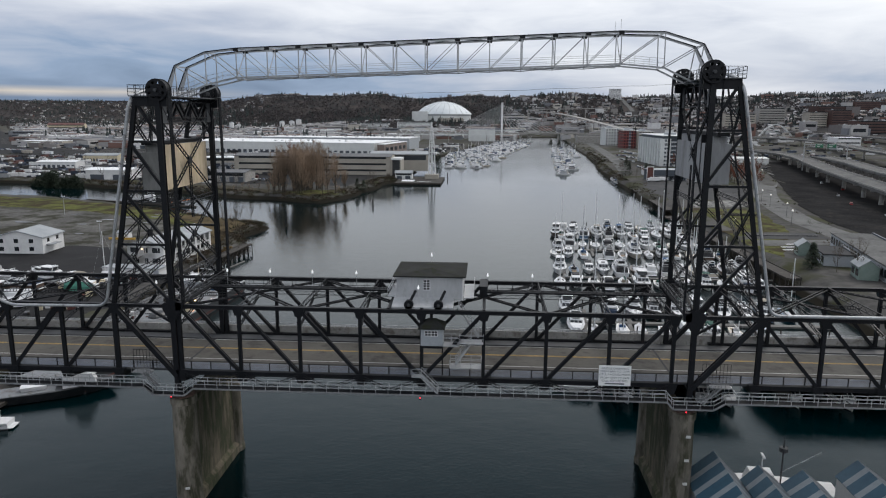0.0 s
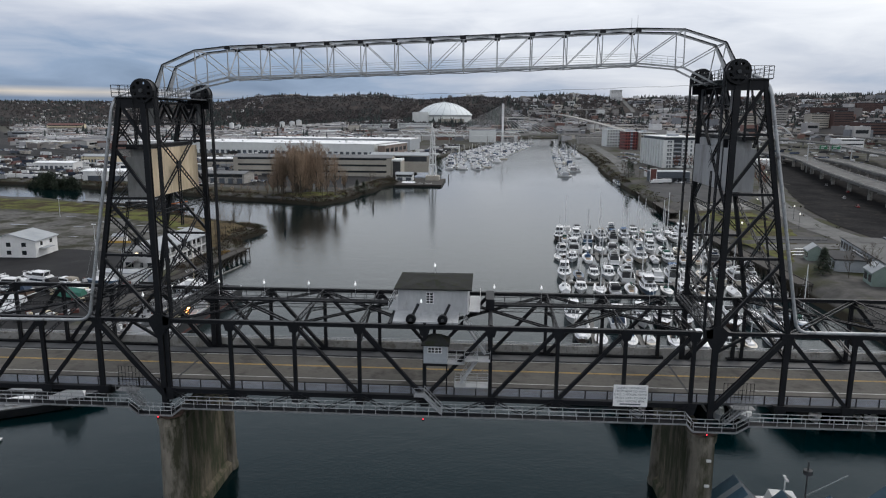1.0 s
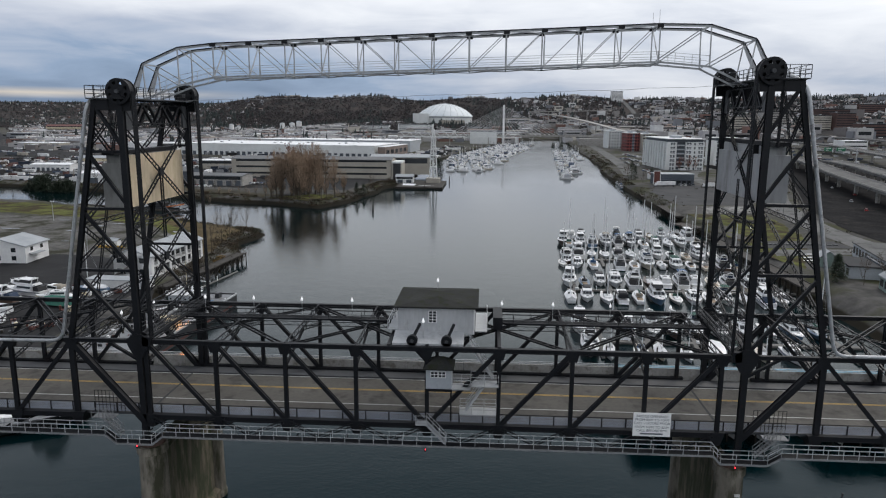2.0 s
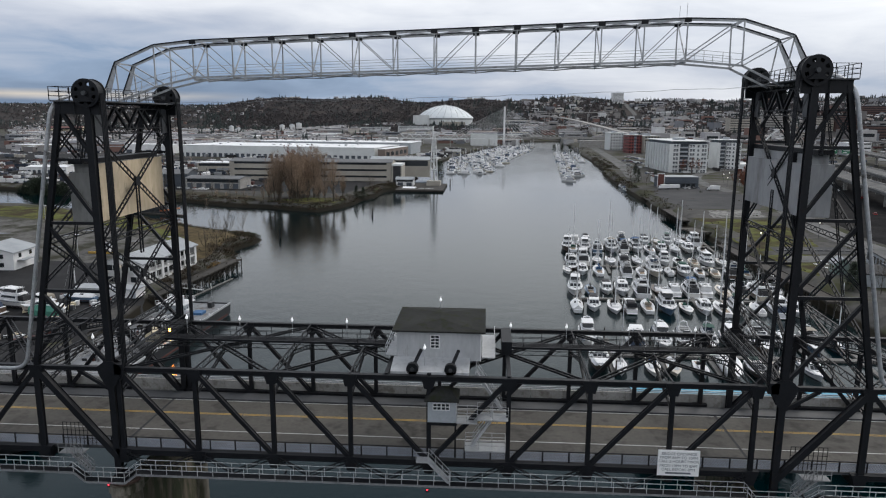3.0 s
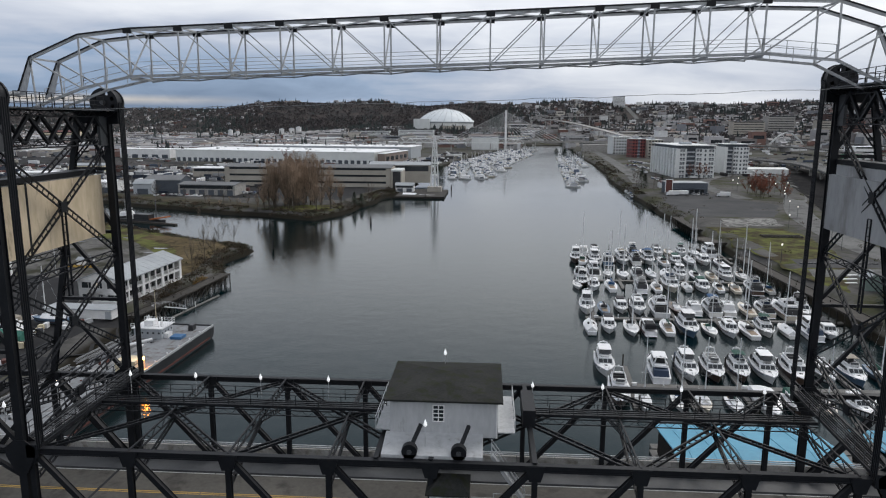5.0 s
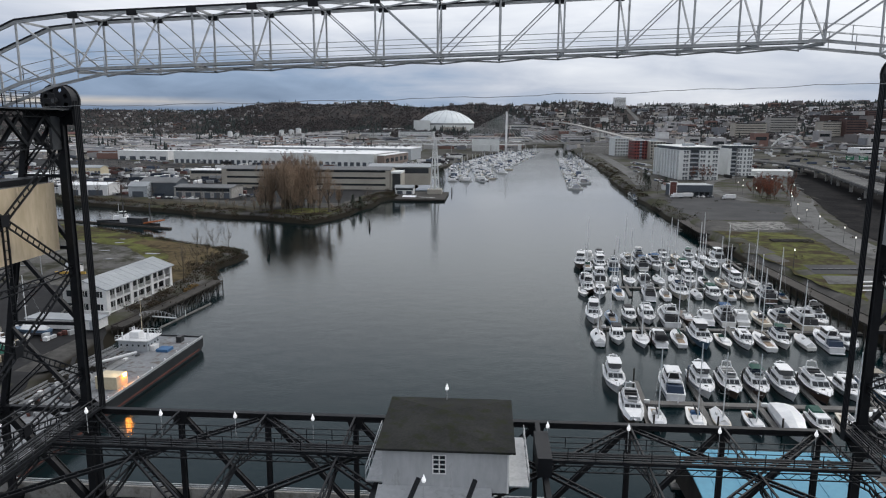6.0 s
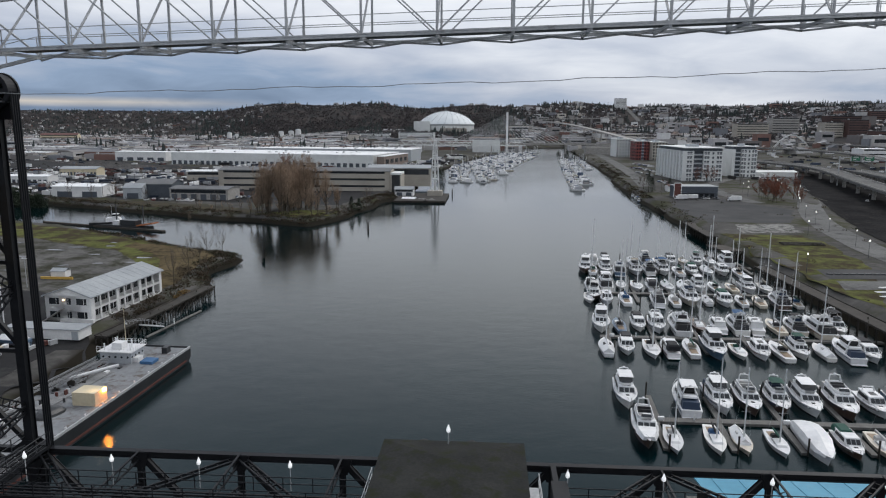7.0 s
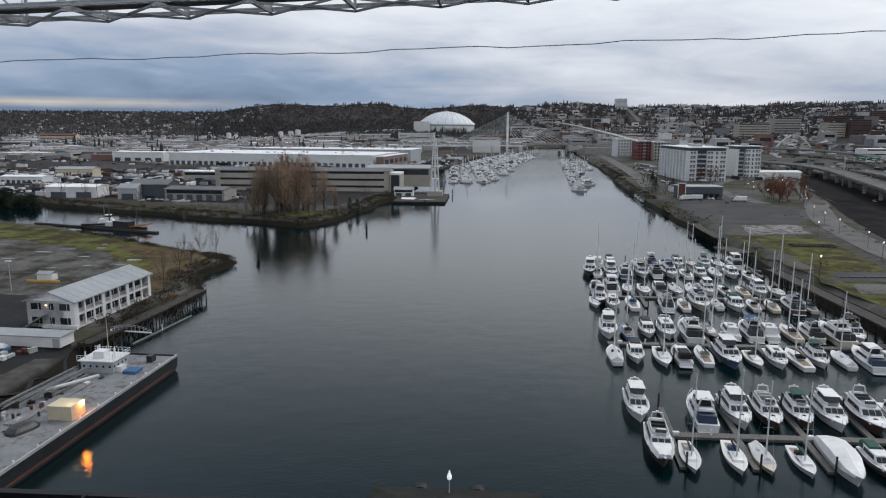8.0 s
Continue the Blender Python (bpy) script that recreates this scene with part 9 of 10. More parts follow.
def warehouse_side():
    """Brown brick end of the vast warehouse, and the open end of the boat shed."""
    end = thing("loading_annex", "long brown brick loading annex with dark bays", "building", at=Matrix.Translation((-127, 777, 3.3)) @ Matrix.Rotation(radians(-9.6), 4, "Z"))
    part("wall", S().box(0, 9, 2, 103, 0, 13.2), M["brown_brick"], end)
    part("roof", S().box(-0.3, 9.4, 1.6, 103.4, 13.2, 13.8), M["white_roof"], end)
    for k in range(5):
        part("bay", S().box(9.0, 9.1, 8 + 19 * k, 20 + 19 * k, 4.5, 9.5), M["glass"], end)
    port = thing("shed_portal", "tall shed portal with a white frame and a shade-black block inside", "building", at=Matrix.Translation((-70.5, 490, 3.3)))
    # Solid black block stands in for the shade inside the opening.
    part("inside", S().box(0.9, 7.2, 2.2, 22, 0, 13), M["black_hull"], port)
    part("frame", S().box(0, 0.9, 1.6, 23.4, 0, 13).box(7.2, 8.1, 1.6, 23.4, 0, 13), M["tan_wall"], port)
    part("lintel", S().box(0, 8.1, 1.6, 23.4, 13, 14.4), M["pale_wall"], port)


M["brown_brick"] = material("brown_brick", (0.16, 0.125, 0.105), (0.25, 0.20, 0.175), rough=0.85, grain=1.0, coarse=0.06, stain=(0.10, 0.085, 0.075), stain_at=0.6)
warehouse_side()


def build_tower_mast():
    """White lattice-clad tower on the dock."""
    t = thing("white_tower", "tall white lattice tower with a stepped base on the dock", "tower", at=Matrix.Translation((-36.2, 489, 0)))
    part("base", S().box(-5.5, 5.5, -5, 5, 1.2, 5.0), M["tan_wall"], t)
    part("dock", S().box(-26, 10, -42, 14, 0.2, 1.5), M["wood"], t)
    for k in range(24):
        part("pile", S().tube((-25 + 1.5 * k, -41.5, -3), (-25 + 1.5 * k, -41.5, 1.6), 0.25, 6), M["wood"], t)
    lv = [(5.0, 3.0), (14, 2.5), (23, 2.2), (31, 1.7), (38, 1.2), (44, 0.5)]
    for (z0, a), (z1, b) in zip(lv, lv[1:]):
        for sx in (-1, 1):
            for sy in (-1, 1):
                part("leg", S().beam((sx * a, sy * a, z0), (sx * b, sy * b, z1), 0.55, 0.55), M["white_wall"], t)
            part("brace", S().beam((-a * sx, -a, z0), (b * sx, -b, z1), 0.3, 0.3), M["white_wall"], t)
            part("brace", S().beam((sx * a, -a, z0), (sx * b, b, z1), 0.3, 0.3), M["white_wall"], t)
        part("collar", S().box(-b - 0.3, b + 0.3, -b - 0.3, b + 0.3, z1 - 0.3, z1 + 0.3), M["white_wall"], t)
    part("ladder_shaft", S().loft([[(-0.3 * a, -0.3 * a, z), (0.3 * a, -0.3 * a, z), (0.3 * a, 0.3 * a, z), (-0.3 * a, 0.3 * a, z)] for z, a in lv]), M["pale_wall"], t)
    part("spire", S().tube((0, 0, 44), (0, 0, 49), 0.12, 6), M["white_wall"], t)


build_tower_mast()


def build_far_bridge():
    br = thing("cable_stayed_bridge", "grey concrete cable-stayed bridge with a single tall pylon", "bridge")
    y = 1300
    part("deck", S().box(-230, 330, y - 8, y + 8, 17.0, 18.9), M["concrete"], br)
    for yy in (y - 8, y + 8):
        part("barrier", S().box(-230, 330, yy - 0.2, yy + 0.2, 18.9, 20.0), M["concrete"], br)
    px = 39.5
    for s in (-1, 1):
        part("pylon_leg", S().loft([[(px - 1.8, y + s * b - 1.4, z), (px + 1.8, y + s * b - 1.4, z), (px + 1.8, y + s * b + 1.4, z), (px - 1.8, y + s * b + 1.4, z)] for z, b in ((0, 9), (20, 11), (52, 2.2), (77, 1.5))]), M["white_wall"], br)
    for k in range(11):
        for s in (-1, 1):
            z = 74 - k * 2.2
            x = px + s * (112 - k * 9.4)
            for yy in (-6.5, 6.5):
                part("stay_cable", S().beam((px, y + yy * 0.15, z), (x, y + yy, 18.9), 0.34, 0.34), M["white_wall"], br)
    for x in (-190, -120, 150, 210, 280):
        part("pier", S().box(x - 1.5, x + 1.5, y - 6, y + 6, 0, 17), M["concrete"], br)


build_far_bridge()


def build_dome():
    z0 = float(ground_height(-115, 1960)) - 2
    d = thing("domed_arena", "large white and pale blue wooden-dome arena on a round base", "arena", at=Matrix.Translation((-115, 1960, 0)))
    n = 64
    def ring(r, z):
        return [(r * math.cos(2 * math.pi * i / n), r * math.sin(2 * math.pi * i / n), z) for i in range(n)]
    part("base_wall", S().loft([ring(79, z0), ring(79, 50), ring(80, 50.5)]), M["pale_wall"], d)
    part("window_ring", S().loft([ring(79.6, 50.5), ring(79.6, 54.5)]), M["grey_roof"], d)
    R = (81 ** 2 + 35 ** 2) / (2 * 35)
    prof = []
    for k in range(13):
        a = math.asin(81 / R) * (1 - k / 12.5)
        prof.append(ring(max(R * math.sin(a), 0.5), 90.5 - R + R * math.cos(a)))
    part("dome_roof", S().loft([ring(81.5, 54.2)] + prof), M["dome"], d)
    for k in range(24):
        a = 2 * math.pi * k / 24
        sh = S()
        pts = []
        for j in range(0, 12):
            b = math.asin(81 / R) * (1 - j / 12.5)
            pts.append(Vector((R * math.sin(b) * math.cos(a + j * 0.02), R * math.sin(b) * math.sin(a + j * 0.02), 90.7 - R + R * math.cos(b))))
        for p, q in zip(pts, pts[1:]):
            sh.beam(p, q, 0.7, 0.3)
        part("rib", sh, M["grey_roof"], d)
    part("crown", S().tube((0, 0, 90.3), (0, 0, 92.5), 5, 16, 3.5), M["grey_roof"], d)
    part("annex", S().box(-84, -40, -82, -50, z0, 62), M["pale_wall"], d)
    part("annex", S().box(-10, 60, -110, -80, z0, 44), M["tan_wall"], d)


M["dome"] = material("painted_dome_shell", (0.55, 0.60, 0.62), (0.72, 0.75, 0.76), rough=0.55, grain=0.1, coarse=0.02, bump=0)
build_dome()


def build_arches():
    st = thing("arched_footbridge", "pale steel arched truss roof near the viaduct", "arch", at=Matrix.Translation((570, 1310, 12)))
    for k in range(2):
        sh = S()
        pts = [Vector((-34 + 68 * i / 16, 6 * k, 26 * math.sin(math.pi * i / 16))) for i in range(17)]
        for p, q in zip(pts, pts[1:]):
            sh.beam(p, q, 1.0, 1.2)
        part("arch_rib", sh, M["pale_wall"], st)
        for p in pts[1:-1]:
            part("hanger", S().beam(p, (p.x, p.y, 4), 0.25, 0.25), M["galv"], st)
    part("deck", S().box(-36, 36, -1, 7, 2.5, 4), M["concrete"], st)
    ch = thing("pipe_bridge", "long pale lattice conveyor bridge over the yards", "bridge")
    for y in (1196, 1202):
        part("truss", S().laced((-150, y, 22), (70, y, 22), 8, t=0.7, up=(0, 1, 0), step=8, rungs=False), M["pale_wall"], ch)
    for x in (-140, -60, 10, 64):
        part("leg", S().beam((x, 1199, 2), (x, 1199, 18), 1.5, 1.5), M["concrete"], ch)


build_arches()


# ---- trees ----
M["twig"] = material("bare_brown_twigs", (0.25, 0.18, 0.125), (0.38, 0.28, 0.20), rough=0.95, grain=0.6, coarse=0.08, bump=0, vary=0.35)
M["twig_grey"] = material("bare_grey_twigs", (0.085, 0.07, 0.055), (0.15, 0.125, 0.10), rough=0.95, grain=0.6, coarse=0.08, bump=0, vary=0.35)
M["twig_red"] = material("rusty_winter_leaves", (0.12, 0.043, 0.026), (0.20, 0.072, 0.042), rough=0.95, grain=0.6, coarse=0.08, bump=0, vary=0.3)
M["bark"] = material("grey_brown_bark", (0.05, 0.04, 0.03), (0.10, 0.085, 0.065), rough=0.95, grain=3.0, coarse=0.5, bump=0.02)
M["needles"] = material("dark_evergreen_needles", (0.012, 0.020, 0.012), (0.030, 0.045, 0.024), rough=0.9, grain=0.5, coarse=0.05, bump=0, vary=0.35, island=True)
# Paler and bluer than the near needles: haze put into the colour.
M["needles_hazed"] = material("far_evergreen_needles", (0.026, 0.036, 0.036), (0.052, 0.066, 0.062), rough=0.9, grain=0.1, coarse=0.02, bump=0, vary=0.4, island=True)
M["bush"] = material("dull_olive_brush", (0.030, 0.032, 0.016), (0.070, 0.070, 0.034), rough=0.95, grain=0.6, coarse=0.06, bump=0, vary=0.3)


def bare_tree(h, spread, seed, limbs=9, twigs=900, mat="twig"):
    """A leafless tree: trunk and rising limbs in one wood mesh, side branches and fine twig blades as its crown."""
    rng = random.Random(seed)
    t = thing("bare_tree", "tall leafless winter tree with a fine brown crown", "tree", "bare trees")
    wood = S().tube((0, 0, -1), (rng.uniform(-0.3, 0.3), 0, h * 0.55), h * 0.014, 7, h * 0.007).tube((0, 0, h * 0.54), (0.2, 0.1, h * 0.9), h * 0.007, 6, h * 0.002)
    tips, crown = [], S()
    for k in range(limbs):
        a = 2 * math.pi * k / limbs + rng.uniform(-0.4, 0.4)
        z0 = h * rng.uniform(0.12, 0.5)
        r = spread * rng.uniform(0.35, 1.0)
        z1 = min(h * 0.98, z0 + h * rng.uniform(0.3, 0.5))
        m = Vector((math.cos(a) * r * 0.65, math.sin(a) * r * 0.65, z0 + (z1 - z0) * 0.4))
        e = Vector((math.cos(a) * r, math.sin(a) * r, z1))
        wood.tube((0, 0, z0), m, h * 0.006, 5, h * 0.004).tube(m, e, h * 0.004, 5, h * 0.0012)
        tips += [(lerp((0, 0, z0), m, 0.6)), m, lerp(m, e, 0.5), e]
    tips += [Vector((0, 0, h * q)) for q in (0.6, 0.72, 0.84, 0.93)]
    part("trunk", wood, M["bark"], t)
    # Side branches, steep, then twigs along them.
    ends = []
    for b in tips:
        for _ in range(5):
            a = rng.uniform(0, 6.283)
            d = Vector((math.cos(a) * 0.5, math.sin(a) * 0.5, rng.uniform(0.6, 1.3))).normalized() * h * rng.uniform(0.07, 0.16)
            e = b + d
            e.z = min(e.z, h * 1.02)
            crown.tube(b, e, h * 0.0022, 3, h * 0.0008)
            ends += [b + d * 0.35, b + d * 0.7, e]
    for k in range(twigs):
        b = rng.choice(ends)
        p = b + Vector((rng.gauss(0, spread * 0.05), rng.gauss(0, spread * 0.05), rng.gauss(0, h * 0.012)))
        d = (Vector((b.x * 0.4, b.y * 0.4, h * 0.3)).normalized() + Vector((rng.gauss(0, 0.45), rng.gauss(0, 0.45), rng.gauss(0.2, 0.4)))).normalized() * h * rng.uniform(0.03, 0.075)
        s = d.cross(Vector((rng.gauss(0, 1), rng.gauss(0, 1), rng.gauss(0, 1)))).normalized() * h * 0.0014
        crown.add([p - s, p + s, p + d], [(0, 1, 2)])
    part("crown", crown, M[mat], t)
    return t


def scatter(protos, places, rng, low=0.8, high=1.15):
    for k, (x, y) in enumerate(places):
        z = float(ground_height(x, y))
        s = rng.uniform(low, high)
        p = protos[k % len(protos)]
        m = Matrix.Translation((x, y, z)) @ Matrix.Rotation(rng.uniform(0, 6.28), 4, "Z") @ Matrix.Diagonal((s, s, s * rng.uniform(0.9, 1.1), 1))
        if k < len(protos):
            p.matrix_basis = m
        else:
            copy_thing(p, m)


def plant_trees():
    rng = random.Random(9)
    tall = [bare_tree(28, 4.8, 1 + k, 9, 2600) for k in range(5)]
    scatter(tall, [(rng.gauss(-114, 8), rng.uniform(350, 385)) for _ in range(36)], rng, 0.8, 1.1)
    mid = [bare_tree(19, 3.8, 50 + k, 7, 1700) for k in range(3)]
    scatter(mid, [(rng.uniform(-132, -86), rng.uniform(346, 385)) for _ in range(36)], rng, 0.5, 1.05)
    brown = [bare_tree(13, 4.4, 70 + k, 6, 900) for k in range(3)]
    scatter(brown, [(rng.uniform(-470, -170), rng.uniform(440, 760)) for _ in range(20)] + [(rng.uniform(-170, -84), rng.uniform(350, 372)) for _ in range(14)], rng, 0.5, 1.1)
    small = [bare_tree(11, 3.2, 20 + k, 4, 800, "twig_grey") for k in range(3)]
    spots = [(-116, 251), (-128, 262), (-106, 243), (-160, 372), (-175, 380), (-190, 384), (-215, 396), (-75, 410), (-76, 430), (-240, 405), (-260, 412), (-280, 418), (-100, 196), (-97, 178), (128, 470), (126, 520), (132, 560), (150, 560), (124, 131), (121, 137), (170, 500), (214, 560), (-330, 430), (-360, 440), (-100, 206), (-250, 520), (-300, 560), (-350, 600), (-420, 500)]
    scatter(small, spots, rng)
    red = [bare_tree(15, 5.6, 40 + k, 6, 3600, "twig_red") for k in range(2)]
    scatter(red, [(rng.uniform(188, 214), rng.uniform(428, 468)) for _ in range(14)] + [(205, 600), (198, 598), (190, 600), (-228, 760), (-222, 765), (-235, 770)], rng)


plant_trees()


def plant_scrub():
    """Brush along the banks and between the yards, past counting."""
    rng = random.Random(19)
    olive, brown = S(), S()
    spots = []
    for poly, n, off, low in ((WEST_LAND[5:14], 420, 5, 0.9), (FAR_LAND[1:12], 900, 6, 0.9), (EAST_LAND[3:12], 420, 4, 1.2)):
        for _ in range(n):
            k = rng.randrange(len(poly) - 1)
            (ax, ay), (bx, by) = poly[k], poly[k + 1]
            t = rng.random()
            spots.append((ax + (bx - ax) * t + rng.gauss(0, off), ay + (by - ay) * t + rng.gauss(0, off), low))
    for _ in range(700):
        spots.append((rng.uniform(-640, -150), rng.uniform(410, 800), 3.0))
    for _ in range(200):
        spots.append((rng.uniform(112, 300), rng.uniform(160, 700), 4.0))
    for _ in range(260):
        y = rng.uniform(560, 1180)
        spots.append((126 + (y - 560) * 0.075 + rng.uniform(-6, 9), y, 2.0))
    zs = ground_height([p[0] for p in spots], [p[1] for p in spots])
    for (x, y, low), z in zip(spots, zs):
        if z < low or noise.noise(Vector((x / 30, y / 30, 2.2))) < -0.15:
            continue
        sh = olive if rng.random() < 0.45 else brown
        r, h = rng.uniform(0.7, 2.4), rng.uniform(0.6, 2.8)
        for _k in range(18):
            a, q = rng.uniform(0, 6.283), r * rng.random() ** 0.5
            p = Vector((x + math.cos(a) * q, y + math.sin(a) * q, float(z) + h * rng.uniform(-0.1, 0.5) * (1 - 0.5 * q / r)))
            d = Vector((math.cos(a) * 0.5 + rng.gauss(0, 0.4), math.sin(a) * 0.5 + rng.gauss(0, 0.4), 1.0)).normalized() * h * rng.uniform(0.3, 0.6)
            s = Vector((rng.gauss(0, 1), rng.gauss(0, 1), rng.gauss(0, 0.3))).normalized() * rng.uniform(0.06, 0.22)
            sh.add([p - s, p + s, p + d + s * 0.3], [(0, 1, 2)])
    # A dense dark belt of brush along the shores.
    for poly, n, deep, tall in ((FAR_LAND[2:13], 1500, 13.0, 2.6), (WEST_LAND[5:14], 800, 8.0, 2.0), (EAST_LAND[3:10], 420, 6.0, 2.4)):
        cand = []
        for _ in range(n):
            k = rng.randrange(len(poly) - 1)
            (ax, ay), (bx, by) = poly[k], poly[k + 1]
            t, q = rng.random(), rng.uniform(-1.0, 1.0) * deep
            L = math.hypot(bx - ax, by - ay)
            cand.append((ax + (bx - ax) * t - (by - ay) / L * q, ay + (by - ay) * t + (bx - ax) / L * q))
        hz = ground_height([p[0] for p in cand], [p[1] for p in cand])
        for (x, y), z in zip(cand, hz):
            if z < 1.1 or (abs(x + 113) < 26 and 335 < y < 372 and rng.random() < 0.6):
                continue
            w = noise.noise(Vector((x / 14, y / 14, 7.7)))
            h, r = tall * (0.75 + 0.6 * w) * rng.uniform(0.6, 1.1), rng.uniform(1.2, 2.6)
            sh = brown if rng.random() < 0.6 else olive
            for _k in range(34):
                a, q = rng.uniform(0, 6.283), r * rng.random() ** 0.5
                p = Vector((x + math.cos(a) * q, y + math.sin(a) * q, float(z) + h * rng.uniform(-0.1, 0.62) * (1 - 0.45 * q / r)))
                d = Vector((math.cos(a) * 0.5 + rng.gauss(0, 0.5), math.sin(a) * 0.5 + rng.gauss(0, 0.5), 0.9)).normalized() * h * rng.uniform(0.2, 0.42)
                s = Vector((rng.gauss(0, 1), rng.gauss(0, 1), rng.gauss(0, 0.4))).normalized() * rng.uniform(0.12, 0.34)
                sh.add([p - s, p + s, p + d + s * 0.3], [(0, 1, 2)])
    tagged(single("olive_scrub", olive, M["bush"], "dull olive brush on the banks and lots", "brush"), kind="stuff")
    tagged(single("brown_scrub", brown, M["scrub"], "dead brown brush on the banks and lots", "brush"), kind="stuff")


M["scrub"] = material("dead_brown_brush", (0.055, 0.043, 0.031), (0.110, 0.086, 0.062), rough=0.95, grain=0.6, coarse=0.06, bump=0, vary=0.3, island=True, spec=0.1)
plant_scrub()


def bank_bush(x, y, h, r, mat, label, seed):
    """A loose bush of upright blades over short stems."""
    rng = random.Random(seed)
    b = thing("bush", label, "bush", "bank bushes", at=Matrix.Translation((x, y, float(ground_height(x, y)))))
    stems = S()
    for k in range(9):
        a = 2 * math.pi * k / 9
        stems.tube((0, 0, -0.3), (math.cos(a) * r * 0.6, math.sin(a) * r * 0.6, h * 0.6), 0.04, 4, 0.015)
    part("stems", stems, M["bark"], b)
    sh = S()
    for k in range(420):
        a, q = rng.uniform(0, 6.283), rng.random() ** 0.5 * r
        p = Vector((math.cos(a) * q, math.sin(a) * q, h * rng.uniform(0.1, 0.85) * (1.05 - 0.55 * q / r)))
        d = Vector((math.cos(a) * 0.6 + rng.gauss(0, 0.5), math.sin(a) * 0.6 + rng.gauss(0, 0.5), 0.8)).normalized() * rng.uniform(0.2, 0.5)
        u = d.cross(Vector((rng.gauss(0, 1), rng.gauss(0, 1), rng.gauss(0, 1)))).normalized() * rng.uniform(0.05, 0.12)
        sh.add([p - u, p + u, p + d], [(0, 1, 2)])
    part("crown", sh, M[mat], b)


M["yellow_leaf"] = material("yellow_winter_leaves", (0.20, 0.12, 0.03), (0.34, 0.21, 0.06), rough=0.9, grain=1.0, coarse=0.2, bump=0, vary=0.3)
for k, (x, y, h, r, mat) in enumerate(((-90.5, 171, 1.8, 2.0, "yellow_leaf"), (-90.8, 167, 1.4, 1.6, "yellow_leaf"), (-93.5, 150, 2.4, 1.8, "scrub"), (-94.5, 156, 2.8, 2.0, "scrub"), (-94.0, 161, 2.2, 1.8, "scrub"), (-95.5, 143, 2.0, 1.6, "scrub"), (-95.0, 180, 3.2, 2.4, "scrub"), (-99.0, 192, 3.6, 2.8, "scrub"), (-104.0, 201, 3.0, 2.6, "scrub"), (-101.0, 214, 2.6, 2.4, "scrub"))):
    bank_bush(x, y, h, r, mat, "small yellow-leaved bush by the timber pier" if mat == "yellow_leaf" else "bare brown bush on the bank", 300 + k)


def evergreen(sh, x, y, z, h, r, rng, detail=2):
    """Ragged cone of drooping tiers."""
    for k in range(detail + 1):
        z0, z1 = z + h * (0.12 + 0.28 * k), z + h * min(1.0, 0.62 + 0.2 * k)
        rr = r * (1 - 0.3 * k)
        a0 = rng.uniform(0, 6)
        n = 5
        ring = [(x + rr * rng.uniform(0.7, 1.15) * math.cos(a0 + 6.283 * i / n), y + rr * rng.uniform(0.7, 1.15) * math.sin(a0 + 6.283 * i / n), z0 + rng.uniform(-0.06, 0.06) * h) for i in range(n)]
        sh.add(ring + [(x, y, z1)], [(i, (i + 1) % n, n) for i in range(n)])


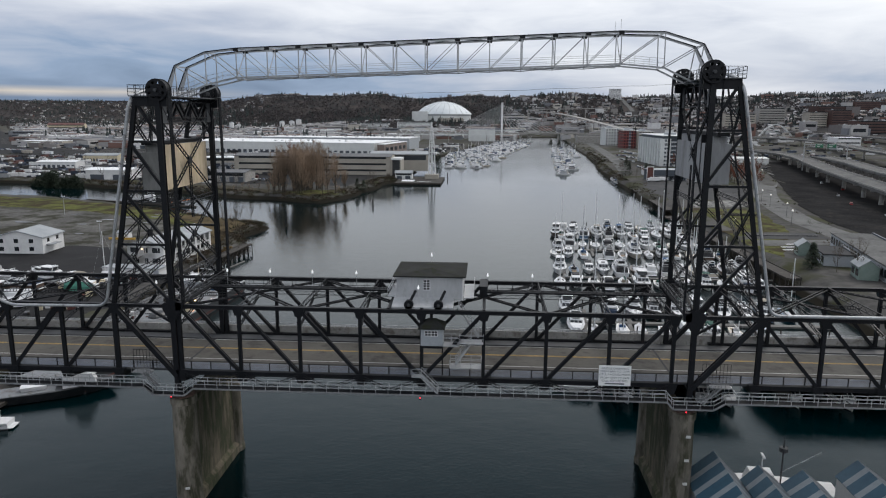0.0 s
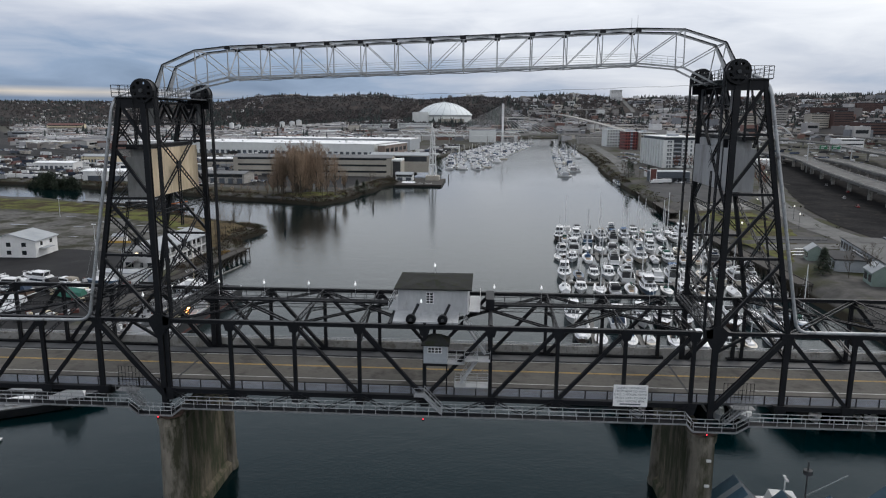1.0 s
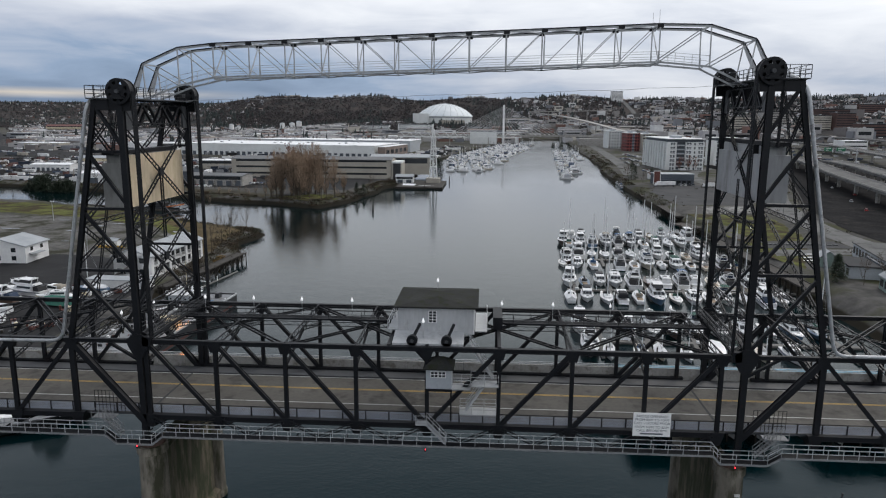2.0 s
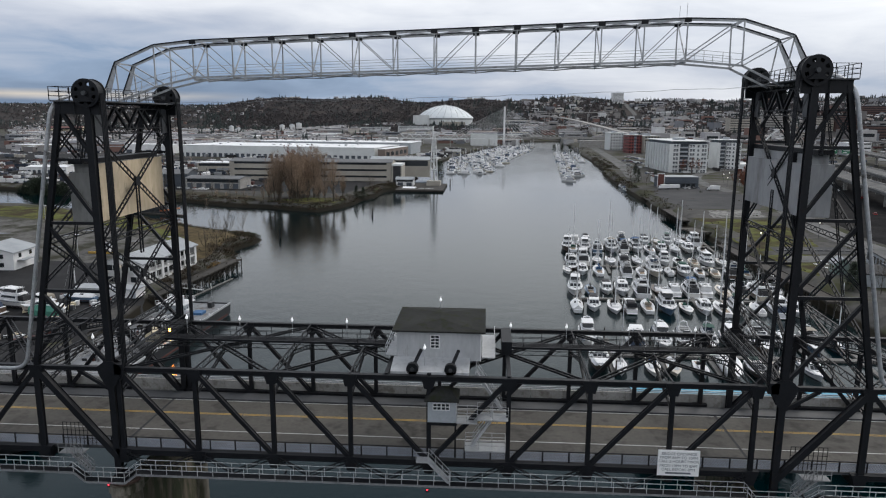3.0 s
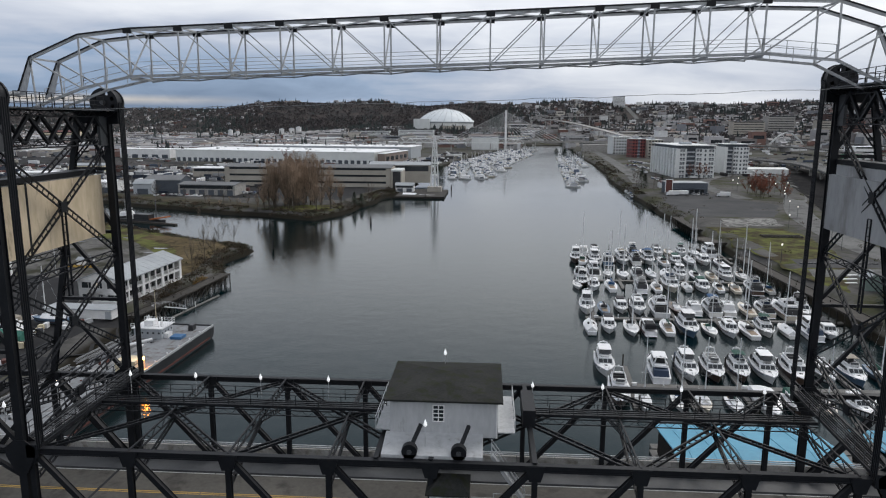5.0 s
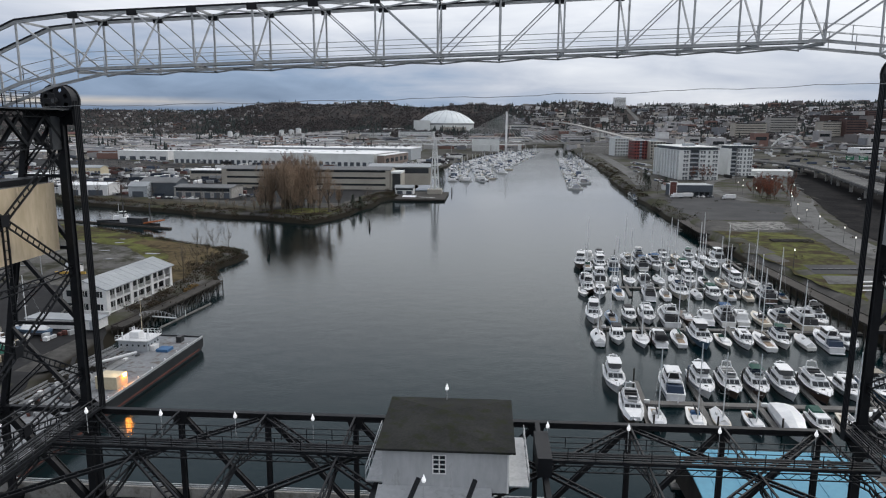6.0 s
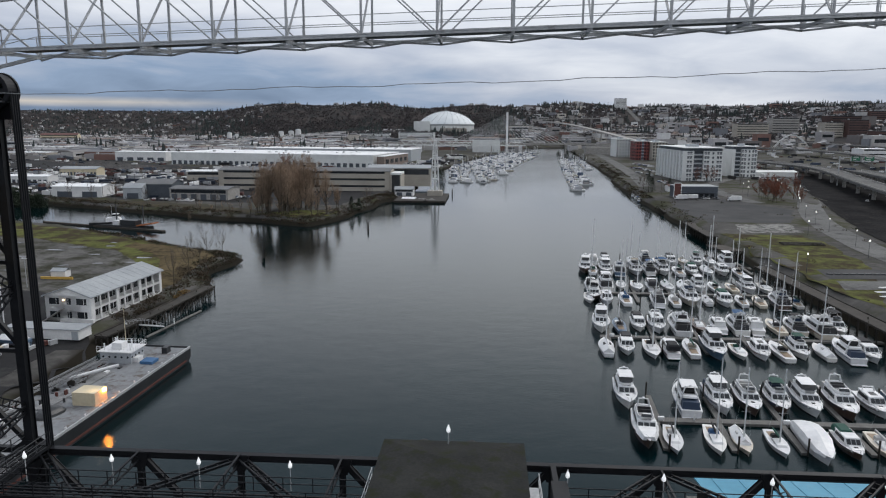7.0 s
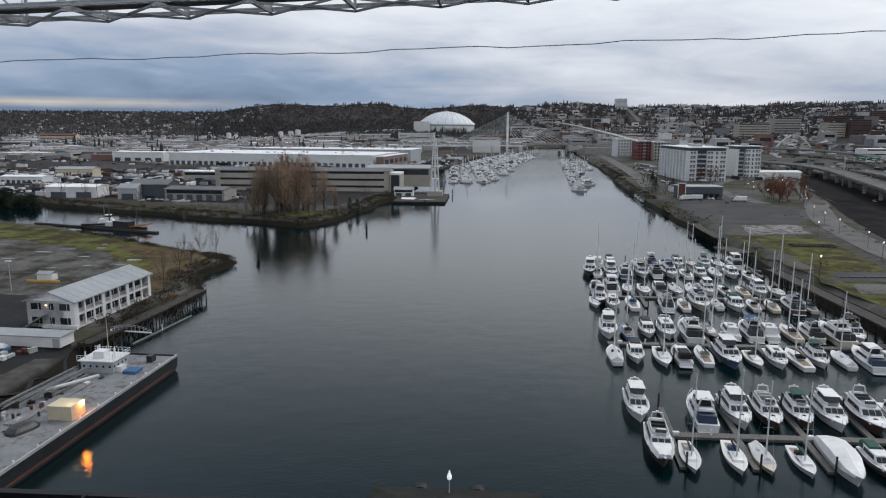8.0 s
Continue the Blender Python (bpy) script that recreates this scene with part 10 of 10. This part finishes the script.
def plant_woods():
    """Woods on the ridges: conifers and bare broadleaf clumps, far past counting."""
    rng = random.Random(31)
    green, bare = S(), S()
    pts = []
    for _ in range(23000):
        v = rng.random()
        if v < 0.38:
            y = rng.uniform(2500, 3150)
            x = rng.uniform(-0.42, 0.62) * y
        elif v < 0.72:
            y = rng.uniform(1500, 3300)
            x = rng.uniform(0.14, 0.66) * y
        elif v < 0.92:
            y = rng.uniform(2000, 2700)
            x = rng.uniform(-0.40, 0.12) * y
        elif v < 0.95:
            y = rng.uniform(1720, 1880)
            x = rng.uniform(-330, 90)
        else:
            y = rng.uniform(3900, 4600)
            x = rng.uniform(-0.72, -0.30) * y
        pts.append((x, y))
    for _ in range(3600):
        y = rng.uniform(2350, 4000)
        pts.append((rng.uniform(-0.74, -0.30) * y, y))
    for _ in range(2600):
        y = rng.uniform(3950, 4700)
        pts.append((rng.uniform(-0.74, -0.28) * y, y))
    flat = len(pts)
    for _ in range(2200):
        y = rng.uniform(900, 2500)
        pts.append((rng.uniform(-0.74, -0.16) * y, y))
    hs = ground_height([p[0] for p in pts], [p[1] for p in pts])
    for i, ((x, y), z) in enumerate(zip(pts, hs)):
        if i >= flat and (z < 3 or noise.noise(Vector((x / 160, y / 160, 4.1))) < 0.05):
            continue
        f = noise.noise(Vector((x / 260, y / 260, 0.3)))
        if (z < 12 and i < flat and not (x < -0.30 * y and y > 2300)) or (f < -0.42 and y < 2400):
            continue
        if abs(x - 552) < 24 and 2340 < y < 2830:
            continue
        g = noise.noise(Vector((x / 70, y / 200, 9.1)))
        if rng.random() < 0.12 + 0.45 * f + 0.7 * g:
            evergreen(green, x, y, float(z) - 1, rng.uniform(9, 24) * (1.0 + 0.5 * g), rng.uniform(3.4, 6.5), rng)
        else:
            r, h = rng.uniform(5, 9), rng.uniform(7, 12)
            for k in range(8):
                a, e = rng.uniform(0, 6.283), rng.random()
                q = r * rng.uniform(0.1, 0.9)
                p = Vector((x + math.cos(a) * q, y + math.sin(a) * q, float(z) + h * (0.15 + 0.6 * e)))
                d = Vector((rng.gauss(0, 0.5), rng.gauss(0, 0.5), 1)).normalized() * h * 0.36
                s = Vector((rng.gauss(0, 1), rng.gauss(0, 1), 0)).normalized() * rng.uniform(1.4, 3.2)
                bare.add([p - s, p + s, p + d + s * 0.4, p + d - s * 0.5], [(0, 1, 2, 3)])
    tagged(single("evergreen_woods", green, M["needles_hazed"], "dark evergreen trees along the far ridges", "trees"), kind="stuff")
    tagged(single("bare_woods", bare, M["twigs_hazed"], "grey-brown leafless woods on the far slopes", "trees"), kind="stuff")
    # Nearer evergreens by the channel and the street.
    for x, y, h, r in ((-80, 386, 9, 3), (-77, 395, 8, 3), (124, 494, 16, 4), (128, 500, 11, 3.5), (-40, 640, 16, 5), (-44, 655, 15, 5), (146, 520, 9, 3), (140, 1180, 14, 6), (150, 1160, 14, 6), (130, 1230, 12, 6), (115, 141, 9, 3.4), (118, 148, 7, 3)):
        t = thing("evergreen_tree", "dark green conifer with drooping boughs", "tree", "evergreen trees", at=Matrix.Translation((x, y, float(ground_height(x, y)))))
        part("trunk", S().tube((0, 0, -0.5), (0, 0, h * 0.9), h * 0.018, 6, 0.05), M["bark"], t)
        sh = S()
        for k in range(520):
            q = rng.random() ** 0.8
            zz = h * (0.06 + 0.92 * q)
            a, rr = rng.uniform(0, 6.283), r * (1.02 - q) * rng.uniform(0.35, 1.0)
            p = Vector((math.cos(a) * rr, math.sin(a) * rr, zz))
            d = Vector((math.cos(a), math.sin(a), rng.uniform(-0.6, 0.2))).normalized() * r * 0.32
            s = Vector((-math.sin(a), math.cos(a), rng.uniform(-0.3, 0.3))) * r * 0.1
            sh.add([p - s, p + s, p + d], [(0, 1, 2)])
        part("crown", sh, M["needles"], t)


def round_evergreen(x, y, h, r, seed):
    """A dense, rounded dark tree that hangs over the bank, in uneven lobes."""
    rng = random.Random(seed)
    t = thing("evergreen_tree", "dense rounded dark green tree on the channel bank", "tree", "evergreen trees", at=Matrix.Translation((x, y, float(ground_height(x, y)))))
    part("trunk", S().tube((0, 0, -0.5), (0, 0, h * 0.6), 0.35, 7, 0.15), M["bark"], t)
    lobes = [(Vector((rng.uniform(-0.6, 0.6) * r, rng.uniform(-0.5, 0.5) * r, h * rng.uniform(0.22, 0.72))), rng.uniform(0.36, 0.58) * r) for _ in range(9)] + [(Vector((0, 0, h * 0.8)), r * 0.4)]
    for c, q in lobes[:4]:
        part("limb", S().tube((0, 0, h * 0.25), c, 0.16, 5, 0.06), M["bark"], t)
    sh = S()
    for k in range(3200):
        c, q = rng.choice(lobes)
        v = Vector((rng.gauss(0, 1), rng.gauss(0, 1), rng.gauss(0, 1))).normalized()
        p = c + v * q * rng.uniform(0.6, 1.05)
        p.z = max(p.z, 0.2)
        d = (v + Vector((rng.gauss(0, 0.4), rng.gauss(0, 0.4), rng.gauss(0.1, 0.4)))).normalized() * rng.uniform(0.6, 1.3)
        s = d.cross(Vector((rng.gauss(0, 1), rng.gauss(0, 1), rng.gauss(0, 1)))).normalized() * rng.uniform(0.2, 0.5)
        sh.add([p - s, p + s, p + d], [(0, 1, 2)])
    part("crown", sh, M["needles"], t)


for k, (x, y, h, r) in enumerate(((-307, 402, 15.5, 8.5), (-288, 397, 12.0, 7.0), (-296, 399, 10.0, 7.0), (-322, 408, 10.0, 7.0))):
    round_evergreen(x, y, h, r, 80 + k)


# Greyer than the near twigs: distance haze put into this colour.
M["twigs_hazed"] = material("far_bare_woods", (0.058, 0.052, 0.054), (0.105, 0.092, 0.090), rough=0.95, grain=0.05, coarse=0.01, bump=0, vary=0.35, island=True)
plant_woods()


def build_town():
    """Houses and blocks too far and too many to tell apart, as one mesh with walls and roofs."""
    rng = random.Random(77)
    v, f, mi = [], [], []

    def add(x, y, z, w, d, h, a, pitch):
        c, s = math.cos(a), math.sin(a)
        def P(px, py, pz):
            return (x + px * c - py * s, y + px * s + py * c, z + pz)
        k = len(v)
        v.extend([P(-w, -d, -3), P(w, -d, -3), P(w, d, -3), P(-w, d, -3), P(-w, -d, h), P(w, -d, h), P(w, d, h), P(-w, d, h)])
        f.extend([(k, k + 1, k + 5, k + 4), (k + 1, k + 2, k + 6, k + 5), (k + 2, k + 3, k + 7, k + 6), (k + 3, k, k + 4, k + 7)])
        mi.extend([0] * 4)
        k = len(v)
        if pitch:
            v.extend([P(-w - 0.4, -d - 0.4, h), P(w + 0.4, -d - 0.4, h), P(w + 0.4, d + 0.4, h), P(-w - 0.4, d + 0.4, h), P(-w - 0.4, 0, h + pitch), P(w + 0.4, 0, h + pitch)])
            f.extend([(k, k + 1, k + 5, k + 4), (k + 2, k + 3, k + 4, k + 5), (k + 1, k + 2, k + 5), (k + 3, k, k + 4)])
            mi.extend([1] * 4)
        else:
            v.extend([P(-w, -d, h + 0.05), P(w, -d, h + 0.05), P(w, d, h + 0.05), P(-w, d, h + 0.05)])
            f.append((k, k + 1, k + 2, k + 3))
            mi.append(2)
            n = rng.randrange(0, 3)
            for _ in range(n):
                k = len(v)
                ux, uy = rng.uniform(-0.7, 0.6) * w, rng.uniform(-0.7, 0.6) * d
                v.extend([P(ux, uy, h), P(ux + 3, uy, h), P(ux + 3, uy + 3, h), P(ux, uy + 3, h), P(ux, uy, h + 2), P(ux + 3, uy, h + 2), P(ux + 3, uy + 3, h + 2), P(ux, uy + 3, h + 2)])
                f.extend([(k, k + 1, k + 5, k + 4), (k + 1, k + 2, k + 6, k + 5), (k + 2, k + 3, k + 7, k + 6), (k + 3, k, k + 4, k + 7), (k + 4, k + 5, k + 6, k + 7)])
                mi.extend([0] * 5)
        # A dark window strip on the front.
        k = len(v)
        v.extend([P(-w * 0.75, -d - 0.06, h * 0.45), P(w * 0.75, -d - 0.06, h * 0.45), P(w * 0.75, -d - 0.06, h * 0.72), P(-w * 0.75, -d - 0.06, h * 0.72)])
        f.append((k, k + 1, k + 2, k + 3))
        mi.append(3)

    pts = []
    for _ in range(4600):
        u = rng.random()
        if u < 0.36:      # the slope of the town
            y = rng.uniform(1150, 3300)
            pts.append((rng.uniform(0.24, 0.72) * y, y, 0))
        elif u < 0.44:    # the ridge ahead
            y = rng.uniform(2985, 3250)
            pts.append((rng.uniform(-0.34, 0.34) * y, y, 0))
        elif u < 0.56:    # houses below the far eastern ridge
            y = rng.uniform(2500, 4500)
            pts.append((rng.uniform(-0.72, -0.32) * y, y, 2))
        elif u < 0.88:    # flat industrial land to the east
            y = rng.uniform(900, 2500)
            pts.append((rng.uniform(-0.72, -0.20) * y, y, 1))
        else:
            y = rng.uniform(1350, 2300)
            pts.append((rng.uniform(-0.20, 0.30) * y, y, 1))
    for _ in range(800):
        y = rng.uniform(1900, 2900)
        pts.append((rng.uniform(0.04, 0.30) * y, y, 0))
    zs = ground_height([p[0] for p in pts], [p[1] for p in pts])
    for (x, y, kind), z in zip(pts, zs):
        if z < 3 or (abs(x + 115) < 110 and abs(y - 1960) < 130) or (abs(x - 552) < 22 and 2340 < y < 2830):
            continue
        a = radians(5 + rng.choice((0, 90)) + rng.uniform(-4, 4))
        if (x < -900 and rng.random() < 0.3 and y < 1800) or (kind == 1 and rng.random() < 0.3):
            continue
        if kind == 0 and y < 1500 and rng.random() < 0.55:
            continue
        if kind == 0 and rng.random() < 0.86:
            add(x, y, float(z), rng.uniform(4, 7), rng.uniform(4, 6), rng.uniform(5, 8), a, rng.uniform(2, 3.5))
        elif kind == 0:
            add(x, y, float(z), rng.uniform(8, 22), rng.uniform(8, 14), rng.uniform(8, 22) * (1.3 if y < 1900 else 0.9), a, 0)
        elif kind == 2:
            add(x, y, float(z), rng.uniform(4, 8), rng.uniform(4, 7), rng.uniform(5, 9), a, rng.choice((2.5, 2.5, 0)))
        elif y > 2200:
            add(x, y, float(z), rng.uniform(5, 12), rng.uniform(5, 9), rng.uniform(5, 9), a, rng.choice((0, 2.5)))
        else:
            add(x, y, float(z), rng.uniform(8, 38), rng.uniform(7, 16), rng.uniform(5, 10), a, rng.choice((0, 0, 2)))
    me = bpy.data.meshes.new("town")
    me.from_pydata(v, [], f)
    for name in ("town_wall", "town_roof", "town_flat", "glass"):
        me.materials.append(M[name])
    me.polygons.foreach_set("material_index", mi)
    tagged(new("town", me), "far houses, halls and offices spread over the town and hills", "buildings", kind="stuff")


M["town_wall"] = palette("town_walls", [(0.46, 0.45, 0.44), (0.30, 0.285, 0.27), (0.68, 0.68, 0.67), (0.19, 0.175, 0.17), (0.36, 0.35, 0.35), (0.46, 0.45, 0.46), (0.21, 0.12, 0.10), (0.58, 0.54, 0.48), (0.74, 0.74, 0.74), (0.22, 0.23, 0.25)], grain=0.2)
M["town_roof"] = palette("town_roofs", [(0.15, 0.15, 0.16), (0.21, 0.20, 0.195), (0.11, 0.12, 0.135), (0.27, 0.26, 0.255), (0.18, 0.13, 0.11), (0.36, 0.36, 0.37)], grain=0.2)
M["town_flat"] = palette("town_flat_roofs", [(0.20, 0.205, 0.21), (0.10, 0.10, 0.105), (0.50, 0.51, 0.52), (0.08, 0.08, 0.082), (0.14, 0.14, 0.145), (0.76, 0.77, 0.78), (0.12, 0.11, 0.105)], grain=0.2)
build_town()


def build_trains():
    rng = random.Random(3)
    for k, (x0, y0, x1, y1) in enumerate(((-700, 800, -500, 715), (-860, 1130, -520, 850), (-900, 1215, -560, 920))):
        n = int(math.hypot(x1 - x0, y1 - y0) / 19)
        a = math.atan2(y1 - y0, x1 - x0)
        for i in range(n):
            if rng.random() < 0.5:
                continue
            x, y = x0 + (x1 - x0) * i / n, y0 + (y1 - y0) * i / n
            car_ = thing("rail_wagon", "long rail wagon standing in the yard", "wagon", "rail wagons", at=Matrix.Translation((x, y, 3.8)) @ Matrix.Rotation(a, 4, "Z"))
            part("body", S().box(-8.5, 8.5, -1.5, 1.5, 1.1, 4.4), M[rng.choice(["rust_red", "white", "grey_wall", "dark_wall", "tan_wall", "white"])], car_)
            for xx in (-6.0, 6.0):
                part("bogie", S().box(xx - 1.3, xx + 1.3, -1.1, 1.1, 0, 1.05), M["black_hull"], car_)


build_trains()


def build_tracks():
    """Pale railway tracks across the dark yard: sleepers' ballast bands and rails."""
    for k in range(7):
        dx, dy = 6.5 * (k - 3) * 0.64, 6.5 * (k - 4) * 0.77
        a, b = (-980 + dx * 2.2, 1235 + dy * 2.2), (-330 + dx, 690 + dy)
        pts = [(a[0] + (b[0] - a[0]) * i / 6, a[1] + (b[1] - a[1]) * i / 6) for i in range(7)]
        ribbon("railway_track", pts, 2.4, M["track"], "grey ballasted railway track in the dark yard", lift=0.42)


M["track"] = material("worn_track_ballast", (0.09, 0.085, 0.08), (0.17, 0.16, 0.15), rough=0.9, grain=0.8, coarse=0.05, bump=0, spec=0.1)
build_tracks()


def build_silos():
    for k, (x, y, h, r) in enumerate(((-772, 2030, 22, 7), (-752, 2036, 17, 6), (-672, 2225, 24, 8), (-642, 2236, 24, 9), (-620, 2242, 28, 9))):
        z = float(ground_height(x, y))
        silo = thing("storage_silo", "white storage silo standing in the far works", "silo", "storage silos", at=Matrix.Translation((x, y, z)))
        part("shell", S().tube((0, 0, -1), (0, 0, h), r, 20), M["white_wall"], silo)
        part("cone_roof", S().tube((0, 0, h), (0, 0, h + 3), r * 1.03, 20, r * 0.2), M["grey_roof"], silo)


build_silos()


def far_cars():
    """Cars parked in rows in the yards and lots of the far side, past counting."""
    rng = random.Random(91)
    sh = S()
    for cx, cy, nx, ny, turn in ((-505, 690, 16, 3, 35), (-470, 735, 14, 2, 35), (-560, 985, 30, 2, -39), (-480, 905, 30, 2, -39), (-430, 850, 22, 2, -39), (-285, 765, 20, 2, -9.6), (-250, 603, 14, 3, 3), (-178, 437, 16, 1, 0), (-206, 416, 12, 1, -3), (-340, 520, 12, 3, 5),
                                 (-150, 640, 16, 3, 4), (-110, 690, 8, 5, 4), (-90, 860, 10, 5, 8), (250, 760, 10, 4, 10), (300, 980, 14, 4, 10), (380, 1180, 16, 4, 5), (160, 560, 2, 10, 5), (178, 760, 3, 9, 7), (196, 850, 4, 8, 7), (165, 690, 2, 7, 7), (-620, 820, 24, 2, -30), (-700, 1130, 30, 2, -39), (330, 880, 10, 3, 20), (-60, 1420, 20, 4, 0), (-200, 1500, 24, 4, 0)):
        a = radians(turn)
        c, s_ = math.cos(a), math.sin(a)
        for i in range(nx):
            for j in range(ny):
                if rng.random() < 0.22:
                    continue
                u, v = (i - nx / 2) * 2.9 + rng.uniform(-0.3, 0.3), (j - ny / 2) * 7.5 + rng.uniform(-0.4, 0.4)
                x, y = cx + u * c - v * s_, cy + u * s_ + v * c
                z = float(ground_height(x, y)) + 0.3
                def P(px, py):
                    return (x + px * c - py * s_, y + px * s_ + py * c)
                sh.prism([P(-0.9, -2.2), P(0.9, -2.2), P(0.9, 2.2), P(-0.9, 2.2)], z, z + 0.85)
                sh.prism([P(-0.75, -1.5), P(0.75, -1.5), P(0.75, 0.9), P(-0.75, 0.9)], z + 0.85, z + 1.45)
    tagged(single("parked_car_rows", sh, M["far_car"], "rows of cars parked in the far yards and lots", "cars"), kind="stuff")


M["far_car"] = palette("far_car_paints", [(0.70, 0.70, 0.70), (0.05, 0.05, 0.055), (0.30, 0.31, 0.32), (0.55, 0.56, 0.57), (0.02, 0.022, 0.03), (0.72, 0.72, 0.72), (0.14, 0.03, 0.03), (0.04, 0.07, 0.15)], rough=0.4)
far_cars()


def build_yard_goods():
    """Trailers, containers, vans and stacked goods in the works yards, past counting."""
    rng = random.Random(63)
    sh = S()
    pts = []
    for _ in range(2300):
        u = rng.random()
        if u < 0.62:
            x, y = rng.uniform(-640, -170), rng.uniform(430, 800)
            if y > 700 + 0.2 * (x + 470) and x < -300:
                continue
            pts.append((x, y))
        elif u < 0.8:
            y = rng.uniform(800, 1500)
            pts.append((rng.uniform(-0.75, -0.15) * y, y))
        elif u < 0.92:
            y = rng.uniform(600, 1300)
            pts.append((rng.uniform(0.28, 0.6) * y, y))
        else:
            y = rng.uniform(600, 1100)
            pts.append((rng.uniform(-110, -62) + (y - 600) * 0.08, y))
    zs = ground_height([p[0] for p in pts], [p[1] for p in pts])
    for (x, y), z in zip(pts, zs):
        if z < 3:
            continue
        w, d, h = rng.choice(((1.0, 2.3, 1.5), (1.0, 2.3, 1.6), (1.3, 6.2, 3.2), (1.25, 3.1, 2.6), (2.0, 3.0, 1.8)))
        a = radians(rng.choice((0, 90, 8, 98)) + rng.uniform(-6, 6))
        c, s_ = math.cos(a), math.sin(a)
        q = [(x + px * c - py * s_, y + px * s_ + py * c) for px, py in ((-w, -d), (w, -d), (w, d), (-w, d))]
        sh.prism(q, float(z) + 0.3, float(z) + h)
    tagged(single("yard_goods", sh, M["goods"], "vans, trailers and stacked goods in the works yards", "vehicles"), kind="stuff")


M["goods"] = palette("yard_goods", [(0.72, 0.72, 0.72), (0.05, 0.05, 0.055), (0.3, 0.31, 0.32), (0.02, 0.03, 0.05), (0.10, 0.045, 0.04), (0.7, 0.7, 0.7), (0.06, 0.08, 0.12), (0.76, 0.76, 0.76), (0.02, 0.02, 0.022)], grain=0.8)
build_yard_goods()


def build_fence_and_poles():
    proto = None
    for k, (x, y) in enumerate([(-215 - 32 * i, 470 + 18 * i) for i in range(9)] + [(-120 - 30 * i, 545 + 6 * i) for i in range(5)] + [(-260 - 40 * i, 425 + 4 * i) for i in range(4)]):
        z = float(ground_height(x, y))
        if proto is None:
            proto = thing("utility_pole", "brown wooden utility pole with a crossarm", "pole", "utility poles", at=Matrix.Translation((x, y, z)))
            part("pole", S().tube((0, 0, -0.5), (0, 0, 11), 0.18, 7, 0.12), M["wood"], proto)
            part("crossarm", S().box(-1.3, 1.3, -0.08, 0.08, 9.9, 10.1), M["wood"], proto)
        else:
            copy_thing(proto, Matrix.Translation((x, y, z)))


build_fence_and_poles()
ribbon("hill_street", [(540, 2380), (547, 2462), (560, 2616), (558, 2680), (556, 2732), (558, 2815)], 17.0, M["pale_road"], "pale straight street climbing the wooded hill", lift=1.2)
